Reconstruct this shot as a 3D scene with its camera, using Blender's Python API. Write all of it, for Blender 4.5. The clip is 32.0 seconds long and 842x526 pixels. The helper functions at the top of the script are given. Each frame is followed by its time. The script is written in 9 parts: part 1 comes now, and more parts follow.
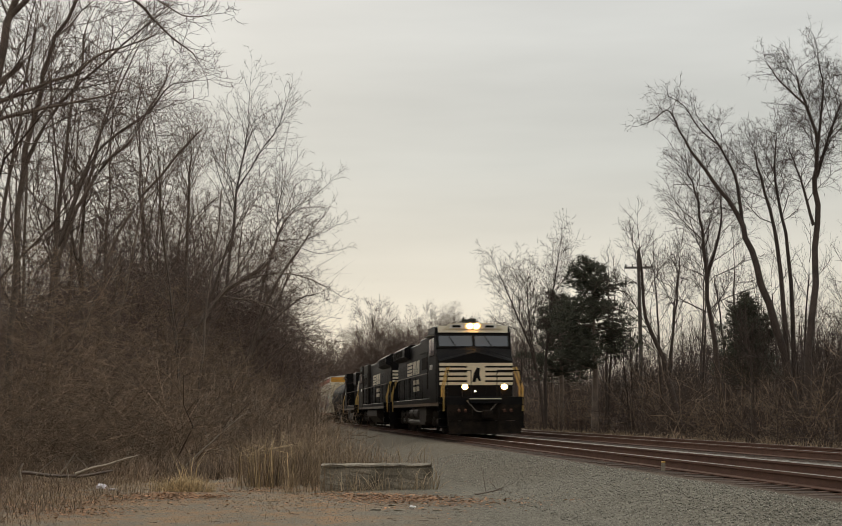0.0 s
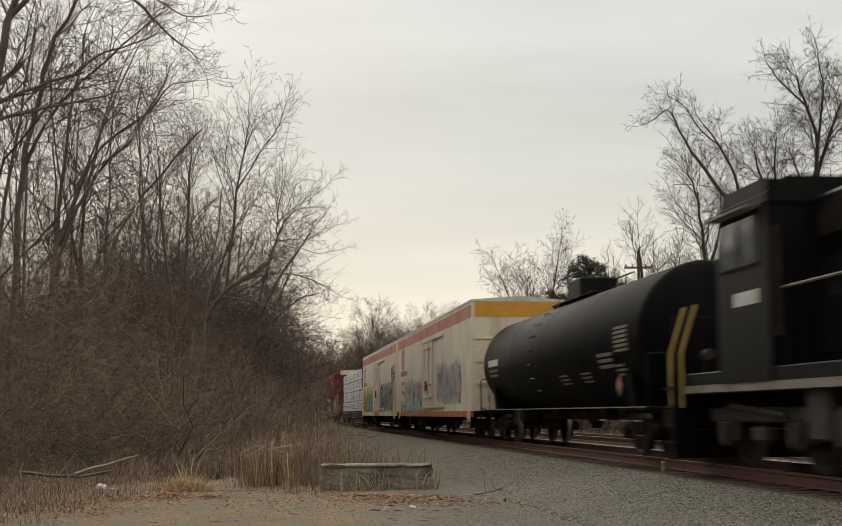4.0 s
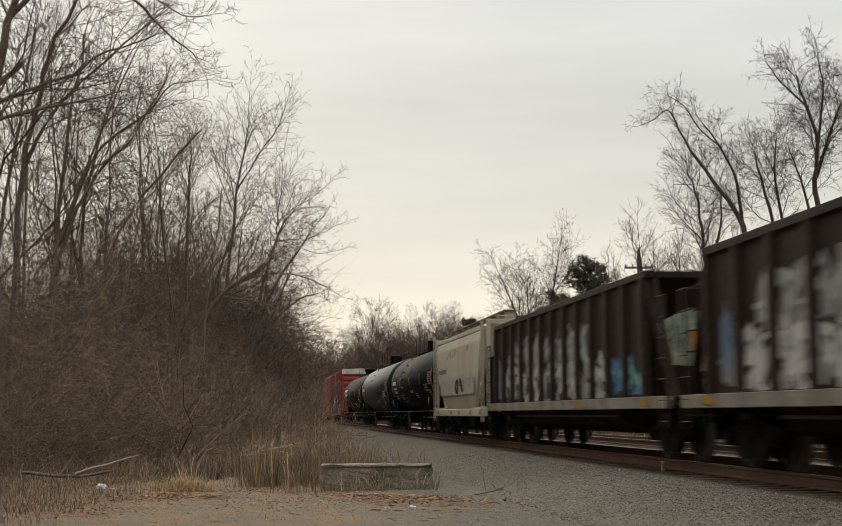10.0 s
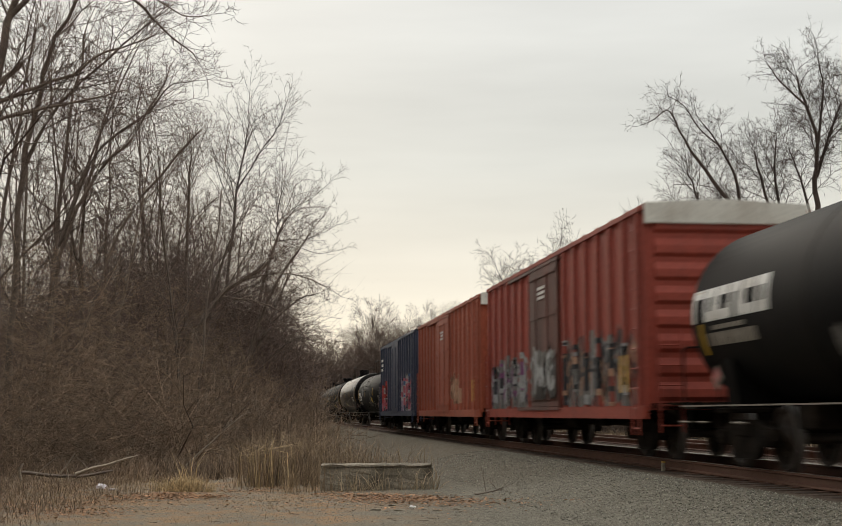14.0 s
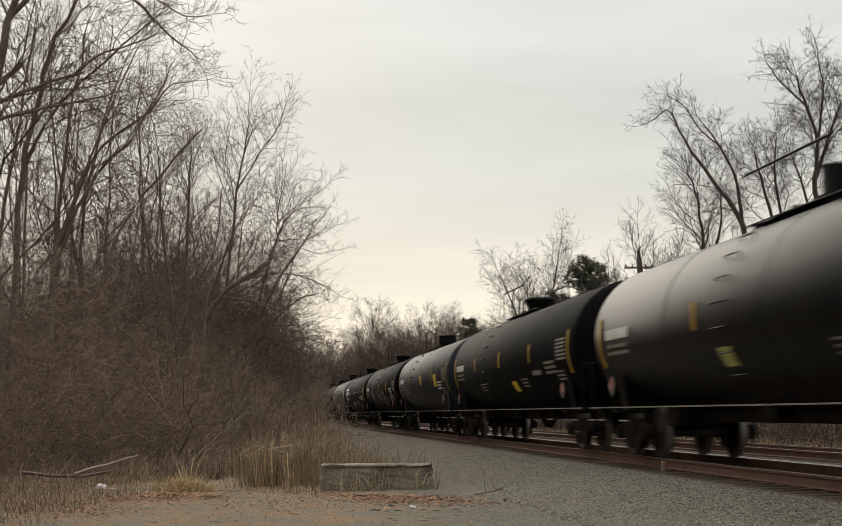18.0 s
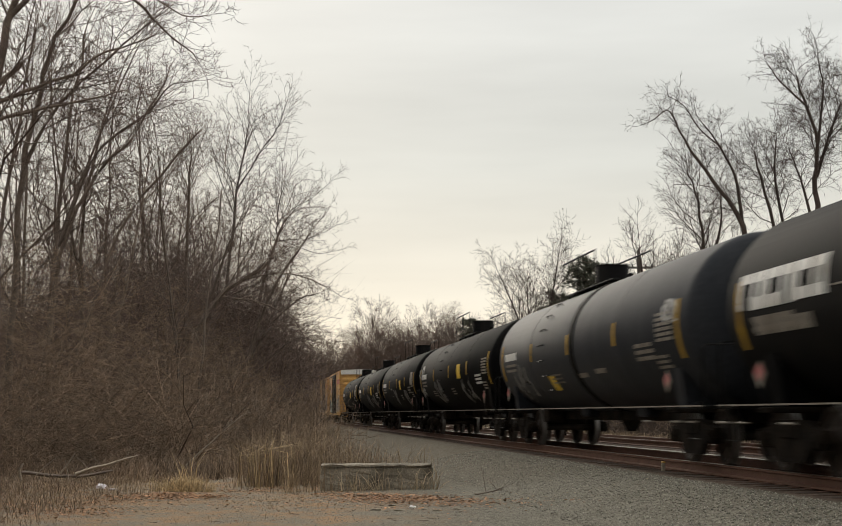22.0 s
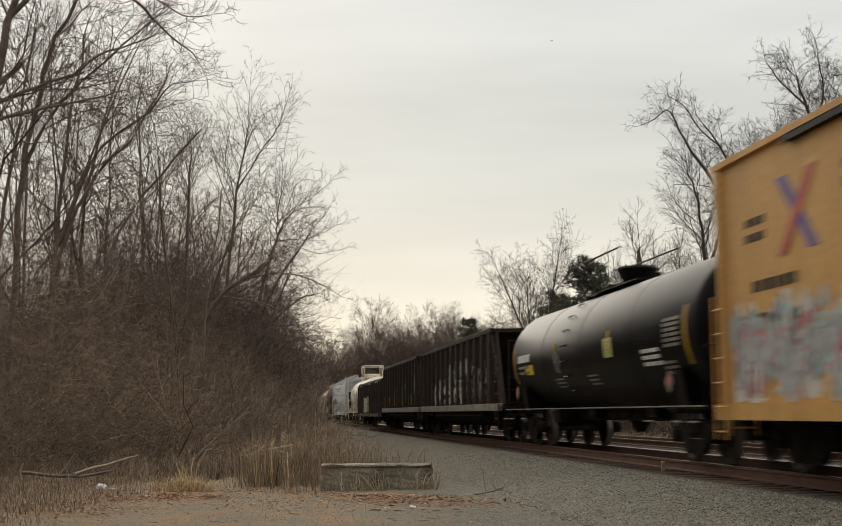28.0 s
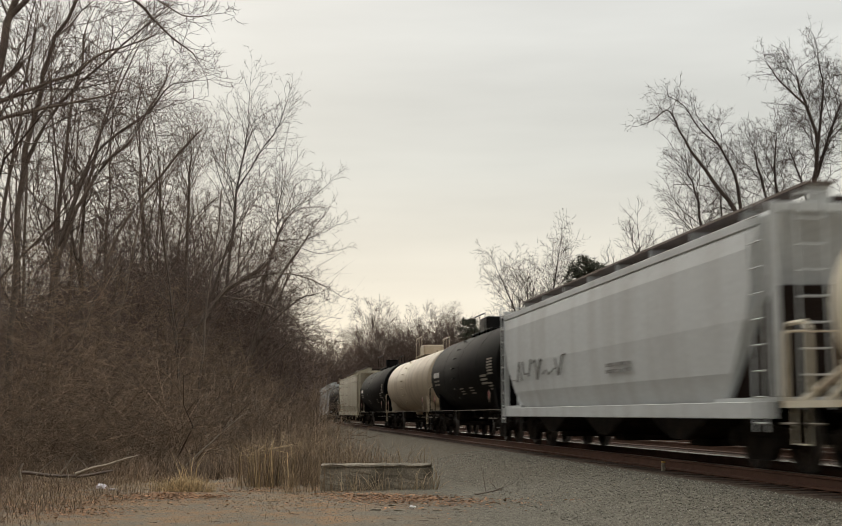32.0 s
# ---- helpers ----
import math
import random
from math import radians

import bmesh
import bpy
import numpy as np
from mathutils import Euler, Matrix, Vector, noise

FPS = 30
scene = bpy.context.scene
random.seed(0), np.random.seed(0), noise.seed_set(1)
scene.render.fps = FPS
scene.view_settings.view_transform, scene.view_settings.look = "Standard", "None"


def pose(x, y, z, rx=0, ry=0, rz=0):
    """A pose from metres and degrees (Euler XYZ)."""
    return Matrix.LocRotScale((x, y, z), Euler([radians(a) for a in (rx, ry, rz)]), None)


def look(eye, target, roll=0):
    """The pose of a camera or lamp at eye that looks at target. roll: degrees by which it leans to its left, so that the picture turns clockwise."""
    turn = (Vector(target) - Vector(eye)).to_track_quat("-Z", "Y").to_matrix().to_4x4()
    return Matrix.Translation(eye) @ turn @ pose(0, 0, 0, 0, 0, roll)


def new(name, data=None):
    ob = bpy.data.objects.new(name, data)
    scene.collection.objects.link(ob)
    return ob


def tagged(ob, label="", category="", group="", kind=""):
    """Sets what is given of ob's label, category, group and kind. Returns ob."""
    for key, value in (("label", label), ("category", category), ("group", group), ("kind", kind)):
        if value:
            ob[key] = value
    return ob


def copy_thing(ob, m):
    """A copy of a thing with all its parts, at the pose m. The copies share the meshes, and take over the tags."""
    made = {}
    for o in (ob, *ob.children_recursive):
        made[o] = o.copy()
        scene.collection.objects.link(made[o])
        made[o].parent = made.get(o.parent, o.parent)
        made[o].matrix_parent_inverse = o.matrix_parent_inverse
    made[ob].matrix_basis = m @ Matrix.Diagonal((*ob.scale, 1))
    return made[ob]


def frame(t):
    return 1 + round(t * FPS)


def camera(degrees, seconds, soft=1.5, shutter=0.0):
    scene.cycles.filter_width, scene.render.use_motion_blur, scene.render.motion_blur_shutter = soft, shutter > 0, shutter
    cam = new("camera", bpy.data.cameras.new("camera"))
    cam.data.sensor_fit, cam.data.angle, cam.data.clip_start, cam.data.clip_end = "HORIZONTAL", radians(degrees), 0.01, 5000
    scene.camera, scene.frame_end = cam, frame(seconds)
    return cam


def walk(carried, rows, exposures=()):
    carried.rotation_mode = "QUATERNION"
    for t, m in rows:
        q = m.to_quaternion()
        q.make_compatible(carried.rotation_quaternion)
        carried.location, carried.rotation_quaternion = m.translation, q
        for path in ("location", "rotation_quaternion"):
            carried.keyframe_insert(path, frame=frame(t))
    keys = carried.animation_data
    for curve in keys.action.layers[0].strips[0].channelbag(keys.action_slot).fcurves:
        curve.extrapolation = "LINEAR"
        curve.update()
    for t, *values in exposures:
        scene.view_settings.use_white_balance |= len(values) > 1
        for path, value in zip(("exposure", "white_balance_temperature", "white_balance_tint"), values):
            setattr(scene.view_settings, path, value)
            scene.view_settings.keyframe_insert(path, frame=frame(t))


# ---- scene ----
# camera: on a low tripod beside the line, still for the whole clip
RAIL = 0.5                      # height of the rail heads over the ground by the camera
cam = camera(36.49, 32.0, soft=0.85, shutter=0.5)
EYE = Vector((0.0, 0.0, RAIL + 0.877))
AIM = EYE + Vector((0.0, 10.0, 10.0 * math.tan(radians(6.716))))
walk(cam, [(0.0, look(EYE, AIM, -0.26)), (32.0, look(EYE, AIM, -0.26))], [(0.0, -0.16), (1.2, -0.14), (2.4, 0.0), (7.0, -0.03), (12.0, 0.06), (26.0, 0.06), (31.0, 0.0), (32.0, 0.0)])

# ---------------------------------------------------------------- world and sun
SUN_EL, SUN_AZ = radians(22), radians(-14)
world = bpy.data.worlds.new("overcast")
scene.world = world
world.use_nodes = True
wn, wl = world.node_tree.nodes, world.node_tree.links
wn.clear()
w_out, w_bg = wn.new("ShaderNodeOutputWorld"), wn.new("ShaderNodeBackground")
w_sky = wn.new("ShaderNodeTexSky")
w_sky.sky_type, w_sky.sun_disc = "NISHITA", False
w_sky.sun_elevation, w_sky.sun_rotation = SUN_EL, SUN_AZ
w_geo = wn.new("ShaderNodeTexCoord")
w_sep = wn.new("ShaderNodeSeparateXYZ")
wl.new(w_geo.outputs["Generated"], w_sep.inputs[0])
w_ramp = wn.new("ShaderNodeValToRGB")
wl.new(w_sep.outputs["Z"], w_ramp.inputs[0])
w_ramp.color_ramp.elements[0].position, w_ramp.color_ramp.elements[0].color = 0.0, (0.78, 0.70, 0.58, 1)
w_ramp.color_ramp.elements[1].position, w_ramp.color_ramp.elements[1].color = 1.0, (1.38, 1.36, 1.29, 1)
for pos, col in ((0.05, (0.87, 0.795, 0.66, 1)), (0.12, (0.82, 0.775, 0.67, 1)), (0.19, (0.685, 0.68, 0.62, 1)), (0.3, (0.725, 0.725, 0.683, 1)), (0.5, (1.04, 1.03, 0.97, 1))):
    w_ramp.color_ramp.elements.new(pos).color = col
w_map = wn.new("ShaderNodeMapping")
w_map.inputs["Scale"].default_value = (1.3, 1.3, 9.0)
w_map.inputs["Rotation"].default_value = (0.05, 0.10, 0.3)
wl.new(w_geo.outputs["Generated"], w_map.inputs[0])
w_noise = wn.new("ShaderNodeTexNoise")
w_noise.inputs["Scale"].default_value, w_noise.inputs["Detail"].default_value, w_noise.inputs["Roughness"].default_value = 1.6, 5.0, 0.5
wl.new(w_map.outputs[0], w_noise.inputs["Vector"])
w_band = wn.new("ShaderNodeMapRange")
w_band.inputs[1].default_value, w_band.inputs[2].default_value, w_band.inputs[3].default_value, w_band.inputs[4].default_value = 0.3, 0.7, 0.86, 1.10
wl.new(w_noise.outputs[0], w_band.inputs[0])
w_mul = wn.new("ShaderNodeMix")
w_mul.data_type, w_mul.blend_type = "RGBA", "MULTIPLY"
w_mul.inputs[0].default_value = 1.0
wl.new(w_ramp.outputs[0], w_mul.inputs[6])
wl.new(w_band.outputs[0], w_mul.inputs[7])
w_side = wn.new("ShaderNodeMapRange")          # the cloud is brighter towards the low sun
w_side.inputs[1].default_value, w_side.inputs[2].default_value, w_side.inputs[3].default_value, w_side.inputs[4].default_value = -0.8, 0.85, 0.86, 1.0
wl.new(w_sep.outputs["Y"], w_side.inputs[0])
w_mul2 = wn.new("ShaderNodeMix")
w_mul2.data_type, w_mul2.blend_type = "RGBA", "MULTIPLY"
w_mul2.inputs[0].default_value = 1.0
wl.new(w_mul.outputs[2], w_mul2.inputs[6])
wl.new(w_side.outputs[0], w_mul2.inputs[7])
w_skys = wn.new("ShaderNodeMix")
w_skys.data_type, w_skys.blend_type = "RGBA", "MULTIPLY"
w_skys.inputs[0].default_value = 1.0
w_skys.inputs[7].default_value = (0.1, 0.1, 0.1, 1)
wl.new(w_sky.outputs[0], w_skys.inputs[6])
w_mix = wn.new("ShaderNodeMix")
w_mix.data_type = "RGBA"
w_mix.inputs[0].default_value = 0.93          # share of the cloud sheet before the clear sky
wl.new(w_skys.outputs[2], w_mix.inputs[6])
wl.new(w_mul2.outputs[2], w_mix.inputs[7])
wl.new(w_mix.outputs[2], w_bg.inputs[0])
w_bg.inputs[1].default_value = 1.0
wl.new(w_bg.outputs[0], w_out.inputs[0])
sun = new("sun", bpy.data.lights.new("sun", "SUN"))
sun.data.energy, sun.data.angle, sun.data.color = 0.9, radians(40), (1.0, 0.9, 0.76)
sun.matrix_world = look((0, 0, 60), Vector((0, 0, 60)) - Vector((math.sin(SUN_AZ) * math.cos(SUN_EL), math.cos(SUN_AZ) * math.cos(SUN_EL), math.sin(SUN_EL))) * 10)
scene.view_settings.exposure = 0.0

# ---------------------------------------------------------------- line of the track
HEAD = -1.4465                  # heading of the train, radians
DIR = Vector((math.cos(HEAD), math.sin(HEAD), 0))
FAR = Vector((-math.sin(HEAD), math.cos(HEAD), 0))      # across the line, away from the camera
SPEED = 22.0
TRACK2 = 4.55                   # spacing of the two tracks


def on_line(s, far=0.0, z=0.0):
    """Place s metres along the near track, far metres across it, z over the rail heads."""
    return Vector((5.377, 25.0, RAIL)) + DIR * s + FAR * far + Vector((0, 0, z))


# ---------------------------------------------------------------- materials
def material(name, color, rough=0.7, metal=0.0, vary=0.25, scale=3.0, grain=40.0, bump=0.15, second=None, stretch=(1, 1, 1), spec=0.4, amount=0.5, island=0.0, objrand=0.0):
    """A surface with stains at one scale and grain at another. second: the colour of dirt, rust or moss between."""
    m = bpy.data.materials.new(name)
    m.use_nodes = True
    n, l = m.node_tree.nodes, m.node_tree.links
    b = n["Principled BSDF"]
    b.inputs["Roughness"].default_value, b.inputs["Metallic"].default_value = rough, metal
    b.inputs["Specular IOR Level"].default_value = spec
    tc, mp = n.new("ShaderNodeTexCoord"), n.new("ShaderNodeMapping")
    mp.inputs["Scale"].default_value = stretch
    l.new(tc.outputs["Object"], mp.inputs[0])
    big, small = n.new("ShaderNodeTexNoise"), n.new("ShaderNodeTexNoise")
    big.inputs["Scale"].default_value, big.inputs["Detail"].default_value, big.inputs["Roughness"].default_value = scale, 6, 0.62
    small.inputs["Scale"].default_value, small.inputs["Detail"].default_value = grain, 3
    l.new(mp.outputs[0], big.inputs["Vector"])
    l.new(tc.outputs["Object"], small.inputs["Vector"])
    ramp = n.new("ShaderNodeMapRange")
    ramp.inputs[1].default_value, ramp.inputs[2].default_value = 0.62 - 0.35 * amount, 0.78 - 0.2 * amount
    l.new(big.outputs[0], ramp.inputs[0])
    mix = n.new("ShaderNodeMix")
    mix.data_type = "RGBA"
    c2 = second or tuple(c * (1 - vary) for c in color)
    mix.inputs[6].default_value, mix.inputs[7].default_value = (*color, 1), (*c2, 1)
    l.new(ramp.outputs[0], mix.inputs[0])
    gr = n.new("ShaderNodeMapRange")
    gr.inputs[1].default_value, gr.inputs[2].default_value, gr.inputs[3].default_value, gr.inputs[4].default_value = 0.25, 0.75, 1 - vary, 1 + vary
    l.new(small.outputs[0], gr.inputs[0])
    mul = n.new("ShaderNodeMix")
    mul.data_type, mul.blend_type = "RGBA", "MULTIPLY"
    mul.inputs[0].default_value = 1.0
    l.new(mix.outputs[2], mul.inputs[6])
    l.new(gr.outputs[0], mul.inputs[7])
    last = mul.outputs[2]
    for share, node, sock in ((island, "ShaderNodeNewGeometry", "Random Per Island"), (objrand, "ShaderNodeObjectInfo", "Random")):
        if share:
            g = n.new(node)
            r = n.new("ShaderNodeMapRange")
            r.inputs[3].default_value, r.inputs[4].default_value = 1 - share, 1 + share
            l.new(g.outputs[sock], r.inputs[0])
            mm = n.new("ShaderNodeMix")
            mm.data_type, mm.blend_type = "RGBA", "MULTIPLY"
            mm.inputs[0].default_value = 1.0
            l.new(last, mm.inputs[6])
            l.new(r.outputs[0], mm.inputs[7])
            last = mm.outputs[2]
    l.new(last, b.inputs["Base Color"])
    if bump:
        bp = n.new("ShaderNodeBump")
        bp.inputs["Strength"].default_value, bp.inputs["Distance"].default_value = bump, 0.02
        l.new(small.outputs[0], bp.inputs["Height"])
        l.new(bp.outputs[0], b.inputs["Normal"])
    return m


def glow(name, color, strength):
    m = bpy.data.materials.new(name)
    m.use_nodes = True
    b = m.node_tree.nodes["Principled BSDF"]
    b.inputs["Base Color"].default_value = (*color, 1)
    b.inputs["Emission Color"].default_value = (*color, 1)
    b.inputs["Emission Strength"].default_value = strength
    return m


def glass(name, color, rough=0.05):
    m = bpy.data.materials.new(name)
    m.use_nodes = True
    b = m.node_tree.nodes["Principled BSDF"]
    b.inputs["Base Color"].default_value = (*color, 1)
    b.inputs["Roughness"].default_value = rough
    b.inputs["Specular IOR Level"].default_value = 0.8
    return m


UP = (1, 1, 0.12)               # streaks that run down a wall
M = dict(
    ground=None,
    bark=material("bark", (0.17, 0.132, 0.106), 0.9, vary=0.35, scale=2.0, grain=30, bump=0.5, island=0.35, second=(0.1, 0.078, 0.064)),
    bark_grey=material("bark_grey", (0.1, 0.086, 0.075), 0.9, vary=0.35, scale=2.0, grain=30, bump=0.5, island=0.25),
    twig=material("twig", (0.145, 0.1, 0.08), 0.9, vary=0.25, scale=0.5, grain=8, bump=0, island=0.4),
    bark_dark=material("bark_dark", (0.085, 0.064, 0.053), 0.9, vary=0.35, scale=2.0, grain=30, bump=0.5, island=0.3),
    twig_dark=material("twig_dark", (0.075, 0.053, 0.043), 0.9, vary=0.25, scale=0.5, grain=8, bump=0, island=0.35),
    brush=material("brush", (0.25, 0.178, 0.122), 0.95, vary=0.3, scale=0.35, grain=6, bump=0, island=0.55, second=(0.16, 0.12, 0.088)),
    dry_grass=material("dry_grass", (0.36, 0.265, 0.165), 0.9, vary=0.3, scale=0.8, grain=9, bump=0, island=0.4, second=(0.23, 0.168, 0.108)),
    straw=material("straw", (0.58, 0.43, 0.24), 0.9, vary=0.3, scale=1.5, grain=9, bump=0, island=0.35),
    leaf=material("leaf", (0.34, 0.18, 0.09), 0.85, vary=0.4, scale=3, grain=12, bump=0, island=0.55, second=(0.25, 0.14, 0.075)),
    needle=material("needle", (0.056, 0.056, 0.034), 0.7, vary=0.3, scale=1.5, grain=9, bump=0, island=0.35),
    stone=material("stone", (0.29, 0.272, 0.225), 0.95, vary=0.3, scale=2, grain=25, bump=0.3, island=0.45),
    concrete=material("concrete", (0.3, 0.262, 0.205), 0.95, vary=0.4, scale=1.6, grain=30, bump=0.6, second=(0.12, 0.102, 0.076)),
    log=material("log", (0.37, 0.31, 0.24), 0.9, vary=0.3, scale=5, grain=40, bump=0.4),
    tie=material("tie", (0.06, 0.04, 0.03), 0.95, vary=0.35, scale=3, grain=40, bump=0.5, second=(0.14, 0.1, 0.075), objrand=0.25),
    rail=material("rail_rust", (0.13, 0.062, 0.04), 0.75, vary=0.25, scale=3, grain=60, bump=0.2),
    rail_top=material("rail_top", (0.55, 0.53, 0.5), 0.28, metal=0.9, vary=0.1, scale=4, grain=60, bump=0.02),
    rail_dull=material("rail_dull", (0.42, 0.38, 0.34), 0.36, metal=0.8, vary=0.2, scale=4, grain=60, bump=0.05),
    black=material("black_paint", (0.0055, 0.0055, 0.006), 0.5, vary=0.3, scale=1.5, grain=20, bump=0.05, second=(0.013, 0.0115, 0.01), stretch=UP, spec=0.1),
    loco_black=material("loco_black", (0.0045, 0.0046, 0.0054), 0.5, spec=0.09, vary=0.3, scale=1.2, grain=18, bump=0.04, second=(0.012, 0.0105, 0.009), stretch=UP),
    under=material("underframe", (0.012, 0.010, 0.0085), 0.85, vary=0.4, scale=3, grain=30, bump=0.2, second=(0.03, 0.022, 0.016), spec=0.05),
    wheel=material("wheel", (0.028, 0.022, 0.018), 0.65, vary=0.3, scale=6, grain=40, bump=0.1, second=(0.06, 0.04, 0.028), spec=0.2),
    tread=material("wheel_tread", (0.16, 0.15, 0.14), 0.4, metal=0.5, vary=0.1, bump=0),
    fuel=material("fuel_tank", (0.04, 0.034, 0.029), 0.6, vary=0.3, scale=2, grain=25, bump=0.05, second=(0.065, 0.052, 0.042), spec=0.2),
    loco_dust=material("loco_dust", (0.03, 0.026, 0.022), 0.65, vary=0.25, scale=1.5, grain=18, bump=0.04, second=(0.045, 0.038, 0.031), stretch=UP, spec=0.08),
    white=material("white_paint", (0.72, 0.71, 0.68), 0.5, vary=0.12, scale=2, grain=30, bump=0.02, second=(0.5, 0.47, 0.42)),
    cream_stripe=material("stripe_paint", (0.66, 0.6, 0.46), 0.5, vary=0.12, scale=2, grain=30, bump=0.02),
    yellow=material("yellow_paint", (0.62, 0.36, 0.06), 0.5, vary=0.2, scale=4, grain=40, bump=0.02),
    ref_yellow=material("reflector", (0.4, 0.24, 0.025), 0.6, vary=0.2, scale=5, bump=0, spec=0.1, second=(0.22, 0.13, 0.03)),
    handrail=material("handrail", (0.5, 0.33, 0.1), 0.5, vary=0.15, bump=0),
    red_sign=material("red_sign", (0.42, 0.13, 0.12), 0.5, vary=0.1, bump=0),
    tank_black=material("tank_black", (0.004, 0.004, 0.0045), 0.6, spec=0.028, vary=0.3, scale=0.9, grain=14, bump=0.04, second=(0.0085, 0.0075, 0.0065), stretch=(1, 1, 0.3)),
    tank_char=material("tank_charcoal", (0.005, 0.0051, 0.0056), 0.58, spec=0.035, vary=0.25, scale=0.9, grain=14, bump=0.04, second=(0.011, 0.0098, 0.0088), stretch=(1, 1, 0.3)),
    tank_grey=material("tank_grey", (0.021, 0.0235, 0.029), 0.5, spec=0.1, vary=0.2, scale=0.8, grain=14, bump=0.04, second=(0.034, 0.036, 0.041), stretch=(1, 1, 0.3)),
    tank_gloss=material("tank_gloss", (0.0045, 0.0045, 0.005), 0.36, spec=0.06, vary=0.25, scale=0.9, grain=14, bump=0.02, second=(0.01, 0.009, 0.008), stretch=(1, 1, 0.3)),
    tank_white=material("tank_white", (0.73, 0.67, 0.54), 0.5, vary=0.12, scale=1.0, grain=14, bump=0.04, second=(0.46, 0.33, 0.2), stretch=UP, amount=0.42),
    tank_cream=material("tank_cream", (0.55, 0.46, 0.34), 0.5, vary=0.12, scale=1.0, grain=14, bump=0.04, second=(0.38, 0.3, 0.21), stretch=UP, amount=0.4),
    reefer=material("reefer_cream", (0.74, 0.66, 0.52), 0.55, vary=0.08, scale=0.7, grain=10, bump=0.03, second=(0.56, 0.48, 0.37), stretch=(1, 1, 0.4), amount=0.45),
    reefer_red=material("reefer_red", (0.44, 0.08, 0.036), 0.55, vary=0.15, scale=1.3, grain=10, bump=0.03, second=(0.48, 0.25, 0.17), amount=0.55, stretch=(1, 1, 0.5)),
    reefer_end=material("reefer_end", (0.76, 0.66, 0.48), 0.6, vary=0.1, scale=1.0, grain=10, bump=0.03, second=(0.5, 0.4, 0.27), stretch=UP),
    orange=material("orange_paint", (0.70, 0.33, 0.04), 0.55, vary=0.12, scale=2, grain=20, bump=0.03),
    box_red=material("boxcar_red", (0.245, 0.046, 0.034), 0.65, vary=0.2, scale=1.0, grain=12, bump=0.06, second=(0.155, 0.035, 0.028), stretch=UP, spec=0.2),
    box_rust=material("boxcar_rust", (0.31, 0.055, 0.034), 0.62, vary=0.2, scale=1.0, grain=12, bump=0.06, second=(0.21, 0.045, 0.032), stretch=UP),
    box_orange=material("boxcar_orange", (0.38, 0.095, 0.05), 0.62, vary=0.2, scale=1.0, grain=12, bump=0.06, second=(0.27, 0.075, 0.045), stretch=UP),
    door_brown=material("door_brown", (0.10, 0.05, 0.04), 0.65, vary=0.25, scale=1.5, grain=15, bump=0.06, second=(0.16, 0.06, 0.045), stretch=UP),
    box_blue=material("boxcar_blue", (0.035, 0.045, 0.085), 0.55, vary=0.2, scale=1.0, grain=12, bump=0.06, second=(0.06, 0.066, 0.1), stretch=UP),
    box_yellow=material("boxcar_yellow", (0.6, 0.33, 0.09), 0.6, vary=0.15, scale=1.0, grain=12, bump=0.06, second=(0.47, 0.25, 0.075), stretch=UP),
    roof_white=material("roof_white", (0.68, 0.66, 0.60), 0.5, vary=0.12, scale=1.5, grain=15, bump=0.03, second=(0.5, 0.46, 0.4)),
    hopper=material("hopper_black", (0.027, 0.0175, 0.0142), 0.7, vary=0.35, scale=1.0, grain=12, bump=0.12, second=(0.052, 0.036, 0.029), stretch=UP, spec=0.15),
    hopper_in=material("hopper_rust", (0.12, 0.06, 0.04), 0.85, vary=0.3, scale=1.0, grain=12, bump=0.1),
    sill_grey=material("sill_grey", (0.24, 0.215, 0.18), 0.7, vary=0.25, scale=2, grain=15, bump=0.05, second=(0.13, 0.1, 0.075)),
    cover_grey=material("covered_hopper_grey", (0.5, 0.46, 0.36), 0.6, vary=0.12, scale=0.8, grain=12, bump=0.04, second=(0.4, 0.33, 0.23), stretch=UP, amount=0.42),
    cover_pale=material("covered_hopper_pale", (0.57, 0.59, 0.59), 0.6, vary=0.1, scale=0.9, grain=12, bump=0.04, second=(0.47, 0.475, 0.465), stretch=UP),
    wrap=material("lumber_wrap", (0.8, 0.8, 0.8), 0.5, vary=0.1, scale=2.5, grain=5, bump=0.6, second=(0.56, 0.56, 0.58), stretch=(0.5, 1, 2.5), amount=0.35),
    batten=material("batten", (0.10, 0.085, 0.07), 0.9, vary=0.3, scale=4, grain=20, bump=0.1),
    bulk_blue=material("bulkhead_blue", (0.012, 0.017, 0.042), 0.6, vary=0.25, scale=2, grain=15, bump=0.05, second=(0.025, 0.027, 0.04), stretch=UP, spec=0.15),
    lamp=glow("headlight", (1.0, 0.52, 0.16), 24.0),
    lamp_small=glow("class_light", (1.0, 0.8, 0.55), 5.0),
    window=glass("cab_glass", (0.05, 0.06, 0.075)),
    plastic=material("plastic_bag", (0.78, 0.74, 0.8), 0.4, vary=0.1, scale=6, grain=20, bump=0.3),
    vine=material("vine", (0.42, 0.33, 0.22), 0.9, vary=0.3, scale=2, grain=9, bump=0, island=0.4),
    bird=material("bird_feather", (0.06, 0.055, 0.05), 0.9, bump=0),
)


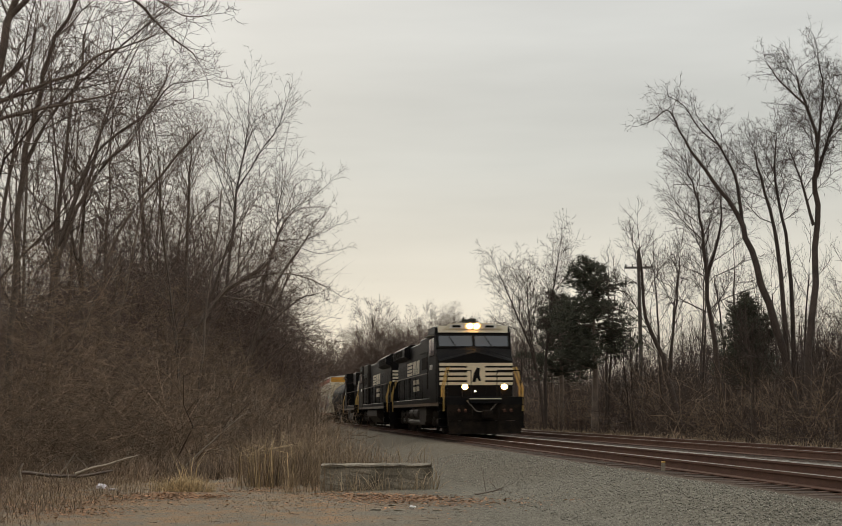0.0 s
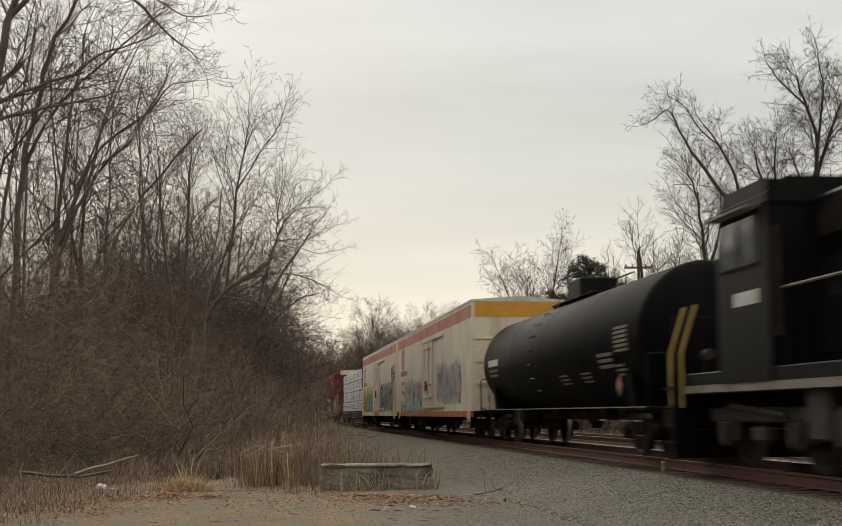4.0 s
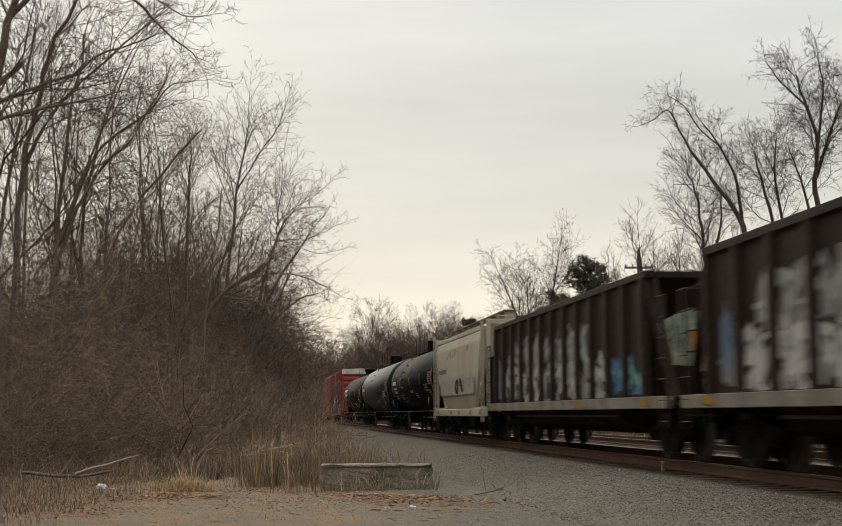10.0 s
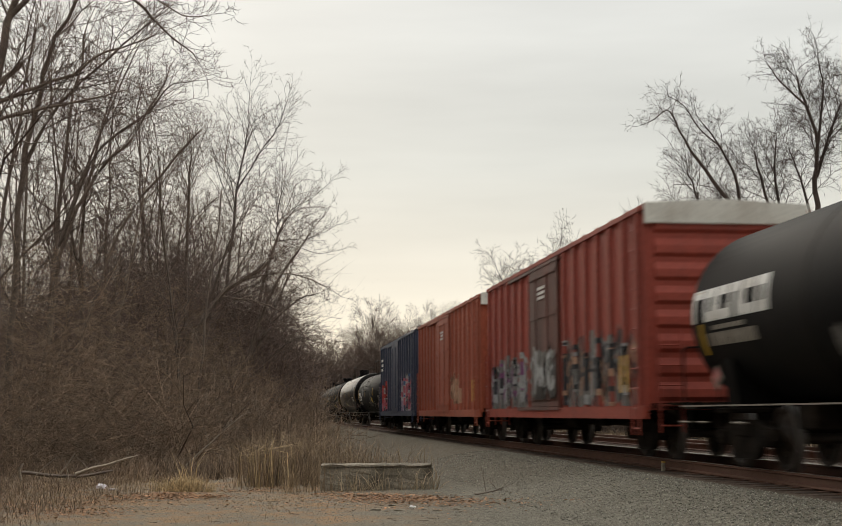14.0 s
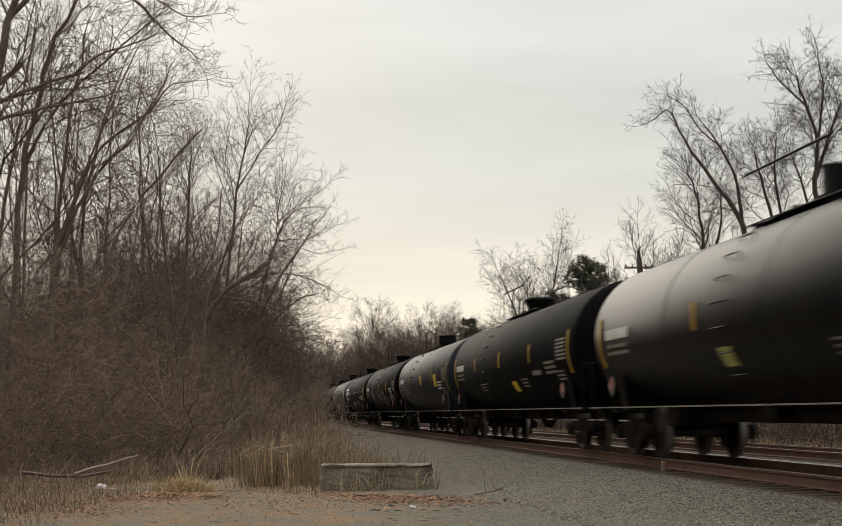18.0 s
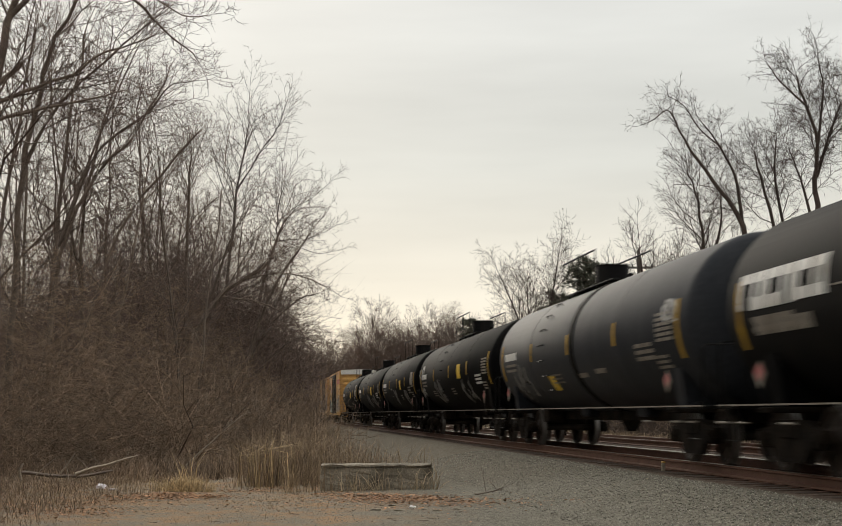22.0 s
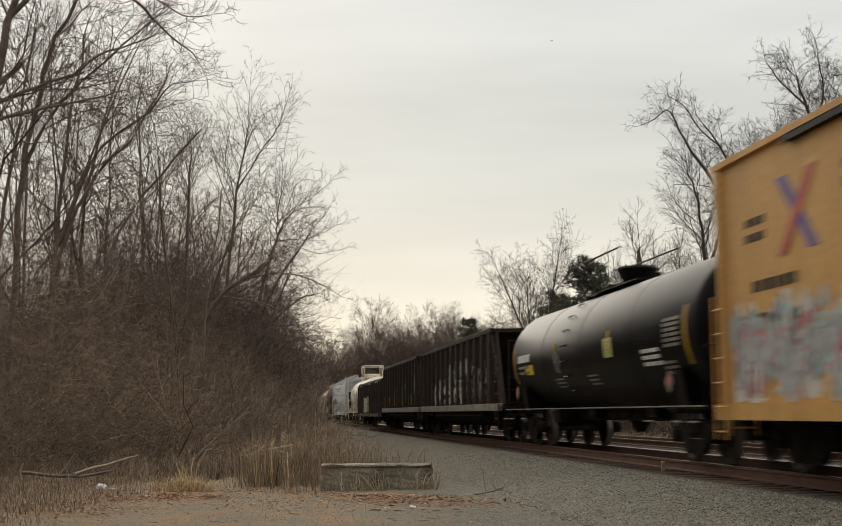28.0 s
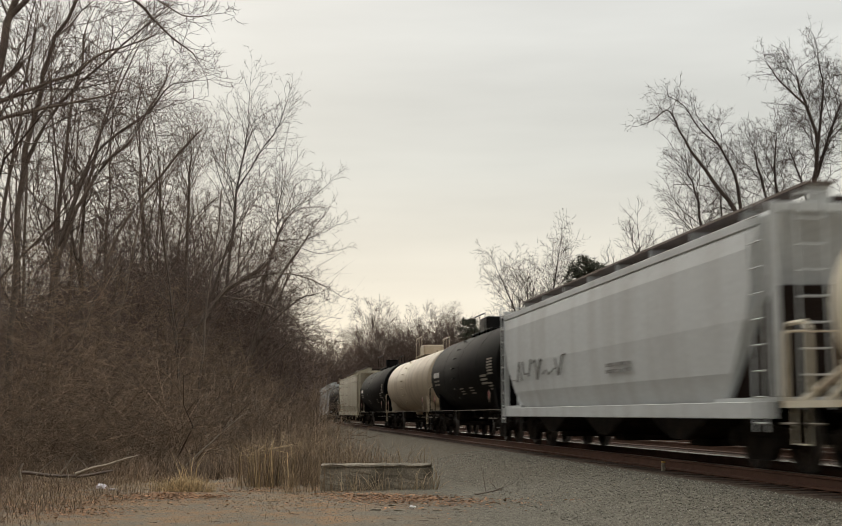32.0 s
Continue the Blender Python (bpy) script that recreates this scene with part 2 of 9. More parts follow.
def paint(name, color, second=None, rough=0.55):
    """A spray or sign paint, made once for each colour."""
    if name not in M:
        m = M[name] = material(name, color, rough, vary=0.2, scale=2.2, grain=9, bump=0.02, second=second)
        if name.startswith("spray_"):                # worn through in streaks
            n, l = m.node_tree.nodes, m.node_tree.links
            tc, mp, tex, rng = n.new("ShaderNodeTexCoord"), n.new("ShaderNodeMapping"), n.new("ShaderNodeTexNoise"), n.new("ShaderNodeMapRange")
            mp.inputs["Scale"].default_value = (1.0, 1.0, 0.38)
            tex.inputs["Scale"].default_value, tex.inputs["Detail"].default_value, tex.inputs["Roughness"].default_value = 2.6, 5, 0.65
            for k, v in enumerate((0.36, 0.5, 0.12, 0.96)):
                rng.inputs[k + 1].default_value = v
            l.new(tc.outputs["Object"], mp.inputs[0])
            l.new(mp.outputs[0], tex.inputs["Vector"])
            l.new(tex.outputs[0], rng.inputs[0])
            l.new(rng.outputs[0], n["Principled BSDF"].inputs["Alpha"])
    return M[name]


# ---------------------------------------------------------------- mesh tools
def part(name, bm, mat, parent=None, label="", smooth=False):
    """Links a bmesh as one mesh object under a thing or a part."""
    if isinstance(bm, bmesh.types.BMesh):
        me = bpy.data.meshes.new(name)
        bmesh.ops.recalc_face_normals(bm, faces=bm.faces)
        if smooth:
            for f in bm.faces:
                f.smooth = True
        bm.to_mesh(me)
        bm.free()
        me.materials.append(mat)
    else:
        me = bm
    ob = new(name, me)
    if parent is not None:
        ob.parent = parent
    if label:
        tagged(ob, label)
    return ob


def box(bm, x0, x1, y0, y1, z0, z1, bevel=0.0):
    c = bmesh.ops.create_cube(bm, size=1.0)
    for v in c["verts"]:
        v.co = Vector(((x0 + x1) / 2 + v.co.x * (x1 - x0), (y0 + y1) / 2 + v.co.y * (y1 - y0), (z0 + z1) / 2 + v.co.z * (z1 - z0)))
    if bevel:
        es = list({e for v in c["verts"] for e in v.link_edges})
        bmesh.ops.bevel(bm, geom=es, offset=bevel, segments=1, affect="EDGES")
    return bm


def boxed(*a, **k):
    return box(bmesh.new(), *a, **k)


def tube(bm, path, r, n=6, caps=True):
    """A round bar along a few points."""
    path = [Vector(p) for p in path]
    rs = r if isinstance(r, (list, tuple)) else [r] * len(path)
    rings = []
    for i, p in enumerate(path):
        d = (path[min(i + 1, len(path) - 1)] - path[max(i - 1, 0)]).normalized()
        a = d.cross(Vector((0, 0, 1)) if abs(d.z) < 0.9 else Vector((1, 0, 0))).normalized()
        b = d.cross(a)
        rings.append([bm.verts.new(p + (a * math.cos(2 * math.pi * k / n) + b * math.sin(2 * math.pi * k / n)) * rs[i]) for k in range(n)])
    for q, w in zip(rings, rings[1:]):
        for k in range(n):
            bm.faces.new((q[k], q[(k + 1) % n], w[(k + 1) % n], w[k]))
    if caps:
        bm.faces.new(rings[0])
        bm.faces.new(rings[-1][::-1])
    return bm


def tubed(path, r, n=6):
    return tube(bmesh.new(), path, r, n)


def prism(bm, outline, a0, a1, axis="x"):
    """An outline (pairs) extruded along an axis: x takes (y, z), y takes (x, z), z takes (x, y)."""
    def at(q, a):
        return {"x": (a, q[0], q[1]), "y": (q[0], a, q[1]), "z": (q[0], q[1], a)}[axis]
    r0 = [bm.verts.new(at(q, a0)) for q in outline]
    r1 = [bm.verts.new(at(q, a1)) for q in outline]
    n = len(outline)
    bm.faces.new(r0)
    bm.faces.new(r1[::-1])
    for k in range(n):
        bm.faces.new((r0[k], r1[k], r1[(k + 1) % n], r0[(k + 1) % n]))
    return bm


def prismed(outline, a0, a1, axis="x"):
    return prism(bmesh.new(), outline, a0, a1, axis)


def lathe(bm, profile, n=28, axis="x"):
    """Turns pairs (place along the axis, radius) round it."""
    rings = []
    for a, r in profile:
        if r < 1e-4:
            rings.append([bm.verts.new((a, 0, 0) if axis == "x" else ((0, a, 0) if axis == "y" else (0, 0, a)))])
            continue
        ring = []
        for k in range(n):
            c, s = r * math.cos(2 * math.pi * k / n), r * math.sin(2 * math.pi * k / n)
            ring.append(bm.verts.new((a, c, s) if axis == "x" else ((c, a, s) if axis == "y" else (c, s, a))))
        rings.append(ring)
    for q, w in zip(rings, rings[1:]):
        for k in range(n):
            k2 = (k + 1) % n
            if len(q) == 1 and len(w) > 1:
                bm.faces.new((q[0], w[k2], w[k]))
            elif len(w) == 1 and len(q) > 1:
                bm.faces.new((q[k], q[k2], w[0]))
            elif len(q) > 1:
                bm.faces.new((q[k], q[k2], w[k2], w[k]))
    return bm


def lathed(profile, n=28, axis="x"):
    return lathe(bmesh.new(), profile, n, axis)


def moved(bm, x=0, y=0, z=0):
    bmesh.ops.translate(bm, verts=bm.verts, vec=(x, y, z))
    return bm


def raw_mesh(name, verts, faces, mat, smooth=False):
    """A mesh from numpy arrays: verts (n, 3); faces a list of (m, k) index arrays."""
    me = bpy.data.meshes.new(name)
    me.vertices.add(len(verts))
    me.vertices.foreach_set("co", np.asarray(verts, np.float32).ravel())
    loops = np.concatenate([f.ravel() for f in faces]).astype(np.int32)
    sizes = np.concatenate([np.full(len(f), f.shape[1]) for f in faces])
    me.loops.add(len(loops))
    me.loops.foreach_set("vertex_index", loops)
    me.polygons.add(len(sizes))
    me.polygons.foreach_set("loop_start", np.concatenate([[0], np.cumsum(sizes)[:-1]]).astype(np.int32))
    if smooth:
        me.polygons.foreach_set("use_smooth", np.ones(len(sizes), bool))
    me.materials.append(mat)
    me.update(calc_edges=True)
    return me


def thing(name, label, category, group="", at=None, kind=""):
    ob = new(name)
    ob.empty_display_size = 0.3
    if at is not None:
        ob.matrix_basis = at
    return tagged(ob, label, category, group, kind)


# ---------------------------------------------------------------- land
def smooth01(x):
    x = np.clip(x, 0, 1)
    return x * x * (3 - 2 * x)


def across(x, y):
    """Metres across the line on the far side of the near track (negative: camera's side)."""
    return (x - 5.377) * FAR.x + (y - 25.0) * FAR.y


def land_height(x, y):
    """Height of the ground: a gravel road, the ballast bed of two tracks, banks of the woods."""
    f = across(x, y)
    bed = smooth01((f + 4.2) / 2.1) * (1 - smooth01((f - TRACK2 - 2.2) / 2.5)) * (RAIL - 0.21)
    z = bed + 0.03 * np.sin(x * 0.9 + 1.3 * np.sin(y * 0.31)) * np.cos(y * 0.53) * (1 - bed / (RAIL - 0.21))
    z += 0.22 * smooth01((f - TRACK2 - 5) / 8) + 0.25 * smooth01((-f - 12) / 20)
    return z


def ground_material():
    m = bpy.data.materials.new("ground")
    m.use_nodes = True
    n, l = m.node_tree.nodes, m.node_tree.links
    b = n["Principled BSDF"]
    b.inputs["Roughness"].default_value, b.inputs["Specular IOR Level"].default_value = 0.95, 0.2
    geo, sep = n.new("ShaderNodeNewGeometry"), n.new("ShaderNodeSeparateXYZ")
    l.new(geo.outputs["Position"], sep.inputs[0])

    def noise(scale, detail=4, rough=0.6):
        t = n.new("ShaderNodeTexNoise")
        t.inputs["Scale"].default_value, t.inputs["Detail"].default_value, t.inputs["Roughness"].default_value = scale, detail, rough
        l.new(geo.outputs["Position"], t.inputs["Vector"])
        return t.outputs[0]

    def rng(src, a, c, lo=0.0, hi=1.0):
        t = n.new("ShaderNodeMapRange")
        for k, v in enumerate((a, c, lo, hi)):
            t.inputs[k + 1].default_value = v
        l.new(src, t.inputs[0])
        return t.outputs[0]

    def mix(fac, a, c, kind="MIX"):
        t = n.new("ShaderNodeMix")
        t.data_type, t.blend_type = "RGBA", kind
        for k, v in ((0, fac), (6, a), (7, c)):
            if isinstance(v, (tuple, float)):
                t.inputs[k].default_value = v if not isinstance(v, tuple) else (*v, 1)
            else:
                l.new(v, t.inputs[k])
        return t.outputs[2]

    def math_node(op, a, c):
        t = n.new("ShaderNodeMath")
        t.operation = op
        for k, v in ((0, a), (1, c)):
            if isinstance(v, float):
                t.inputs[k].default_value = v
            else:
                l.new(v, t.inputs[k])
        return t.outputs[0]
    # distance across the line, with a ragged edge
    f = math_node("ADD", math_node("ADD", math_node("MULTIPLY", sep.outputs["X"], FAR.x), math_node("MULTIPLY", sep.outputs["Y"], FAR.y)), -(5.377 * FAR.x + 25.0 * FAR.y))
    ragged = math_node("ADD", f, math_node("MULTIPLY", math_node("SUBTRACT", noise(0.6, 5), 0.5), 3.0))
    vor = n.new("ShaderNodeTexVoronoi")
    vor.inputs["Scale"].default_value = 26.0
    l.new(geo.outputs["Position"], vor.inputs["Vector"])
    grey = mix(rng(vor.outputs["Color"], 0.1, 0.9), (0.118, 0.107, 0.084), (0.31, 0.286, 0.228))
    grey = mix(rng(noise(1.1, 6), 0.35, 0.7), grey, mix(0.5, grey, (0.145, 0.127, 0.097)))
    leaf = mix(rng(noise(14.0, 5, 0.75), 0.4, 0.6), (0.42, 0.22, 0.1), (0.34, 0.25, 0.155))
    dirt = mix(rng(noise(38.0, 4, 0.8), 0.36, 0.64), (0.165, 0.14, 0.105), (0.33, 0.285, 0.218))
    soil = mix(rng(noise(1.1, 8, 0.8), 0.44, 0.6), dirt, mix(0.85, dirt, leaf))
    floor_wood = mix(rng(noise(5.0, 6, 0.7), 0.35, 0.65), (0.2, 0.14, 0.095), (0.13, 0.095, 0.068))
    # a darker, browner tone mixed over the gravel from y 23.2 on
    dark_gravel = mix(rng(noise(9.0, 6, 0.75), 0.38, 0.62), (0.1, 0.082, 0.058), (0.2, 0.172, 0.128))
    edge = mix(math_node("MULTIPLY", rng(sep.outputs["Y"], 23.2, 25.5), rng(noise(0.8, 6, 0.7), 0.3, 0.55, 0.45, 0.9)), grey, dark_gravel)
    col = mix(rng(ragged, -7.6, -5.4), soil, edge)
    col = mix(rng(ragged, -15.0, -11.5), floor_wood, col)
    brown = mix(rng(noise(8.0, 4), 0.4, 0.6), (0.085, 0.055, 0.04), (0.125, 0.09, 0.065))
    col = mix(rng(f, -1.75, -1.35), col, brown)
    bed2 = mix(rng(noise(22.0, 5, 0.8), 0.38, 0.62), (0.17, 0.15, 0.128), (0.34, 0.315, 0.28))
    col = mix(rng(f, 1.4, 1.8), col, bed2)
    col = mix(rng(ragged, TRACK2 + 2.2, TRACK2 + 3.6), col, floor_wood)
    l.new(col, b.inputs["Base Color"])
    bp = n.new("ShaderNodeBump")
    bp.inputs["Strength"].default_value, bp.inputs["Distance"].default_value = 0.9, 0.02
    l.new(math_node("ADD", vor.outputs["Distance"], noise(55.0, 4, 0.8)), bp.inputs["Height"])
    l.new(bp.outputs[0], b.inputs["Normal"])
    return m


M["ground"] = ground_material()


def build_ground():
    def axis(lo, hi, fine_lo, fine_hi, step):
        a = list(np.arange(fine_lo, fine_hi + step, step))
        g, out, back = step, [], []
        x = fine_hi
        while x < hi:
            g *= 1.35
            x += g
            out.append(x)
        g, x = step, fine_lo
        while x > lo:
            g *= 1.35
            x -= g
            back.append(x)
        return np.array(back[::-1] + a + out)
    xs, ys = axis(-2500, 2500, -22, 24, 0.35), axis(-1500, 3500, 8, 60, 0.35)
    X, Y = np.meshgrid(xs, ys)
    Z = land_height(X, Y)
    v = np.stack([X, Y, Z], -1).reshape(-1, 3)
    i = np.arange(len(xs) * len(ys)).reshape(len(ys), len(xs))
    q = np.stack([i[:-1, :-1], i[:-1, 1:], i[1:, 1:], i[1:, :-1]], -1).reshape(-1, 4)
    ob = new("ground", raw_mesh("ground", v, [q], M["ground"], smooth=True))
    tagged(ob, "gravel service road with ballast, dead leaves and bare soil", "ground", kind="structure")


build_ground()


# ---------------------------------------------------------------- bare trees
def sweep(lines, sides):
    """Tubes along many lines at once. lines: list of (points (n, 3), radii (n)). The last ring closes to a point."""
    groups = {}
    for p, r in lines:
        groups.setdefault(len(p), []).append((p, r))
    verts, faces, base = [], [], 0
    ang = np.arange(sides) * 2 * np.pi / sides
    for n, items in groups.items():
        P = np.array([a for a, _ in items], np.float32)
        R = np.array([a for _, a in items], np.float32)
        d = np.empty_like(P)
        d[:, 1:-1] = P[:, 2:] - P[:, :-2]
        d[:, 0], d[:, -1] = P[:, 1] - P[:, 0], P[:, -1] - P[:, -2]
        d /= np.linalg.norm(d, axis=-1, keepdims=True) + 1e-9
        ref = np.where(np.abs(d[..., 2:3]) < 0.85, np.array([0, 0, 1.0]), np.array([1.0, 0, 0]))
        a = np.cross(d, ref)
        a /= np.linalg.norm(a, axis=-1, keepdims=True) + 1e-9
        b = np.cross(d, a)
        ring = P[:, :-1, None] + (a[:, :-1, None] * np.cos(ang)[:, None] + b[:, :-1, None] * np.sin(ang)[:, None]) * R[:, :-1, None, None]
        k = len(items)
        verts.append(ring.reshape(-1, 3))
        verts.append(P[:, -1])
        idx = base + np.arange(k * (n - 1) * sides).reshape(k, n - 1, sides)
        tip = base + k * (n - 1) * sides + np.arange(k)
        nxt = np.roll(idx, -1, axis=2)
        if n > 2:
            faces.append(np.stack([idx[:, :-1], nxt[:, :-1], nxt[:, 1:], idx[:, 1:]], -1).reshape(-1, 4))
        faces.append(np.stack([idx[:, -1], nxt[:, -1], np.broadcast_to(tip[:, None], (k, sides))], -1).reshape(-1, 3))
        base += k * (n - 1) * sides + k
    return np.concatenate(verts), faces


def unit(v):
    return v / (np.linalg.norm(v) + 1e-9)


class Tree:
    """A bare tree: stems with control points, then limbs, boughs and twigs that grow from them."""

    def __init__(self, seed, lift=0.25, wobble=0.16, spread=0.75, floor=0.004, fine=True, gap=(0.2, 0.26, 0.34)):
        self.r = np.random.RandomState(seed)
        self.wood, self.twigs = [], []
        self.lift, self.wobble, self.spread, self.floor, self.fine, self.gap = lift, wobble, spread, floor, fine, gap

    def line(self, start, way, length, n, wobble, lift):
        pts, d = [np.array(start, float)], unit(np.array(way, float))
        for _ in range(n):
            d = unit(d + self.r.normal(0, wobble, 3) + np.array([0, 0, lift]))
            pts.append(pts[-1] + d * length / n)
        return np.array(pts)

    def stem(self, points, r0, r1, limbs, reach, first=0.35, levels=3, kids=(6, 6), up=0.6, side=None, top=True):
        """A stem through given points; limbs leave it from its share first on up."""
        c = np.array(points, float)
        t = np.linspace(0, 1, len(c))
        u = np.linspace(0, 1, max(9, 3 * len(c)))
        p = np.stack([np.interp(u, t, c[:, k]) for k in range(3)], 1)
        p[1:-1] = (p[:-2] + 2 * p[1:-1] + p[2:]) / 4
        p[1:-1] += self.r.normal(0, 0.02 * np.linalg.norm(c[-1] - c[0]) / 8, p[1:-1].shape)
        rad = r0 + (r1 - r0) * u ** 0.8
        self.wood.append((p, rad))
        turn = self.r.rand() * 6.28
        for i in range(limbs):
            f = first + (1 - first) * (i + self.r.rand()) / limbs
            k = min(int(f * (len(p) - 1)), len(p) - 2)
            q = p[k] + (p[k + 1] - p[k]) * (f * (len(p) - 1) - k)
            a = turn + 2.4 * i + self.r.normal(0, 0.4)
            w = np.array([np.cos(a), np.sin(a), up + self.r.normal(0, 0.25)])
            w = unit(w) + 0.45 * unit(p[k + 1] - p[k])
            length = reach * (1.1 - 0.6 * (f - first) / (1 - first)) * self.r.uniform(0.65, 1.25)
            self.limb(q, w, length, min(r1 + (r0 - r1) * (1 - f), r0) * self.r.uniform(0.4, 0.65), levels, kids)
        if top:
            self.limb(p[-1], p[-1] - p[-3], reach * 0.6, r1, levels, kids)
        return p

    def limb(self, start, way, length, radius, levels, kids):
        n = 5 if levels >= 2 else (3 if levels == 1 else 1)
        radius = max(min(radius, 0.0035 + 0.0085 * length), self.floor)
        p = self.line(start, way, length, n, self.wobble, self.lift * 0.5)
        rad = np.linspace(radius, max(radius * 0.3, self.floor * 0.6), n + 1)
        (self.wood if levels >= 2 else self.twigs).append((p, rad))
        if levels == 0:
            return
        # shoots leave at even steps, to one side and then the other
        many = min(kids[0] if levels >= 2 else kids[1], length / self.gap[min(levels, 3) - 1])
        many = max(2, int(many * self.r.uniform(0.8, 1.2) + 0.5))
        plane = self.r.normal(0, 1, 3)
        for i in range(many):
            f = 0.15 + 0.8 * (i + self.r.rand()) / many
            k = min(int(f * n), n - 1)
            q = p[k] + (p[k + 1] - p[k]) * (f * n - k)
            d = unit(p[k + 1] - p[k])
            side = plane * (1 if i % 2 else -1) + self.r.normal(0, 0.55, 3)
            side = unit(side - d * side.dot(d))
            w = d + side * self.spread * self.r.uniform(0.65, 1.2) + np.array([0, 0, self.lift * 0.6])
            self.limb(q, w, max(length * self.r.uniform(0.42, 0.72) * (1.2 - 0.65 * f), 0.25), radius * 0.5, levels - 1, kids)

    def meshes(self, bark, twig):
        out = []
        if self.wood:
            big = [(p, r) for p, r in self.wood if r[0] > 0.05]
            thin = [(p, r) for p, r in self.wood if r[0] <= 0.05]
            V, F, base = [], [], 0
            for lines, sides in ((big, 7), (thin, 3)):
                if lines:
                    v, f = sweep(lines, sides)
                    V.append(v)
                    F += [g + base for g in f]
                    base += len(v)
            out.append(("trunk", raw_mesh("trunk", np.concatenate(V), F, bark, True)))
        if self.twigs:
            v, f = sweep(self.twigs, 3)
            out.append(("crown", raw_mesh("crown", v, f, twig)))
        return out

    def plant(self, label, bark, twig, at, name="tree", group=""):
        ob = thing(name, label, "tree", group, at)
        for nm, me in self.meshes(bark, twig):
            part(nm, me, None, ob)
        return ob
# ---------------------------------------------------------------- running gear
# A car's own space: x forward, y to the far side, z over the rail heads; its near side is at -y.
WHEELSETS = []                  # (object, its place on the truck, wheel radius)


def wheelset_mesh(r):
    bm = tubed([(0, -0.98, 0), (0, 0.98, 0)], 0.08, 8)
    for s in (-1, 1):
        prof = [(0.66, 0.1), (0.66, 0.16), (0.71, r * 0.45), (0.67, r * 0.86), (0.67, r + 0.025), (0.7, r + 0.025), (0.715, r), (0.8, r - 0.012), (0.8, r * 0.87), (0.755, r * 0.78), (0.77, r * 0.42), (0.82, 0.16), (0.82, 0.08)]
        lathe(bm, [(s * a, b) for a, b in prof], 20, "y")
        for k in range(5):                  # casting marks and lightening bosses
            a = 2 * math.pi * k / 5
            x, z = 0.6 * r * math.cos(a), 0.6 * r * math.sin(a)
            box(bm, x - 0.03, x + 0.03, s * 0.765 - 0.014, s * 0.765 + 0.014, z - 0.03, z + 0.03)
    me = bpy.data.meshes.new("wheelset")
    bmesh.ops.recalc_face_normals(bm, faces=bm.faces)
    bm.to_mesh(me)
    bm.free()
    me.materials.append(M["wheel"])
    me.materials.append(M["tread"])
    for f in me.polygons:                    # the polished tread and rim face
        q = f.center
        if abs(q.y) > 0.6 and (q.x ** 2 + q.z ** 2) ** 0.5 > r * 0.93:
            f.material_index = 1
    return me


def keep(name, bm, mat):
    """A mesh that many parts share."""
    me = bpy.data.meshes.new(name)
    bmesh.ops.recalc_face_normals(bm, faces=bm.faces)
    bm.to_mesh(me)
    bm.free()
    me.materials.append(mat)
    return me


WHEEL = {0.4826: wheelset_mesh(0.4826), 0.53: wheelset_mesh(0.53)}


def side_frame_mesh():
    bm = bmesh.new()
    out = [(-1.15, 0.46), (-1.15, 0.62), (-0.75, 0.66), (-0.4, 0.76), (0.4, 0.76), (0.75, 0.66), (1.15, 0.62), (1.15, 0.46), (0.68, 0.44), (0.42, 0.17), (-0.42, 0.17), (-0.68, 0.44)]
    prism(bm, out, -0.06, 0.06, "y")
    for x in (-0.89, 0.89):
        lathe(bm, [(-0.15, 0.0), (-0.15, 0.1), (-0.13, 0.13), (0.06, 0.13)], 10, "y")
        for v in bm.verts[-0:]:
            pass
    bm.verts.ensure_lookup_table()
    for i, x in enumerate((-0.89, 0.89)):                 # axle boxes
        for v in list(bm.verts)[len(out) * 2 + i * 31:len(out) * 2 + (i + 1) * 31]:
            v.co += Vector((x, 0, 0.4826))
        box(bm, x - 0.17, x + 0.17, -0.1, 0.1, 0.36, 0.6, 0.02)
    for x in (-0.16, 0, 0.16):                            # springs
        lathe_z = tubed([(x, 0, 0.22), (x, 0, 0.5)], 0.07, 8)
        me = bpy.data.meshes.new("t")
        lathe_z.to_mesh(me)
        lathe_z.free()
        bm.from_mesh(me)
        bpy.data.meshes.remove(me)
    box(bm, -0.28, 0.28, -0.09, 0.09, 0.5, 0.7, 0.02)
    return keep("side_frame", bm, M["under"])


SIDE_FRAME = side_frame_mesh()
BOLSTER = keep("truck", box(boxed(-0.2, 0.2, -0.95, 0.95, 0.48, 0.74, 0.03), -0.45, 0.45, -0.3, 0.3, 0.7, 0.86, 0.02), M["under"])


def wheelset(truck, x, r):
    w = part("wheelset", WHEEL[r], None, truck)
    w.location = (x, 0, r)
    WHEELSETS.append((w, (x, 0, r), r))
    return w


def freight_truck(car, x):
    t = part("truck", BOLSTER, None, car)
    t.location = (x, 0, 0)
    for y in (-0.99, 0.99):
        f = part("side_frame", SIDE_FRAME, None, t)
        f.location = (0, y, 0)
        if y > 0:
            f.rotation_euler = (0, 0, math.pi)
    for a in (-0.89, 0.89):
        wheelset(t, a, 0.4826)


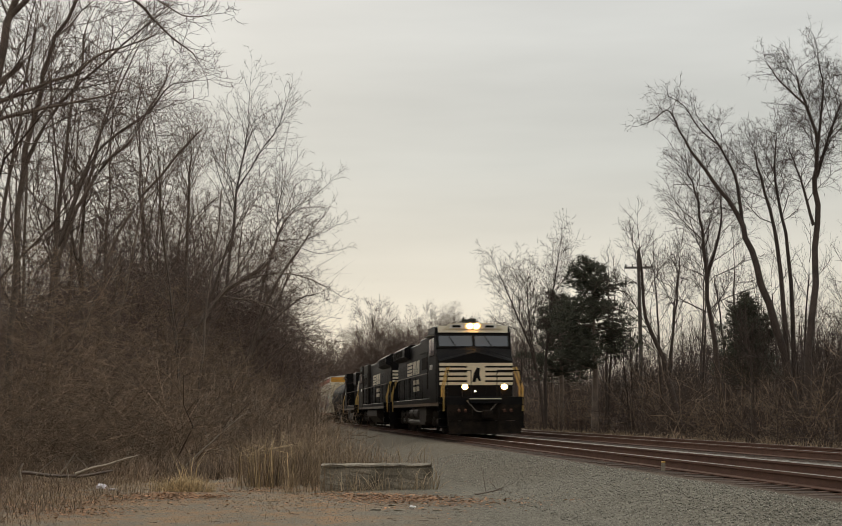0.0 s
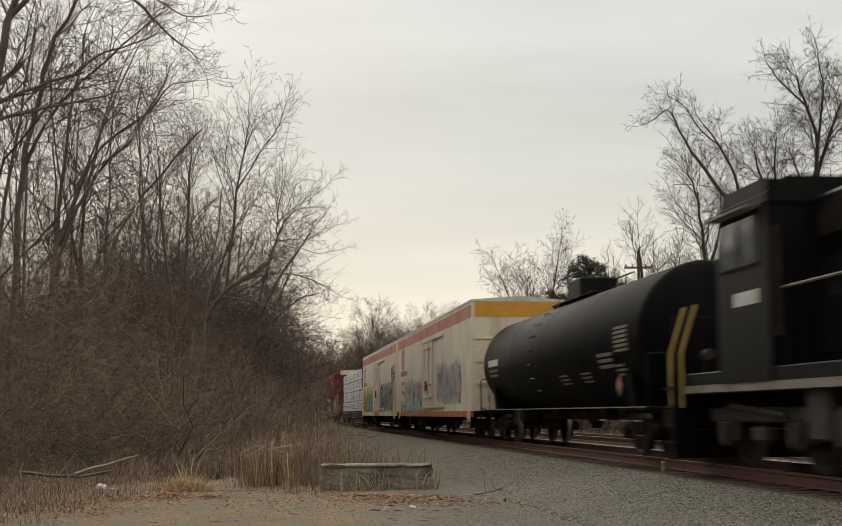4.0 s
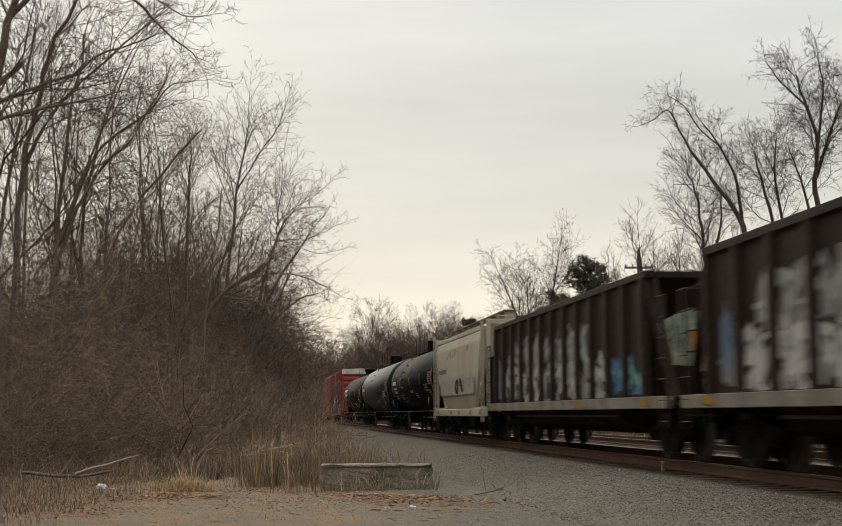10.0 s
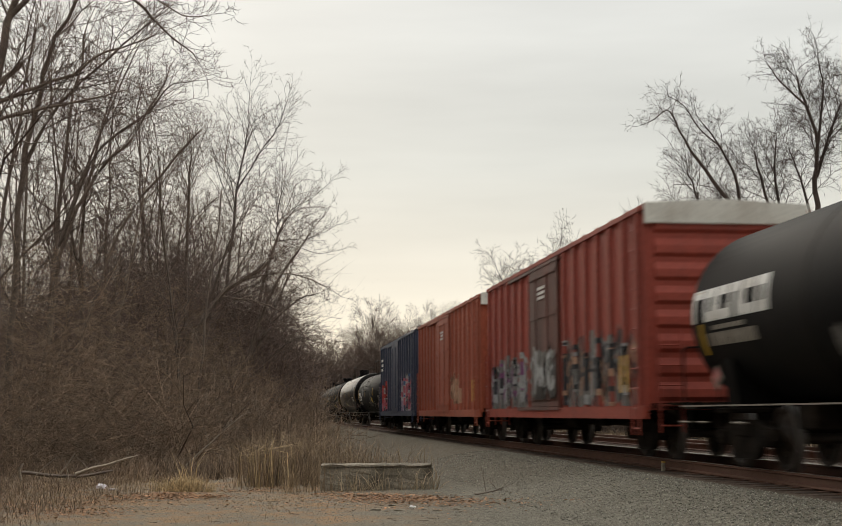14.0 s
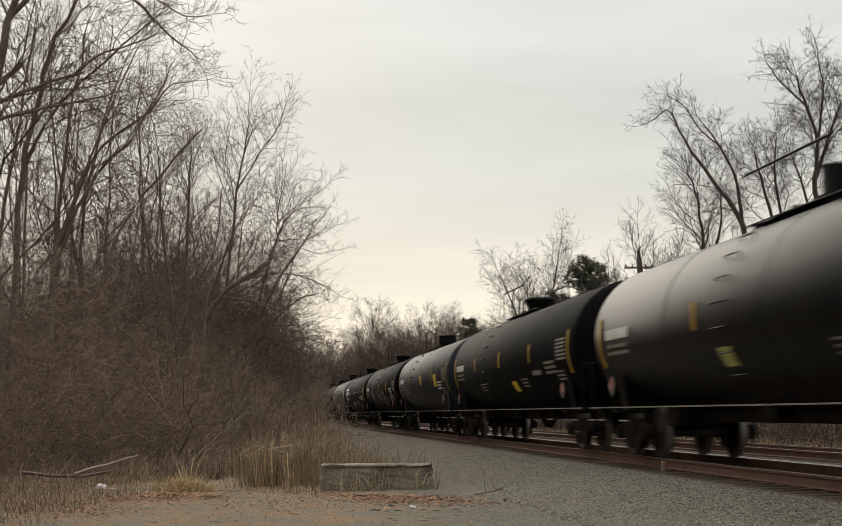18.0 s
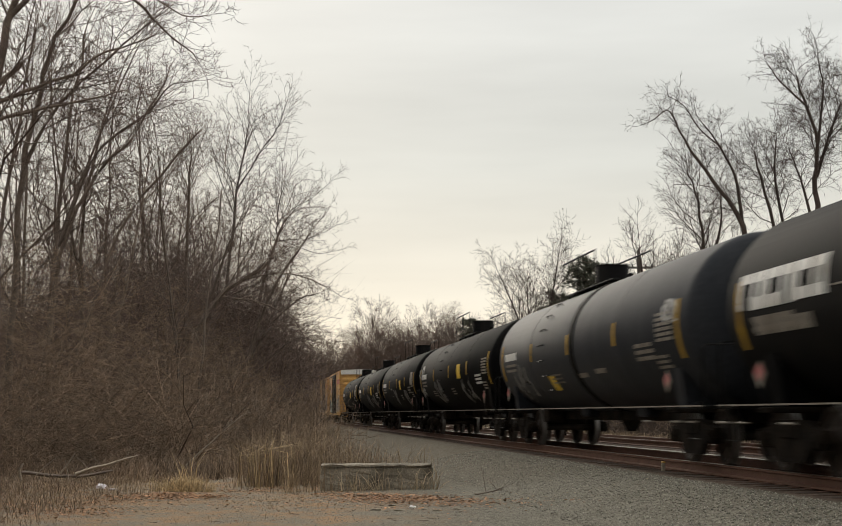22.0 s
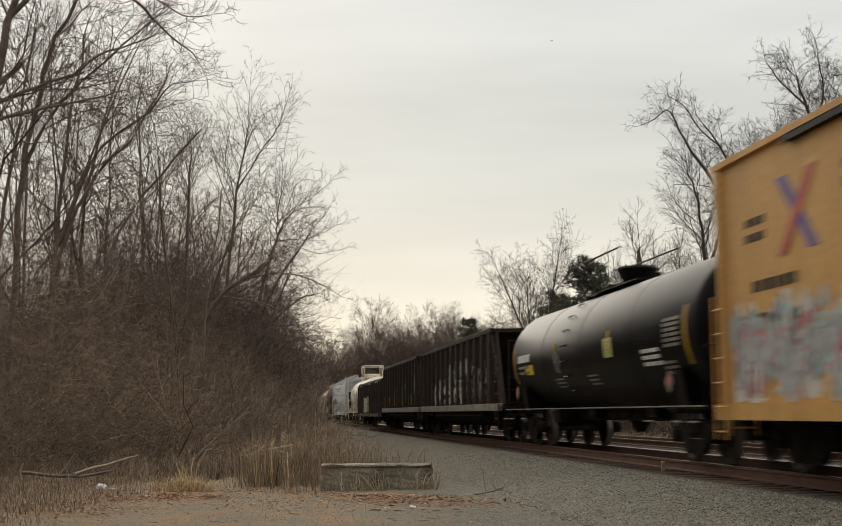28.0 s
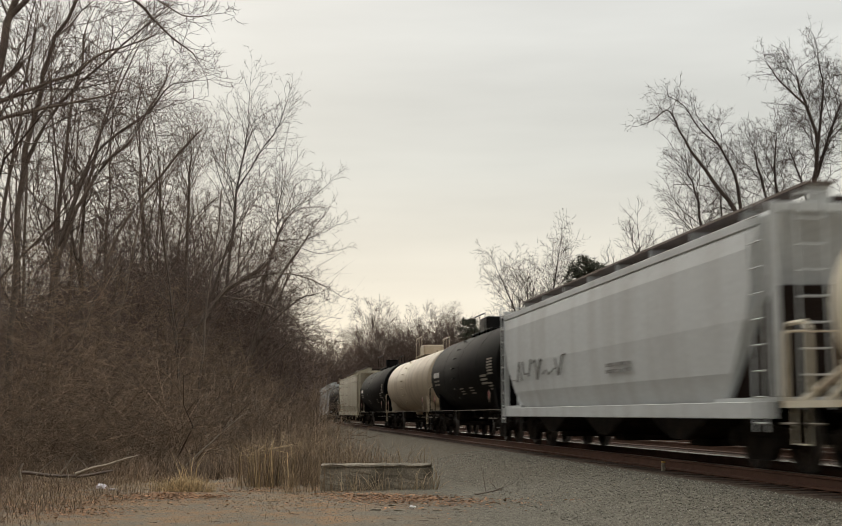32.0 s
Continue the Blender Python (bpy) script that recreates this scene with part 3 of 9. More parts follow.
def underbody(car, length, sill=1.0, depth=0.34, inset=1.85, gear=True):
    """Centre sill, couplers, air hoses, brake gear and two trucks."""
    h = length / 2
    part("centre_sill", boxed(-h, h, -0.22, 0.22, sill - depth, sill - 0.004, 0.02), M["under"], car)
    for s in (-1, 1):
        bm = boxed(*sorted((s * (h - 0.1), s * (h + 0.55))), -0.09, 0.09, 0.74, 0.92, 0.03)
        box(bm, *sorted((s * (h + 0.12), s * (h + 0.34))), -0.17, 0.17, 0.68, 0.98, 0.05)
        part("coupler", bm, M["under"], car)
        part("air_hose", tubed([(s * (h + 0.1), -0.35, 0.8), (s * (h + 0.35), -0.37, 0.6), (s * (h + 0.42), -0.3, 0.35)], 0.025, 6), M["under"], car)
        part("bolster", boxed(s * (h - inset) - 0.25, s * (h - inset) + 0.25, -1.42, 1.42, 0.86, sill - 0.006, 0.02), M["under"], car)
        freight_truck(car, s * (h - inset))
    if gear:
        part("air_reservoir", tubed([(-0.6, -0.85, 0.72), (-0.55, -0.85, 0.72), (0.5, -0.85, 0.72), (0.55, -0.85, 0.72)], [0.12, 0.2, 0.2, 0.12], 12), M["under"], car)
        part("brake_cylinder", tubed([(1.3, -0.6, 0.72), (1.9, -0.6, 0.72)], 0.15, 10), M["under"], car)
        part("brake_rod", tubed([(-h + inset + 1.2, -0.5, 0.62), (h - inset - 1.2, -0.5, 0.66)], 0.022, 5), M["under"], car)


def ladder(car, x, y, z0, z1, mat, wide=0.42, along="x", step=0.36, name="ladder"):
    bm = bmesh.new()
    w = wide / 2
    for s in (-w, w):
        a = (x + s, y) if along == "x" else (x, y + s)
        tube(bm, [(*a, z0), (*a, z1)], 0.018, 5)
    z = z0 + 0.12
    while z < z1:
        p, q = ((x - w, y, z), (x + w, y, z)) if along == "x" else ((x, y - w, z), (x, y + w, z))
        tube(bm, [p, q], 0.015, 5)
        z += step
    return part(name, bm, mat, car)


def plate(car, x0, x1, z0, z1, y, mat, name="marking", label="", thick=0.006):
    """A painted field or sign, proud of the side at y (negative: near side)."""
    s = -1 if y < 0 else 1
    return part(name, boxed(min(x0, x1), max(x0, x1), *sorted((y, y + s * thick)), z0, z1), mat, car, label)


def bars(car, x0, x1, z, rows, mat, y, tall=0.1, gap=0.07, seed=0, name="lettering"):
    """Writing that cannot be read: rows of plain bars."""
    r = random.Random(seed)
    bm = bmesh.new()
    s = -1 if y < 0 else 1
    for k in range(rows):
        x = x0
        zz = z - k * (tall + gap)
        while x < x1 - 0.05:
            w = min(r.uniform(0.12, 0.35), x1 - x)
            box(bm, x, x + w, *sorted((y, y + s * 0.004)), zz - tall, zz)
            x += w + 0.06
    return tagged(part(name, bm, mat, car), kind="stuff")


def graffiti(car, x0, x1, z0, z1, y, colors, seed, letters=None, name="graffiti", posts=(), proud=0.12):
    """Sprayed writing that cannot be read: a jagged fill, then strokes of each further colour, a coat over the last."""
    r = random.Random(seed)
    s = -1 if y < 0 else 1
    n = letters or max(3, int((x1 - x0) / 0.8))
    wide, tall = (x1 - x0) / n, z1 - z0

    def coat(bm, pts, off):
        pts = [(min(max(a, x0), x1), min(max(b, z0), z1)) for a, b in pts]
        m = len(pts)
        if max(q[0] for q in pts) - min(q[0] for q in pts) < 0.02 or max(q[1] for q in pts) - min(q[1] for q in pts) < 0.02:
            return
        bm.faces.new([bm.verts.new((a, off, b)) for a, b in pts])
        if proud > 0.1:
            return
        for px0 in posts:                             # the paint runs on over shallow posts
            cuts = [pts[k][1] + (pts[k - 1][1] - pts[k][1]) * (px0 - pts[k][0]) / (pts[k - 1][0] - pts[k][0]) for k in range(m) if (pts[k][0] - px0) * (pts[k - 1][0] - px0) < 0]
            if len(cuts) >= 2:
                o2 = off + s * proud
                bm.faces.new([bm.verts.new(q) for q in ((px0 - 0.058, o2, min(cuts)), (px0 + 0.058, o2, min(cuts)), (px0 + 0.058, o2, max(cuts)), (px0 - 0.058, o2, max(cuts)))])
                for t in (-1, 1):                     # and down their flanks
                    bm.faces.new([bm.verts.new(q) for q in ((px0 + t * 0.064, o2, min(cuts)), (px0 + t * 0.094, off, min(cuts)), (px0 + t * 0.094, off, max(cuts)), (px0 + t * 0.064, o2, max(cuts)))])
    for layer, col in enumerate(colors):
        bm = bmesh.new()
        off = y + s * (0.003 + 0.0035 * layer)
        step = 0
        for i in range(n):
            cx = x0 + wide * (i + 0.5)
            if layer == 0:
                for _ in range(3):                    # slabs with pointed or dripping ends
                    step += 1
                    h, w, lean = tall * r.uniform(0.6, 1.0), wide * r.uniform(0.3, 0.6), wide * r.uniform(-0.3, 0.3)
                    a = cx + r.uniform(-0.5, 0.5) * wide
                    lo = z0 + tall * r.choice((0.0, 0.0, 0.06, 0.15))
                    coat(bm, [(a - w / 2, lo), (a, lo - tall * 0.04), (a + w / 2, lo + tall * 0.03), (a + w / 2 + lean * 0.5, lo + h * 0.55), (a + w * 0.45 + lean, lo + h * r.uniform(0.7, 0.95)), (a + w * r.uniform(-0.1, 0.3) + lean, lo + h), (a - w * 0.4 + lean, lo + h * r.uniform(0.65, 0.9)), (a - w / 2 + lean * 0.4, lo + h * 0.5)], off + s * 0.00004 * (step % 40))
                continue
            for _ in range(3):
                w = max(0.05, min(wide, tall) * r.uniform(0.09, 0.2))
                kind = r.randrange(3)
                c0 = cx + r.uniform(-0.4, 0.4) * wide
                zb, zt = z0 + tall * r.uniform(0.02, 0.3), z0 + tall * r.uniform(0.5, 0.95)
                if kind == 0:                         # an upright with a hook
                    path = [(c0, zb), (c0 + r.uniform(-0.15, 0.15) * wide, (zb + zt) / 2), (c0 + r.uniform(-0.3, 0.3) * wide, zt), (c0 + r.choice((-0.4, 0.4)) * wide, zt - tall * 0.12)]
                elif kind == 1:                       # an arch
                    rr, hh = wide * r.uniform(0.25, 0.45), tall * r.uniform(0.15, 0.35)
                    a0 = r.uniform(0, 6.28)
                    path = [(c0 + rr * math.cos(a0 + 0.8 * k), (zb + zt) / 2 + hh * math.sin(a0 + 0.8 * k)) for k in range(6)]
                else:                                 # a slash
                    path = [(c0 - wide * 0.4, zb + tall * r.uniform(0, 0.3)), (c0, (zb + zt) / 2), (c0 + wide * 0.4, zt - tall * r.uniform(0, 0.3))]
                for p, q in zip(path, path[1:]):
                    step += 1
                    dx, dz = q[0] - p[0], q[1] - p[1]
                    ln = math.hypot(dx, dz) + 1e-6
                    nx, nz = -dz / ln * w / 2, dx / ln * w / 2
                    ex, ez = dx / ln * w * 0.35, dz / ln * w * 0.35
                    coat(bm, [(p[0] - nx - ex, p[1] - nz - ez), (q[0] - nx + ex, q[1] - nz + ez), (q[0] + nx + ex, q[1] + nz + ez), (p[0] + nx - ex, p[1] + nz - ez)], off + s * 0.00004 * (step % 40))
        res = bmesh.ops.extrude_face_region(bm, geom=list(bm.faces))
        bmesh.ops.translate(bm, verts=[g for g in res["geom"] if isinstance(g, bmesh.types.BMVert)], vec=(0, s * 0.001, 0))
        tagged(part(name, bm, col, car, "faded sprayed graffiti"), kind="stuff")


BLOCK_WHITE = paint("roller_white", (0.62, 0.59, 0.5), (0.46, 0.43, 0.36))
G = {k: paint("spray_" + k, c, s) for k, (c, s) in dict(
    white=((0.55, 0.54, 0.52), (0.36, 0.35, 0.34)), teal=((0.2, 0.46, 0.4), (0.12, 0.33, 0.3)), black=((0.03, 0.03, 0.035), None), pink=((0.55, 0.16, 0.2), (0.4, 0.13, 0.16)),
    yellow=((0.6, 0.45, 0.09), (0.5, 0.36, 0.1)), blue=((0.09, 0.2, 0.36), (0.08, 0.13, 0.25)), purple=((0.24, 0.08, 0.2), (0.15, 0.06, 0.14)), green=((0.05, 0.24, 0.16), (0.035, 0.15, 0.1)),
    silver=((0.4, 0.4, 0.4), (0.24, 0.23, 0.22)), orange=((0.6, 0.22, 0.05), None), aqua=((0.42, 0.63, 0.58), (0.28, 0.48, 0.45)), lilac=((0.42, 0.34, 0.45), (0.3, 0.22, 0.3)), sage=((0.45, 0.5, 0.36), (0.35, 0.42, 0.33)), red=((0.5, 0.07, 0.06), None), magenta=((0.36, 0.06, 0.16), (0.28, 0.05, 0.13)), lime=((0.5, 0.48, 0.1), (0.42, 0.42, 0.12)), azure=((0.1, 0.28, 0.42), (0.1, 0.36, 0.42)), reefer_pale=((0.5, 0.5, 0.4), (0.42, 0.43, 0.34)), slate=((0.035, 0.045, 0.065), (0.05, 0.05, 0.06)), hopper_dark=((0.02, 0.015, 0.013), None), grey=((0.2, 0.19, 0.18), None)).items()}


def reflectors(car, xs, z, y, tall=0.42, wide=0.1, mat="ref_yellow"):
    for x in xs:
        plate(car, x - wide / 2, x + wide / 2, z - tall / 2, z + tall / 2, y, M[mat], "reflector")


# ---------------------------------------------------------------- tank cars
def tank_car(length, label, color="tank_black", radius=1.47, axis=2.4, dome="housing", marks=5, seed=1, rail="white", band=False, tags=(), group="tank cars of the train", frame_mat="black", short=False, top_x=-0.6, low_line=False):
    r = random.Random(seed)
    car = thing("tank_car", label, "tank car", group)
    h = length / 2
    body = h - (0.8 if short else 0.15)
    prof = [(-body, 0.0)]
    for k in range(1, 9):
        a = k / 8 * math.pi / 2
        prof.append((-body + 0.5 * (1 - math.cos(a)), radius * math.sin(a)))
    prof += [(-a, q) for a, q in prof[::-1]]
    shell = part("tank", moved(lathed(prof, 48), z=axis), M[color], car, smooth=True)
    for k in range(1, 4):                              # weld seams
        x = -body + 0.62 + (2 * body - 1.24) * k / 4
        part("seam", moved(lathed([(-0.02, radius + 0.001), (-0.02, radius + 0.006), (0.02, radius + 0.006), (0.02, radius + 0.001)], 48), x=x, z=axis), M[color], shell)
    underbody(car, length, 0.95, 0.25, 1.75, False)
    for s in (-1, 1):
        x = s * (h - 1.75)
        bm = bmesh.new()                               # saddle
        prism(bm, [(-1.2, 0.92), (1.2, 0.92), (1.3, axis - 0.7), (0.9, axis - 1.1), (-0.9, axis - 1.1), (-1.3, axis - 0.7)], x - 0.22, x + 0.22)
        part("saddle", bm, M[color], car)
        part("end_platform", boxed(*sorted((s * (h - 0.75), s * (h - 0.02))), -1.45, 1.45, 0.93, 0.99, 0.01), M[frame_mat], car)
        for y in (-1.42, 1.42):
            part("end_rail", tubed([(s * (h - 0.06), y, 0.96), (s * (h - 0.06), y, 1.9), (s * (h - 0.06), y * 0.95, 1.96), (s * (h - 0.06), y * 0.5, 1.96), (s * (h - 0.06), y * 0.45, 0.98)], 0.02, 6), M[frame_mat], car)
            part("step", tubed([(s * (h - 0.75), y, 1.05), (s * (h - 0.75), y, 0.45), (s * (h - 0.3), y, 0.45), (s * (h - 0.3), y, 1.05)], 0.02, 5), M[frame_mat], car)
        part("brake_gear", boxed(*sorted((s * (h - 3.6), s * (h - 3.0))), -0.75, -0.3, 0.62, 0.98, 0.03), M["under"], car)
    for y in (-1.46, 1.46):
        part("side_rail", boxed(-h + 0.05, h - 0.05, y - 0.025, y + 0.025, 0.965, 0.988), M["sill_grey"] if rail == "white" else M[frame_mat], car)
    if not short:
        for x in (-2.4, 2.4):
            part("bottom_sump", boxed(x - 0.35, x + 0.35, -0.5, 0.5, axis - radius - 0.12, axis - radius + 0.2, 0.05), M[color], car)
    part("outlet_valve", tubed([(0, 0, axis - radius - 0.45), (0, 0, axis - radius - 0.2), (0, 0, axis - radius + 0.1)], [0.12, 0.25, 0.3], 12), M["under"], car)
    # top fittings
    t = axis + radius
    dx = 0.1 if short or dome == "box" else top_x
    part("walkway", boxed(dx - 2.5, dx + 1.9, -0.58, 0.58, t - 0.03, t + 0.0, 0.005), M[frame_mat], car)
    for x in (-2.3, -1.0, 0.8, 1.7):
        for y in (-0.55, 0.49):
            part("walkway_bracket", boxed(dx + x - 0.03, dx + x + 0.03, y, y + 0.06, t - 0.16, t - 0.03), M[frame_mat], car)
    if dome == "housing":
        part("dome", tubed([(dx, 0, t - 0.05), (dx, 0, t + 0.47), (dx, 0, t + 0.52), (dx, 0, t + 0.53)], [0.4, 0.4, 0.42, 0.3], 22), M[frame_mat], car)
        part("dome_flange", tubed([(dx, 0, t - 0.04), (dx, 0, t + 0.06)], 0.52, 22), M[frame_mat], car)
    elif short:
        part("dome", tubed([(0.1, 0, t - 0.05), (0.1, 0, t + 0.32), (0.1, 0, t + 0.36)], [0.62, 0.62, 0.5], 18), M[frame_mat], car)
        for y in (-0.7, 0.7):                          # a tall cage of bent tube over the valves
            part("cage_hoop", tubed([(-1.5, y, t - 0.1), (-1.5, y, t + 0.95), (1.2, y, t + 0.95), (1.2, y, t - 0.1)], 0.035, 6), M[frame_mat], car)
            part("cage_post", tubed([(0.7, y, t - 0.1), (0.7, y, t + 0.6), (1.2, y, t + 0.6)], 0.03, 6), M[frame_mat], car)
        for x in (-1.5, 1.2):
            part("cage_bar", tubed([(x, -0.7, t + 0.95), (x, 0.7, t + 0.95)], 0.035, 6), M[frame_mat], car)
        for s in (-1, 1):                              # hand rails bent over the end platforms, braces to the shell
            for y in (-1.42, 1.42):
                part("platform_rail", tubed([(s * (h - 0.85), y, 0.97), (s * (h - 0.85), y, 1.95), (s * (h - 0.7), y, 2.05), (s * (h - 0.2), y, 2.05), (s * (h - 0.08), y, 1.95), (s * (h - 0.08), y, 0.97)], 0.035, 6), M[frame_mat], car)
                part("shell_brace", tubed([(s * (h - 0.4), y * 0.95, 1.0), (s * (h - 1.7), y * 0.8, 1.55)], 0.06, 6), M[frame_mat], car)
        part("brake_reservoir", tubed([(h - 0.95, -1.0, 1.3), (h - 0.85, -1.0, 1.3), (h - 0.2, -1.0, 1.3), (h - 0.1, -1.0, 1.3)], [0.16, 0.28, 0.28, 0.16], 14), M[frame_mat], car, "white air reservoir")
    elif dome == "low":
        part("dome", tubed([(dx, 0, t - 0.05), (dx, 0, t + 0.08), (dx, 0, t + 0.4), (dx, 0, t + 0.45)], [0.3, 0.32, 0.48, 0.44], 22), M[frame_mat], car)
    else:
        part("dome", boxed(-0.9, 0.5, -0.5, 0.5, t - 0.05, t + 0.5, 0.04), M[frame_mat], car)
    for x, y, hh in ((-0.95, 0.2, 0.26), (-1.5, -0.15, 0.18), (1.2, 0.1, 0.2)):
        part("vent_valve", tubed([(dx + x, y, t - 0.05), (dx + x, y, t + hh)], 0.09, 10), M[frame_mat], car)
    for y in (-0.68, 0.68):
        bm = bmesh.new()
        ra, rb, hh = (-2.3, 0.9, 0.78) if dome in ("low", "housing") else (-1.1, 1.1, 0.85 if frame_mat != "black" else 0.55)
        for x in (ra, (ra + rb) / 2, rb):
            tube(bm, [(dx + x, y, t - 0.2), (dx + x, y, t + hh)], 0.013, 5)
        tube(bm, [(dx + ra, y, t + hh), (dx + rb, y, t + hh)], 0.022, 6)
        part("railing", bm, M[frame_mat], car)
    for side in (-1, 1):                               # rungs welded round the shell
        for k in range(9):
            a = math.radians(-38 + 14.5 * k)
            p = (radius + 0.07) * math.cos(a), axis + (radius + 0.07) * math.sin(a)
            q = (radius - 0.01) * math.cos(a), axis + (radius - 0.01) * math.sin(a)
            part("rung", tubed([(dx - 1.6, side * q[0], q[1]), (dx - 1.6, side * p[0], p[1]), (dx - 1.15, side * p[0], p[1]), (dx - 1.15, side * q[0], q[1])], 0.016, 5), M[frame_mat], car)

    def curved(x0, x1, z0, z1, mat, name, label="", lift=0.0):
        """A field of paint that follows the shell, on the near side."""
        bm = bmesh.new()
        m = 6
        rows = []
        for k in range(m + 1):
            z = z0 + (z1 - z0) * k / m
            y = -math.sqrt(max(0.0, radius ** 2 - (z - axis) ** 2)) - 0.012 - lift
            rows.append([bm.verts.new((x0, y, z)), bm.verts.new((x1, y, z))])
        for a, b in zip(rows, rows[1:]):
            bm.faces.new((a[0], a[1], b[1], b[0]))
        res = bmesh.ops.extrude_face_region(bm, geom=list(bm.faces))
        bmesh.ops.translate(bm, verts=[g for g in res["geom"] if isinstance(g, bmesh.types.BMVert)], vec=(0, 0.009, 0))
        part(name, bm, mat, car, label)

    def ribbon(path, width, mat, lift=0.0):
        """A stroke of paint along pairs (x, height) on the near side of the shell."""
        bm = bmesh.new()
        rows = []
        for k, (x, z) in enumerate(path):
            p, q = path[max(k - 1, 0)], path[min(k + 1, len(path) - 1)]
            dxx, dz = q[0] - p[0], q[1] - p[1]
            ln = math.hypot(dxx, dz) + 1e-6
            w = width * (0.5 if k in (0, len(path) - 1) else 1.0) / 2
            row = []
            for sg in (-1, 1):
                zz = min(max(z + sg * dxx / ln * w, axis - radius * 0.97), axis + radius * 0.97)
                row.append(bm.verts.new((x - sg * dz / ln * w, -math.sqrt(radius ** 2 - (zz - axis) ** 2) - 0.014 - lift, zz)))
            rows.append(row)
        for a, b in zip(rows, rows[1:]):
            bm.faces.new((a[0], a[1], b[1], b[0]))
        res = bmesh.ops.extrude_face_region(bm, geom=list(bm.faces))
        bmesh.ops.translate(bm, verts=[g for g in res["geom"] if isinstance(g, bmesh.types.BMVert)], vec=(0, 0.008, 0))
        part("graffiti", bm, mat, car, "faded sprayed scrawl")
    for k in range(marks):
        x = -body + 0.9 + (2 * body - 1.8) * k / max(1, marks - 1)
        tall, z = (1.0, axis - 0.12) if k in (0, marks - 1) else (0.46, axis + 0.02)
        curved(x - 0.08, x + 0.08, z - tall / 2, z + tall / 2, M["ref_yellow"], "reflector", "yellow reflective strip")

    def lines(x0, x1, top, rows, tall, gap, mat):
        for q in range(rows):
            x = x0
            while x < x1 - 0.04:
                w = min(r.uniform(0.1, 0.28), x1 - x)
                curved(x, x + w, top - q * (tall + gap) - tall, top - q * (tall + gap), mat, "lettering")
                x += w + 0.04
    if not short and color not in ("tank_cream",):
        pale = M["sill_grey"]
        lines(-body + 1.35, -body + 2.9, axis + 0.12, 1, 0.2, 0.1, M["white"])      # owner's mark and number
        lines(-body + 1.4, -body + 2.8, axis - 0.18, 2, 0.07, 0.07, pale)
        lines(body - 2.1, body - 1.2, axis + 0.22, 6, 0.055, 0.035, pale)          # dense table of data
        lines(body - 3.5, body - 2.4, axis - 0.26, 3, 0.07, 0.05, M["white"] if seed % 2 else pale)
        lines(body - 2.4, body - 1.7, axis - 0.52, 3, 0.05, 0.04, pale)
        for k in range(2):
            x = r.uniform(-body + 4.0, body - 5.0)
            lines(x, x + 0.8, axis - 0.6, 3, 0.04, 0.05, pale)
    if short:
        part("side_rail", boxed(-h + 0.1, h - 0.1, -1.5, -1.466, 0.93, 1.02), M[frame_mat], car, "white side rail")
        for k in range(6):                             # slanting struts from the sill to the shell
            x = -body + 0.9 + (2 * body - 1.8) * k / 5
            part("strut", tubed([(x - 0.3, -1.45, 1.0), (x + 0.05, -1.3, 1.3), (x + 0.15, -1.12, 1.62)], 0.05, 6), M[frame_mat], car)
        rust = paint("spray_rust", (0.42, 0.22, 0.1), (0.34, 0.2, 0.1))
        soot = paint("spray_soot", (0.27, 0.22, 0.16), (0.36, 0.3, 0.22))
        for x, w in ((-1.3, 0.3), (3.4, 0.3), (1.0, 0.14)):          # rust runs down from the top fittings
            ribbon([(x, axis + 1.2), (x + 0.03, axis + 0.7), (x - 0.02, axis + 0.1), (x + 0.02, axis - 0.5)], w, rust)
        for k in range(7):
            x = -body + 1.0 + 1.35 * k + r.uniform(-0.4, 0.4)
            low = axis - r.uniform(0.65, 0.95)
            ribbon([(x - r.uniform(0.2, 0.6), low), (x, low + r.uniform(0.0, 0.2)), (x + r.uniform(0.2, 0.6), low - 0.05)], r.uniform(0.1, 0.26), soot, 0.001)
        lines(0.5, 1.3, axis + 0.35, 8, 0.04, 0.02, soot)
        lines(0.3, 1.2, axis - 0.2, 2, 0.07, 0.06, soot)
        ladder(car, -1.3, -radius - 0.06, 0.7, axis + 0.5, M[frame_mat])
    if low_line:                                       # a thin pale line along the shell
        curved(-body + 4.0, body - 2.2, axis + 0.02, axis + 0.045, M["sill_grey"], "stripe", "thin pale line")
    for what, x, z, w, tall in tags:
        mat = {"panel": M["white"], "sign": paint("sign_yellow", (0.72, 0.47, 0.025)), "green_sign": paint("sign_green", (0.42, 0.42, 0.12)), "smear": paint("spray_haze", (0.14, 0.135, 0.13), (0.08, 0.075, 0.07)), "tag": G["white"], "orange": G["orange"], "block": M["sill_grey"]}[what]
        if what in ("smear", "tag"):
            for k in range(5 if what == "smear" else 9):
                cx = x + r.uniform(-0.5, 0.5) * w
                n = 5
                ph, rad = r.uniform(0, 6.28), r.uniform(0.25, 0.5) * tall
                ribbon([(cx + rad * 0.9 * math.cos(ph + 0.9 * q) + 0.12 * q * (w / 4), z + rad * math.sin(ph + 0.9 * q)) for q in range(n)], tall * (r.uniform(0.25, 0.5) if what == "smear" else r.uniform(0.08, 0.14)), mat, 0.0006 * k)
        elif what == "panel":                          # a large name, as plain white blocks with dark hollows
            m = 6
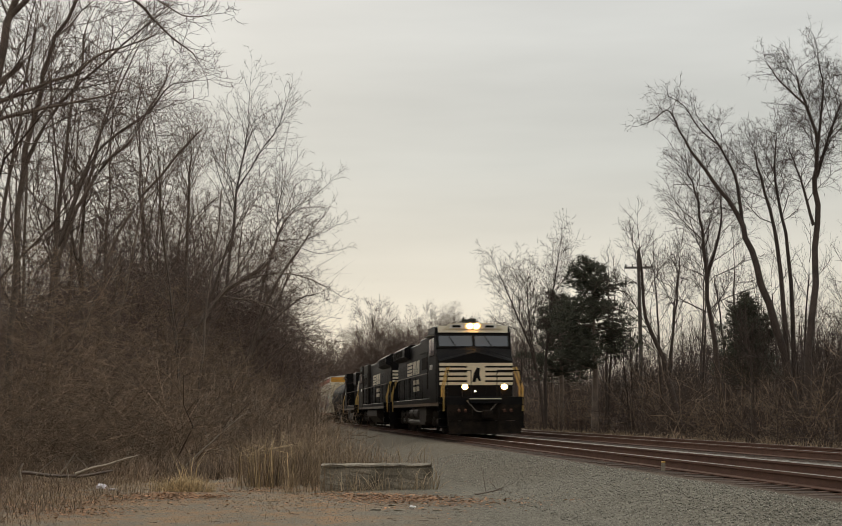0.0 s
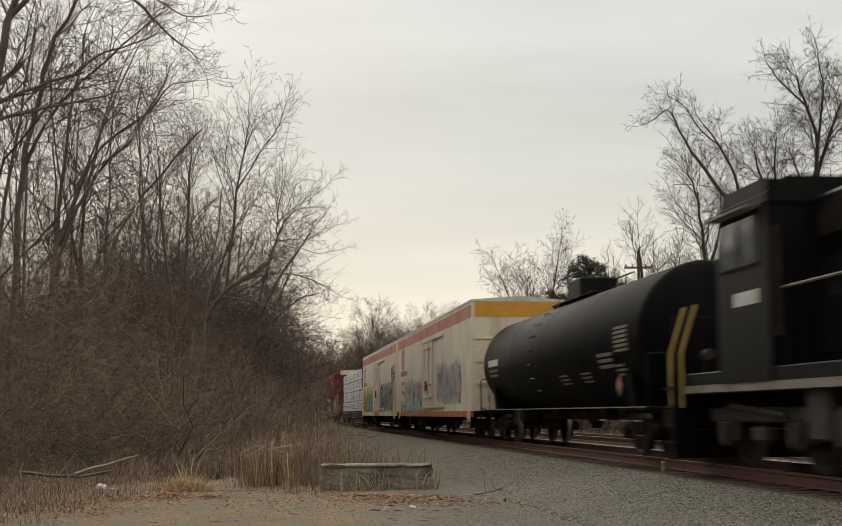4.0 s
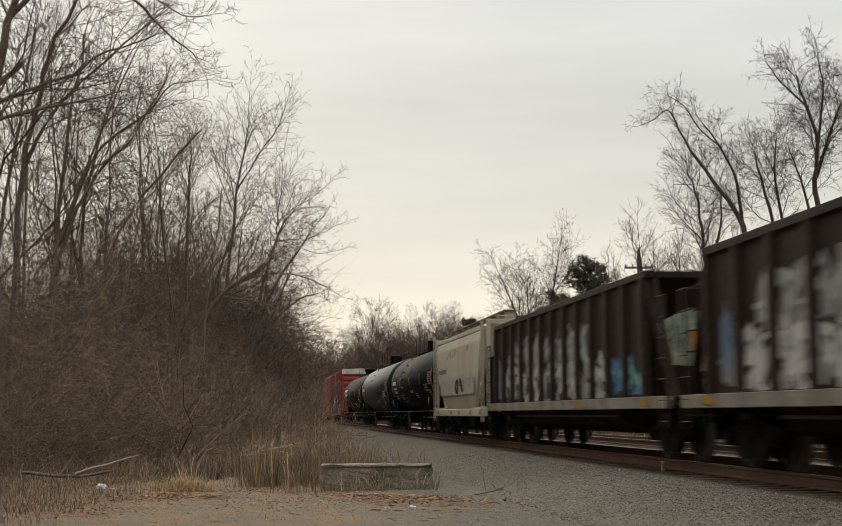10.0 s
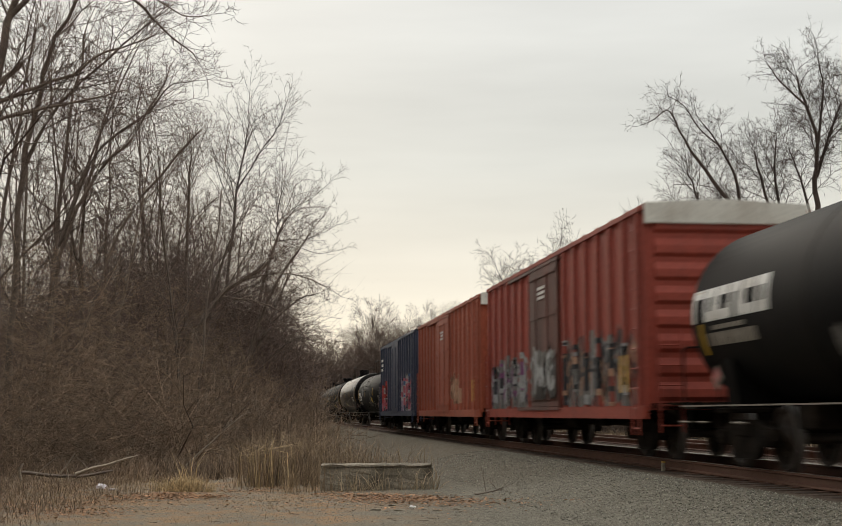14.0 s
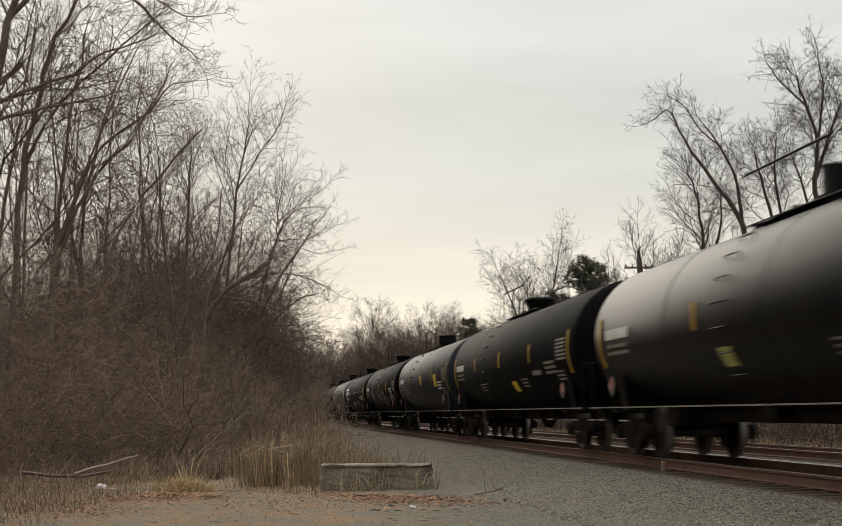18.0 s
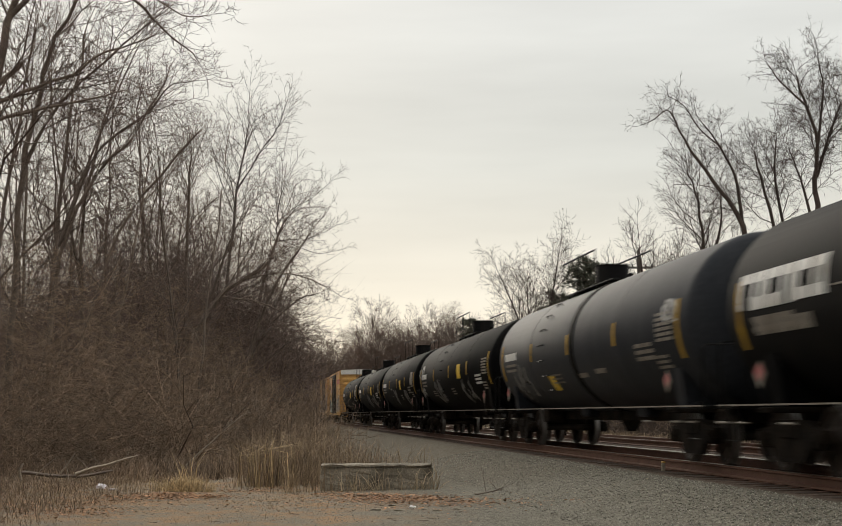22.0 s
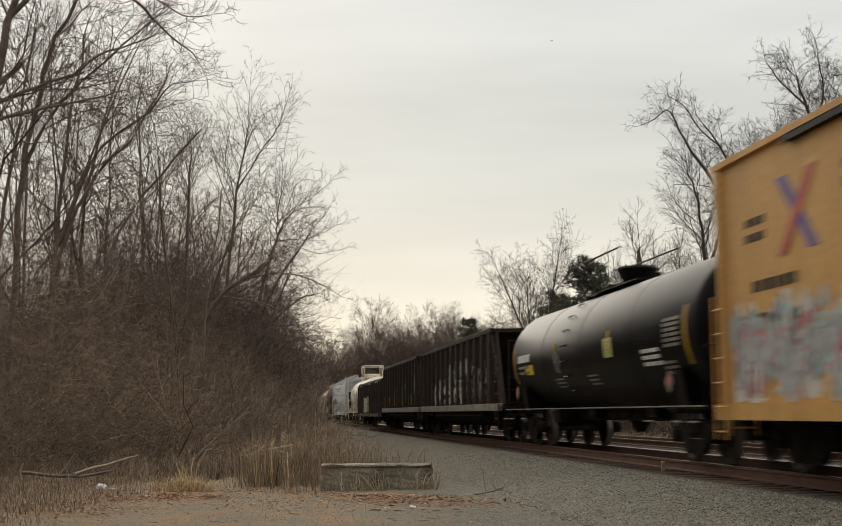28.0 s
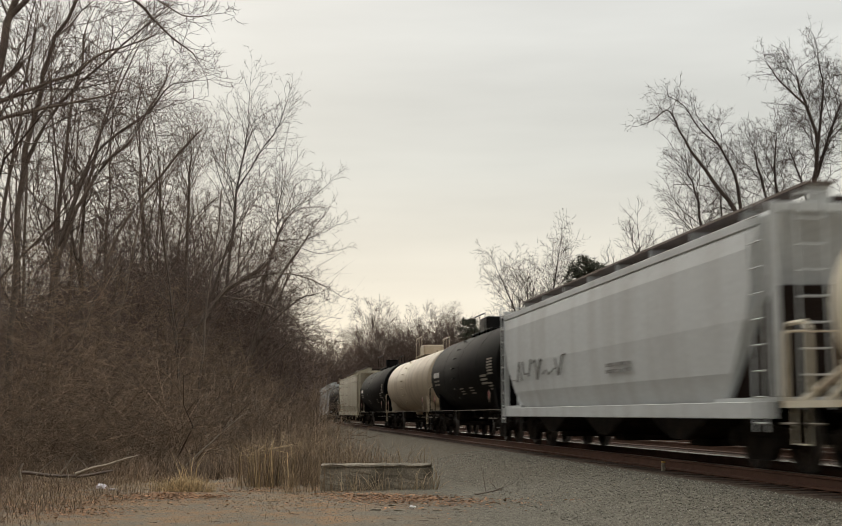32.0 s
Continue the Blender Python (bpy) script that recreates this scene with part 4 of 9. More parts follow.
            for k in range(m):
                xx = x - w / 2 + w * k / m
                curved(xx, xx + w / m * 0.86, z - tall / 2, z + tall / 2, mat, "lettering", "plain white block")
                curved(xx + w / m * 0.28, xx + w / m * (0.58 if k % 2 else 0.87), z - tall * (0.2 if k % 3 else 0.55), z + tall * 0.22, M[color], "lettering", "", 0.004)
            lines(x - w * 0.32, x + w * 0.3, z - tall * 0.85, 1, 0.2, 0.1, M["sill_grey"])
        else:
            curved(x - w / 2, x + w / 2, z - tall / 2, z + tall / 2, mat, "marking", "plain painted panel")
    for x in (-body + 1.6, body - 1.6):
        part("placard", prismed([(x - 0.19, 1.4), (x, 1.2), (x + 0.19, 1.4), (x, 1.6)], -1.47, -1.455, "y"), M["sill_grey"], car, "white and red diamond placard")
        part("placard", prismed([(x - 0.14, 1.44), (x, 1.3), (x + 0.14, 1.44), (x, 1.57)], -1.478, -1.471, "y"), M["red_sign"], car, "red diamond placard")
        part("placard_post", tubed([(x, -1.44, 0.96), (x, -1.44, 1.3)], 0.015, 5), M[frame_mat], car)
    for s in (-1, 1):                                  # worn bright edges of the end sill and grab irons
        for x in (h - 0.2, h - 1.0, h - 2.6):
            part("grab_iron", tubed([(s * x, -1.5, 0.72), (s * x, -1.54, 0.72), (s * (x - 0.38), -1.54, 0.72), (s * (x - 0.38), -1.5, 0.72)], 0.018, 5), M["sill_grey"], car)
    # a black ring that stands in for the shading at the ladder
    if band:
        part("band", moved(lathed([(-0.16, radius + 0.004), (-0.16, radius + 0.02), (0.16, radius + 0.02), (0.16, radius + 0.004)], 40), x=0.4, z=axis), M["tank_black"], car)
    return car


# ---------------------------------------------------------------- box cars
def corrugated_end(car, x, w, z0, z1, mat, n=8, gap=0.06):
    """Horizontal pressings of a car's end; x is the face, looking out along its sign."""
    s = 1 if x > 0 else -1
    part("end_wall", boxed(*sorted((x - s * 0.08, x)), -w, w, z0, z1), mat, car)
    step = (z1 - z0 - 0.2) / n
    for k in range(n):
        z = z0 + 0.1 + step * k
        bm = bmesh.new()
        prism(bm, [(x, z + 0.06), (x + s * gap, z + step * 0.3), (x + s * gap, z + step * 0.62), (x, z + step * 0.92)], -w + 0.12, w - 0.12, "y")
        part("end_rib", bm, mat, car)


def box_car(length, label, color, top=4.55, ribs=14, door=(-1.6, 1.6), door_mat=None, end_top=None, sill_mat=None, double=False, group="box cars of the train", roof="roof_white", wide=1.56, base=0.92):
    car = thing("box_car", label, "box car", group)
    h = length / 2
    m = M[color]
    dm = M[door_mat] if door_mat else m
    part("side_wall", boxed(-h, h, -wide, -wide + 0.06, base, top), m, car)
    part("side_wall", boxed(-h, h, wide - 0.06, wide, base, top), m, car)
    part("floor_frame", boxed(-h, h, -wide + 0.062, wide - 0.062, base + 0.004, base + 0.12), M["under"], car)
    for x in (-h, h):
        corrugated_end(car, x, wide - 0.065, base, top - 0.02, m)
    # shallow pitched roof with cross ribs
    part("roof", prismed([(-wide, top + 0.003), (wide, top + 0.003), (wide, top + 0.04), (0, top + 0.12), (-wide, top + 0.04)], -h - 0.03, h + 0.03), M["hopper"] if roof == "dark" else m, car)
    if end_top:
        for s in (-1, 1):
            x = s * (h + 0.032)
            part("end_top", prismed([(-wide, top - 0.32), (wide, top - 0.32), (wide, top + 0.05), (0, top + 0.13), (-wide, top + 0.05)], *sorted((x, x + s * 0.09))), M[end_top], car, "white-painted top of the car end")
    roof_rib = keep("roof_rib", prismed([(-wide - 0.01, top + 0.02), (0, top + 0.11), (wide + 0.01, top + 0.02), (wide + 0.01, top + 0.07), (0, top + 0.16), (-wide - 0.01, top + 0.07)], -0.04, 0.04), m)
    for k in range(int(length / 1.1)):
        rr = part("roof_rib", roof_rib, None, car)
        rr.location = (-h + 0.6 + 1.1 * k, 0, 0)
    # posts on the sides, with a gap at the doors
    post = keep("side_post", prismed([(-0.09, -wide), (-0.06, -wide - 0.075), (0.06, -wide - 0.075), (0.09, -wide)], base + 0.08, top - 0.1, "z"), m)
    far_post = keep("side_post", prismed([(-0.09, wide), (0.09, wide), (0.06, wide + 0.075), (-0.06, wide + 0.075)], base + 0.08, top - 0.1, "z"), m)
    for k in range(ribs + 1):
        x = -h + 0.25 + (length - 0.5) * k / ribs
        if door[0] - 0.2 < x < door[1] + 0.2:
            continue
        for mesh in (post, far_post):
            o = part("side_post", mesh, None, car)
            o.location = (x, 0, 0)
    for y in (-wide - 0.03, wide + 0.03):
        part("eave", boxed(-h, h, y - 0.045, y + 0.045, top - 0.09, top + 0.0), m, car)
        part("side_sill", boxed(-h, h, y - 0.045, y + 0.045, base - 0.16, base + 0.07), M[sill_mat] if sill_mat else m, car)
    # doors
    n_doors = 2 if double else 1
    for side in (-1, 1):
        y = side * (wide + 0.05)
        for d in range(n_doors):
            a = door[0] + (door[1] - door[0]) * d / n_doors + 0.02
            b = door[0] + (door[1] - door[0]) * (d + 1) / n_doors - 0.02
            leaf = part("door", boxed(a, b, y - 0.035, y + 0.035, base + 0.1, top - 0.18, 0.01), dm, car, "sliding steel door")
            for k in range(4):
                z = base + 0.3 + (top - base - 0.7) * k / 3
                part("door_rib", boxed(a + 0.08, b - 0.08, y + side * 0.03 - 0.03, y + side * 0.03 + 0.03, z - 0.04, z + 0.04), dm, leaf)
            for k in range(2 if not double else 3):
                x = a + (b - a) * (k + 0.7) / (2.4 if not double else 3.4)
                part("door_bar", tubed([(x, y + side * 0.07, base + 0.25), (x, y + side * 0.07, top - 0.4)], 0.02, 5), dm, leaf)
        part("door_track", boxed(door[0] - (door[1] - door[0]) * 0.9, door[1] + 0.1, y - 0.05, y + 0.05, top - 0.2, top - 0.12), dm, car)
        part("door_sill", boxed(door[0] - (door[1] - door[0]) * 0.5, door[1] + 0.1, y - 0.06, y + 0.06, base + 0.02, base + 0.1), dm, car)
    for s in (-1, 1):
        ladder(car, s * (h - 0.32), -wide - 0.13, base - 0.45, top - 0.15 if s > 0 else 2.6, m)
        ladder(car, s * (h + 0.13), -wide + 0.4, base - 0.4, top - 0.2 if s < 0 else 2.4, m, along="y")
        part("end_platform", boxed(*sorted((s * (h + 0.02), s * (h + 0.35))), -1.2, 1.2, 1.0, 1.05), M["under"], car)
    underbody(car, length, base, 0.34, 1.9)
    return car


def reefer_car(length, label, seed):
    car = thing("refrigerator_car", label, "refrigerator car", "refrigerator cars of the train")
    h, wide, base, top = length / 2, 1.57, 0.95, 4.55
    part("side_wall", boxed(-h, h, -wide, -wide + 0.12, base, top), M["reefer"], car)
    part("side_wall", boxed(-h, h, wide - 0.12, wide, base, top), M["reefer"], car)
    part("floor_frame", boxed(-h + 0.05, h - 0.05, -wide + 0.125, wide - 0.125, base + 0.004, base + 0.2), M["under"], car)
    for x in (-h, h):
        s = 1 if x > 0 else -1
        part("end_wall", boxed(*sorted((x - s * 0.1, x + s * 0.004)), -wide + 0.12, wide - 0.12, base, top - 0.5), M["reefer_end"], car)
        part("end_top", boxed(*sorted((x - s * 0.1, x + s * 0.012)), -wide + 0.12, wide - 0.12, top - 0.498, top), M["orange"], car, "orange-painted band at the top of the end")
        for k in range(3):
            z = base + 0.9 + 0.75 * k
            part("end_rib", boxed(*sorted((x, x + s * 0.05)), -wide + 0.15, wide - 0.15, z - 0.04, z + 0.04), M["reefer_end"], car)
    roof = prismed([(-wide - 0.02, top + 0.003), (wide + 0.02, top + 0.003), (wide + 0.02, top + 0.07), (0, top + 0.2), (-wide - 0.02, top + 0.07)], -h - 0.02, h + 0.02)
    part("roof", roof, M["roof_white"], car, "white roof")
    for y in (-wide, wide):
        s = -1 if y < 0 else 1
        part("stripe", boxed(-h + 0.01, h - 0.01, *sorted((y, y + s * 0.006)), top - 0.52, top - 0.1), M["reefer_red"], car, "red band below the eave")
        part("side_sill", boxed(-h, h, *sorted((y - s * 0.05, y + s * 0.03)), base - 0.2, base - 0.004), M["reefer_red"] if seed == 11 else M["reefer_end"], car)
        part("sill_plate", boxed(-1.7, 1.7, *sorted((y + s * 0.031, y + s * 0.04)), base - 0.19, base + 0.02), M["reefer_red"], car, "red plate under the door")
        for x in (-4.6, 2.6, 4.4):
            part("side_seam", boxed(x - 0.012, x + 0.012, *sorted((y, y + s * 0.004)), base + 0.02, top - 0.53), M["reefer_end"], car)
        # plug door and its tracks
        d = part("door", boxed(-1.55, 1.55, *sorted((y, y + s * 0.05)), base + 0.28, top - 0.75, 0.01), M["reefer"], car, "flush plug door")
        for x in (-0.75, 0.75):
            part("door_bar", tubed([(x, y + s * 0.09, base + 0.35), (x, y + s * 0.09, top - 0.85)], 0.025, 6), M["reefer"], d)
        for z in (base + 0.6, base + 1.15, base + 2.6):
            part("door_rib", boxed(-1.5, 1.5, *sorted((y + s * 0.05, y + s * 0.1)), z - 0.035, z + 0.035), M["reefer"], d)
        part("door_handle", boxed(-0.12, 0.12, *sorted((y + s * 0.07, y + s * 0.14)), base + 0.85, base + 1.25), M["door_brown"], d)
        for z in (base + 0.2, top - 0.68):
            part("door_track", boxed(-1.7, 4.6, *sorted((y, y + s * 0.07)), z - 0.05, z + 0.03), M["reefer_end"], car)
        # emblem and name on the rear end of the side
        cx, cz = -h + 1.75, 3.48
        sh = prismed([(cx + 0.6 * math.cos(0.3 + 5.7 * k / 17) if k else cx + 0.55, cz + 0.58 * math.sin(0.3 + 5.7 * k / 17)) for k in range(18)], *sorted((y + s * 0.001, y + s * 0.006)), "y")
        part("emblem", sh, M["reefer_red"], car, "round red emblem")
        part("emblem_slot", boxed(cx - 0.2, cx + 0.45, *sorted((y + s * 0.007, y + s * 0.011)), 3.5, 3.56), M["reefer"], car)
        part("emblem_slot", boxed(cx + 0.02, cx + 0.09, *sorted((y + s * 0.007, y + s * 0.011)), 3.05, 3.5), M["reefer"], car)
        for k in range(3):
            plate(car, -h + 0.75 + 0.95 * k, -h + 1.6 + 0.95 * k, 2.66, 2.9, y + s * 0.001, M["reefer_red"], "lettering")
        bars(car, -h + 1.2, -h + 2.3, 2.4, 2, M["reefer_red"], y, 0.16, 0.3, seed)
        plate(car, -h + 1.0, -h + 1.3, 1.25, 1.5, y, M["ref_yellow"], "sign")
        ladder(car, h - 0.35, y + s * 0.06, 0.6, 2.6, M["reefer"])
        ladder(car, -h + 0.35, y + s * 0.06, 0.6, 2.6, M["reefer"])
    part("fuel_box", boxed(-5.0, -2.4, -1.4, -0.5, 0.35, 1.0, 0.04), M["under"], car)
    part("generator_box", boxed(h - 0.02, h + 0.3, -0.9, 0.9, 1.6, 3.2, 0.03), M["reefer_end"], car)
    part("generator_grille", boxed(h + 0.3, h + 0.32, -0.7, 0.7, 1.8, 3.0), M["under"], car)
    underbody(car, length, base, 0.34, 2.1)
    return car


# ---------------------------------------------------------------- hoppers and gondola
def hopper_car(length, label, top=3.35, ribs=11, inset=1.3, group="open hoppers of the train"):
    car = thing("hopper_car", label, "hopper car", group)
    h, wide, base = length / 2, 1.52, 1.16
    body = h - inset
    for s in (-1, 1):
        y = s * wide
        part("side_wall", boxed(-body, body, *sorted((y, y - s * 0.05)), base, top), M["hopper"], car)
        part("top_rail", boxed(-body - 0.1, body + 0.1, y - 0.07, y + 0.07, top, top + 0.13, 0.01), M["hopper"], car)
        part("side_sill", boxed(-h + 0.1, h - 0.1, *sorted((y - s * 0.06, y + s * 0.09)), base - 0.22, base - 0.004, 0.01), M["sill_grey"], car, "weathered grey side sill")
    post = keep("side_post", prismed([(-0.085, -wide), (-0.06, -wide - 0.12), (0.06, -wide - 0.12), (0.085, -wide)], base, top, "z"), M["hopper"])
    for k in range(ribs + 1):
        x = -body + 0.1 + (2 * body - 0.2) * k / ribs
        for s in (0, 1):
            o = part("side_post", post, None, car)
            o.location, o.rotation_euler = (x, 0, 0), (0, 0, math.pi * s)
    for s in (-1, 1):
        # slope sheet, end posts, platform
        bm = bmesh.new()
        prism(bm, [(s * body, top), (s * (body - 0.06), top), (s * (body - 2.6), 0.9), (s * (body - 2.5), 0.9)], -wide + 0.052, wide - 0.052, "y")
        part("slope_sheet", bm, M["hopper"], car)
        part("end_rail", boxed(*sorted((s * body, s * (body + 0.12))), -wide + 0.072, wide - 0.072, top, top + 0.12), M["hopper"], car)
        for y in (-wide + 0.12, -0.55, 0.55, wide - 0.12):
            part("end_post", tubed([(s * (body + 0.04), y, top), (s * (h - 0.15), y, 1.12)], 0.06, 6), M["hopper"], car)
        part("end_platform", boxed(*sorted((s * (body - 0.9), s * (h - 0.02))), -wide, wide, 1.02, 1.075), M["hopper"], car)
        ladder(car, s * (h - 0.3), -wide - 0.08, 0.6, 2.9, M["hopper"])
        ladder(car, s * (h + 0.03), -wide + 0.45, 0.7, 3.0, M["hopper"], along="y")
        part("corner_brace", tubed([(s * body, -wide, top - 0.1), (s * (h - 0.2), -wide + 0.05, 1.15)], 0.055, 6), M["hopper"], car)
    part("brake_cylinder", tubed([(h - 1.6, -0.5, 1.3), (h - 0.9, -0.5, 1.3)], 0.18, 10), M["under"], car)
    part("hopper_trough", prismed([(-1.46, base - 0.23), (1.46, base - 0.23), (1.2, 0.62), (0.75, 0.46), (-0.75, 0.46), (-1.2, 0.62)], -body + 2.3, body - 2.3), M["under"], car, "dark sloping trough below the sill")
    for s in (-1, 1):
        part("trough_rib", boxed(-body + 2.4, body - 2.4, *sorted((s * 1.4, s * 1.44)), 0.78, 0.83), M["hopper"], car)
    part("inner_floor", boxed(-body + 2.4, body - 2.4, -wide + 0.055, wide - 0.055, base + 0.01, base + 0.05), M["hopper_in"], car)
    underbody(car, length, 1.02, 0.3, 1.7, False)
    return car


def gondola_car(length, label, top=2.75, ribs=13):
    car = thing("gondola_car", label, "gondola car")
    h, wide, base = length / 2, 1.53, 0.9
    rusty = paint("gondola_brown", (0.028, 0.018, 0.013), (0.052, 0.033, 0.023), 0.8)
    for s in (-1, 1):
        y = s * wide
        part("side_wall", boxed(-h, h, *sorted((y, y - s * 0.05)), base, top), rusty, car)
        part("top_rail", boxed(-h - 0.03, h + 0.03, y - 0.08, y + 0.08, top, top + 0.12, 0.01), rusty, car)
        part("side_sill", boxed(-h, h, *sorted((y - s * 0.06, y + s * 0.08)), base - 0.2, base - 0.004), rusty, car)
        corrugated_end(car, s * h, wide - 0.055, base, top, rusty, 5, 0.09)
        part("end_rail", boxed(*sorted((s * h - 0.02, s * h + s * 0.14)), -wide + 0.085, wide - 0.085, top, top + 0.11), rusty, car)
        ladder(car, s * (h - 0.35), -wide - 0.16, 0.5, top - 0.1, rusty)
        ladder(car, s * (h + 0.16), -wide + 0.4, 0.6, top - 0.1, rusty, along="y")
    post = keep("side_post", prismed([(-0.1, -wide), (-0.07, -wide - 0.13), (0.07, -wide - 0.13), (0.1, -wide)], base, top, "z"), rusty)
    for k in range(ribs + 1):
        x = -h + 0.12 + (length - 0.24) * k / ribs
        for s in (0, 1):
            o = part("side_post", post, None, car)
            o.location, o.rotation_euler = (x, 0, 0), (0, 0, math.pi * s)
    part("floor", boxed(-h + 0.1, h - 0.1, -wide + 0.055, wide - 0.055, base, base + 0.08), M["hopper_in"], car)
    part("scrap_load", boxed(-h + 0.15, h - 0.15, -wide + 0.06, wide - 0.06, base + 0.082, top - 0.7, 0.1), M["hopper_in"], car, "dark load below the rim")
    underbody(car, length, base, 0.34, 1.9)
    return car


def covered_hopper(length, label, color, top=3.98, bays=3, group="covered hoppers of the train", gap=0.35):
    car = thing("covered_hopper", label, "covered hopper", group)
    h, base, m = length / 2, 1.0, M[color]
    body = h - gap
    half = [(1.36, base), (1.5, base + 0.45), (1.56, base + 1.2), (1.56, base + 2.2), (1.52, top - 0.4), (1.46, top - 0.25), (1.0, top)]
    out = [(-y, z) for y, z in half] + [(y, z) for y, z in half[::-1]]
    # sides with slanted lower ends over the platforms
    bm = bmesh.new()
    cut = 2.0
    rings = []
    for f, keep_low in ((-1, False), (-0.5, True), (0.5, True), (1, False)):
        x = body if abs(f) == 1 else body - cut
        ring = []
        for y, z in out:
            lo = base + 1.65
            if not keep_low and z < lo:
                ring.append(bm.verts.new((math.copysign(body - cut * (lo - z) / (lo - base) * 0.85, f), y, z)))
            else:
                ring.append(bm.verts.new((math.copysign(x, f), y, z)))
        rings.append(ring)
    for a, b in zip(rings, rings[1:]):
        for k in range(len(out)):
            k2 = (k + 1) % len(out)
            bm.faces.new((a[k], a[k2], b[k2], b[k]))
    bm.faces.new(rings[0])
    bm.faces.new(rings[-1][::-1])
    part("body", bm, m, car)
    for s in (-1, 1):
        y = s * 1.5
        part("side_sill", boxed(-h + 0.05, h - 0.05, y - 0.06, y + 0.06, base - 0.22, base + 0.02, 0.01), m, car)
        part("roof_edge", boxed(-body, body, s * 1.47 - 0.06, s * 1.47 + 0.06, top - 0.34, top - 0.2, 0.01), m, car)
        e = s * (h - 0.06)
        part("end_platform", boxed(*sorted((s * (body - cut), s * h)), -1.5, 1.5, 1.02, 1.08), m, car)
        for y in (-1.42, 1.42):
            part("corner_post", boxed(e - 0.05, e + 0.05, y - 0.06, y + 0.06, 1.08, top - 0.05, 0.01), m, car)
            part("brace", tubed([(s * (body - cut * 0.85), y, base + 0.05), (e, y, base + 1.9)], 0.05, 6), m, car)
        part("end_beam", boxed(e - 0.05, e + 0.05, -1.36, 1.36, top - 0.2, top - 0.06, 0.01), m, car)
        ladder(car, s * (h - 0.3), -1.58, 0.6, top + 0.05, m)
        ladder(car, s * (h + 0.01), -0.9, 0.9, top + 0.1, m, along="y")
        part("brake_wheel", tubed([(s * (h + 0.02), 0.6, 2.3), (s * (h + 0.06), 0.6, 2.3)], 0.28, 14), m, car)
        lo = base + 1.65
        # sheet on the end slope: shade and rusty-brown paint in one dark colour
        bm = bmesh.new()
        xa, xb = body + 0.012, body - cut * 0.85 + 0.012
        prism(bm, [(s * xa, lo), (s * (xa + 0.012), lo), (s * (xb + 0.012), base), (s * xb, base)], -1.34, 1.34, "y")
        part("slope_sheet", bm, M["hopper"], car, "end slope, dark for its shade and rusty paint")
        bm = bmesh.new()
        prism(bm, [(-1.3, base), (1.3, base), (1.3, base + 0.3), (-1.3, base + 0.3)], *sorted((s * (body - cut * 0.86), s * (body - cut * 0.8))))
        part("slope_foot", bm, m, car)
    # roof walk on stands, hatches
    for y in (-0.72, 0.72):
        part("roof_walk", boxed(-h - 0.02, h + 0.02, y - 0.2, y + 0.2, top + 0.2, top + 0.24), paint("walk_brown", (0.09, 0.058, 0.045), (0.15, 0.11, 0.085)), car, "rust-brown roof walk")
        for k in range(9):
            x = -h + 0.1 + (length - 0.2) * k / 8
            part("walk_stand", boxed(x - 0.02, x + 0.02, y - 0.18, y + 0.18, top - 0.02 if abs(x) < body else top - 0.1, top + 0.2), m, car)
    n = int(length / 1.5)
    for k in range(n):
        x = -body + 0.8 + (2 * body - 1.6) * k / (n - 1)
        part("hatch", boxed(x - 0.6, x + 0.6, -0.45, 0.45, top, top + 0.14, 0.03), M["hopper"], car)
    for k in range(bays):
        x = (k - (bays - 1) / 2) * (2 * body - 4.2) / bays
        w = (2 * body - 4.2) / bays * 0.48
        # chutes get the underframe colour to put the shade below the car into them
        bm = bmesh.new()
        prism(bm, [(x - w, base), (x + w, base), (x + 0.35, 0.42), (x - 0.35, 0.42)], -1.25, 1.25, "y")
        part("chute", bm, M["under"], car)
        part("outlet_gate", boxed(x - 0.45, x + 0.45, -0.9, 0.9, 0.3, 0.42, 0.02), M["under"], car)
    underbody(car, length, 1.02, 0.3, 1.7, False)
    return car


def lumber_car(length, label):
    car = thing("bulkhead_flat_car", label, "flat car")
    h, base = length / 2, 1.0
    part("deck", boxed(-h, h, -1.45, 1.45, base - 0.3, base, 0.02), M["black"], car)
    for s in (-1, 1):
        x0, x1 = sorted((s * (h - 0.55), s * (h - 0.05)))
        part("bulkhead", boxed(x0, x1, -1.45, 1.45, base, 4.18, 0.02), M["bulk_blue"], car, "dark blue end bulkhead")
        for k in range(5):
            part("bulkhead_rib", boxed(*sorted((s * (h - 0.05), s * (h + 0.03))), -1.4, 1.4, base + 0.3 + 0.7 * k, base + 0.42 + 0.7 * k), M["bulk_blue"], car)
        ladder(car, s * (h - 0.3), -1.52, 0.6, 4.0, M["bulk_blue"])
        y = s * 1.45
        part("side_sill", boxed(-h, h, y - 0.05, y + 0.05, base - 0.45, base - 0.02), M["black"], car)
        for k in range(16):
            x = -h + 1.0 + (length - 2.0) * k / 15
            part("strap_winch", boxed(x - 0.08, x + 0.08, y + s * 0.05 - 0.03, y + s * 0.05 + 0.03, base - 0.3, base - 0.08), M["under"], car)
    part("centre_beam", boxed(-h + 0.56, h - 0.56, -0.09, 0.09, base, 3.95), M["bulk_blue"], car)
    underbody(car, length, base - 0.3, 0.2, 2.0)
    return car


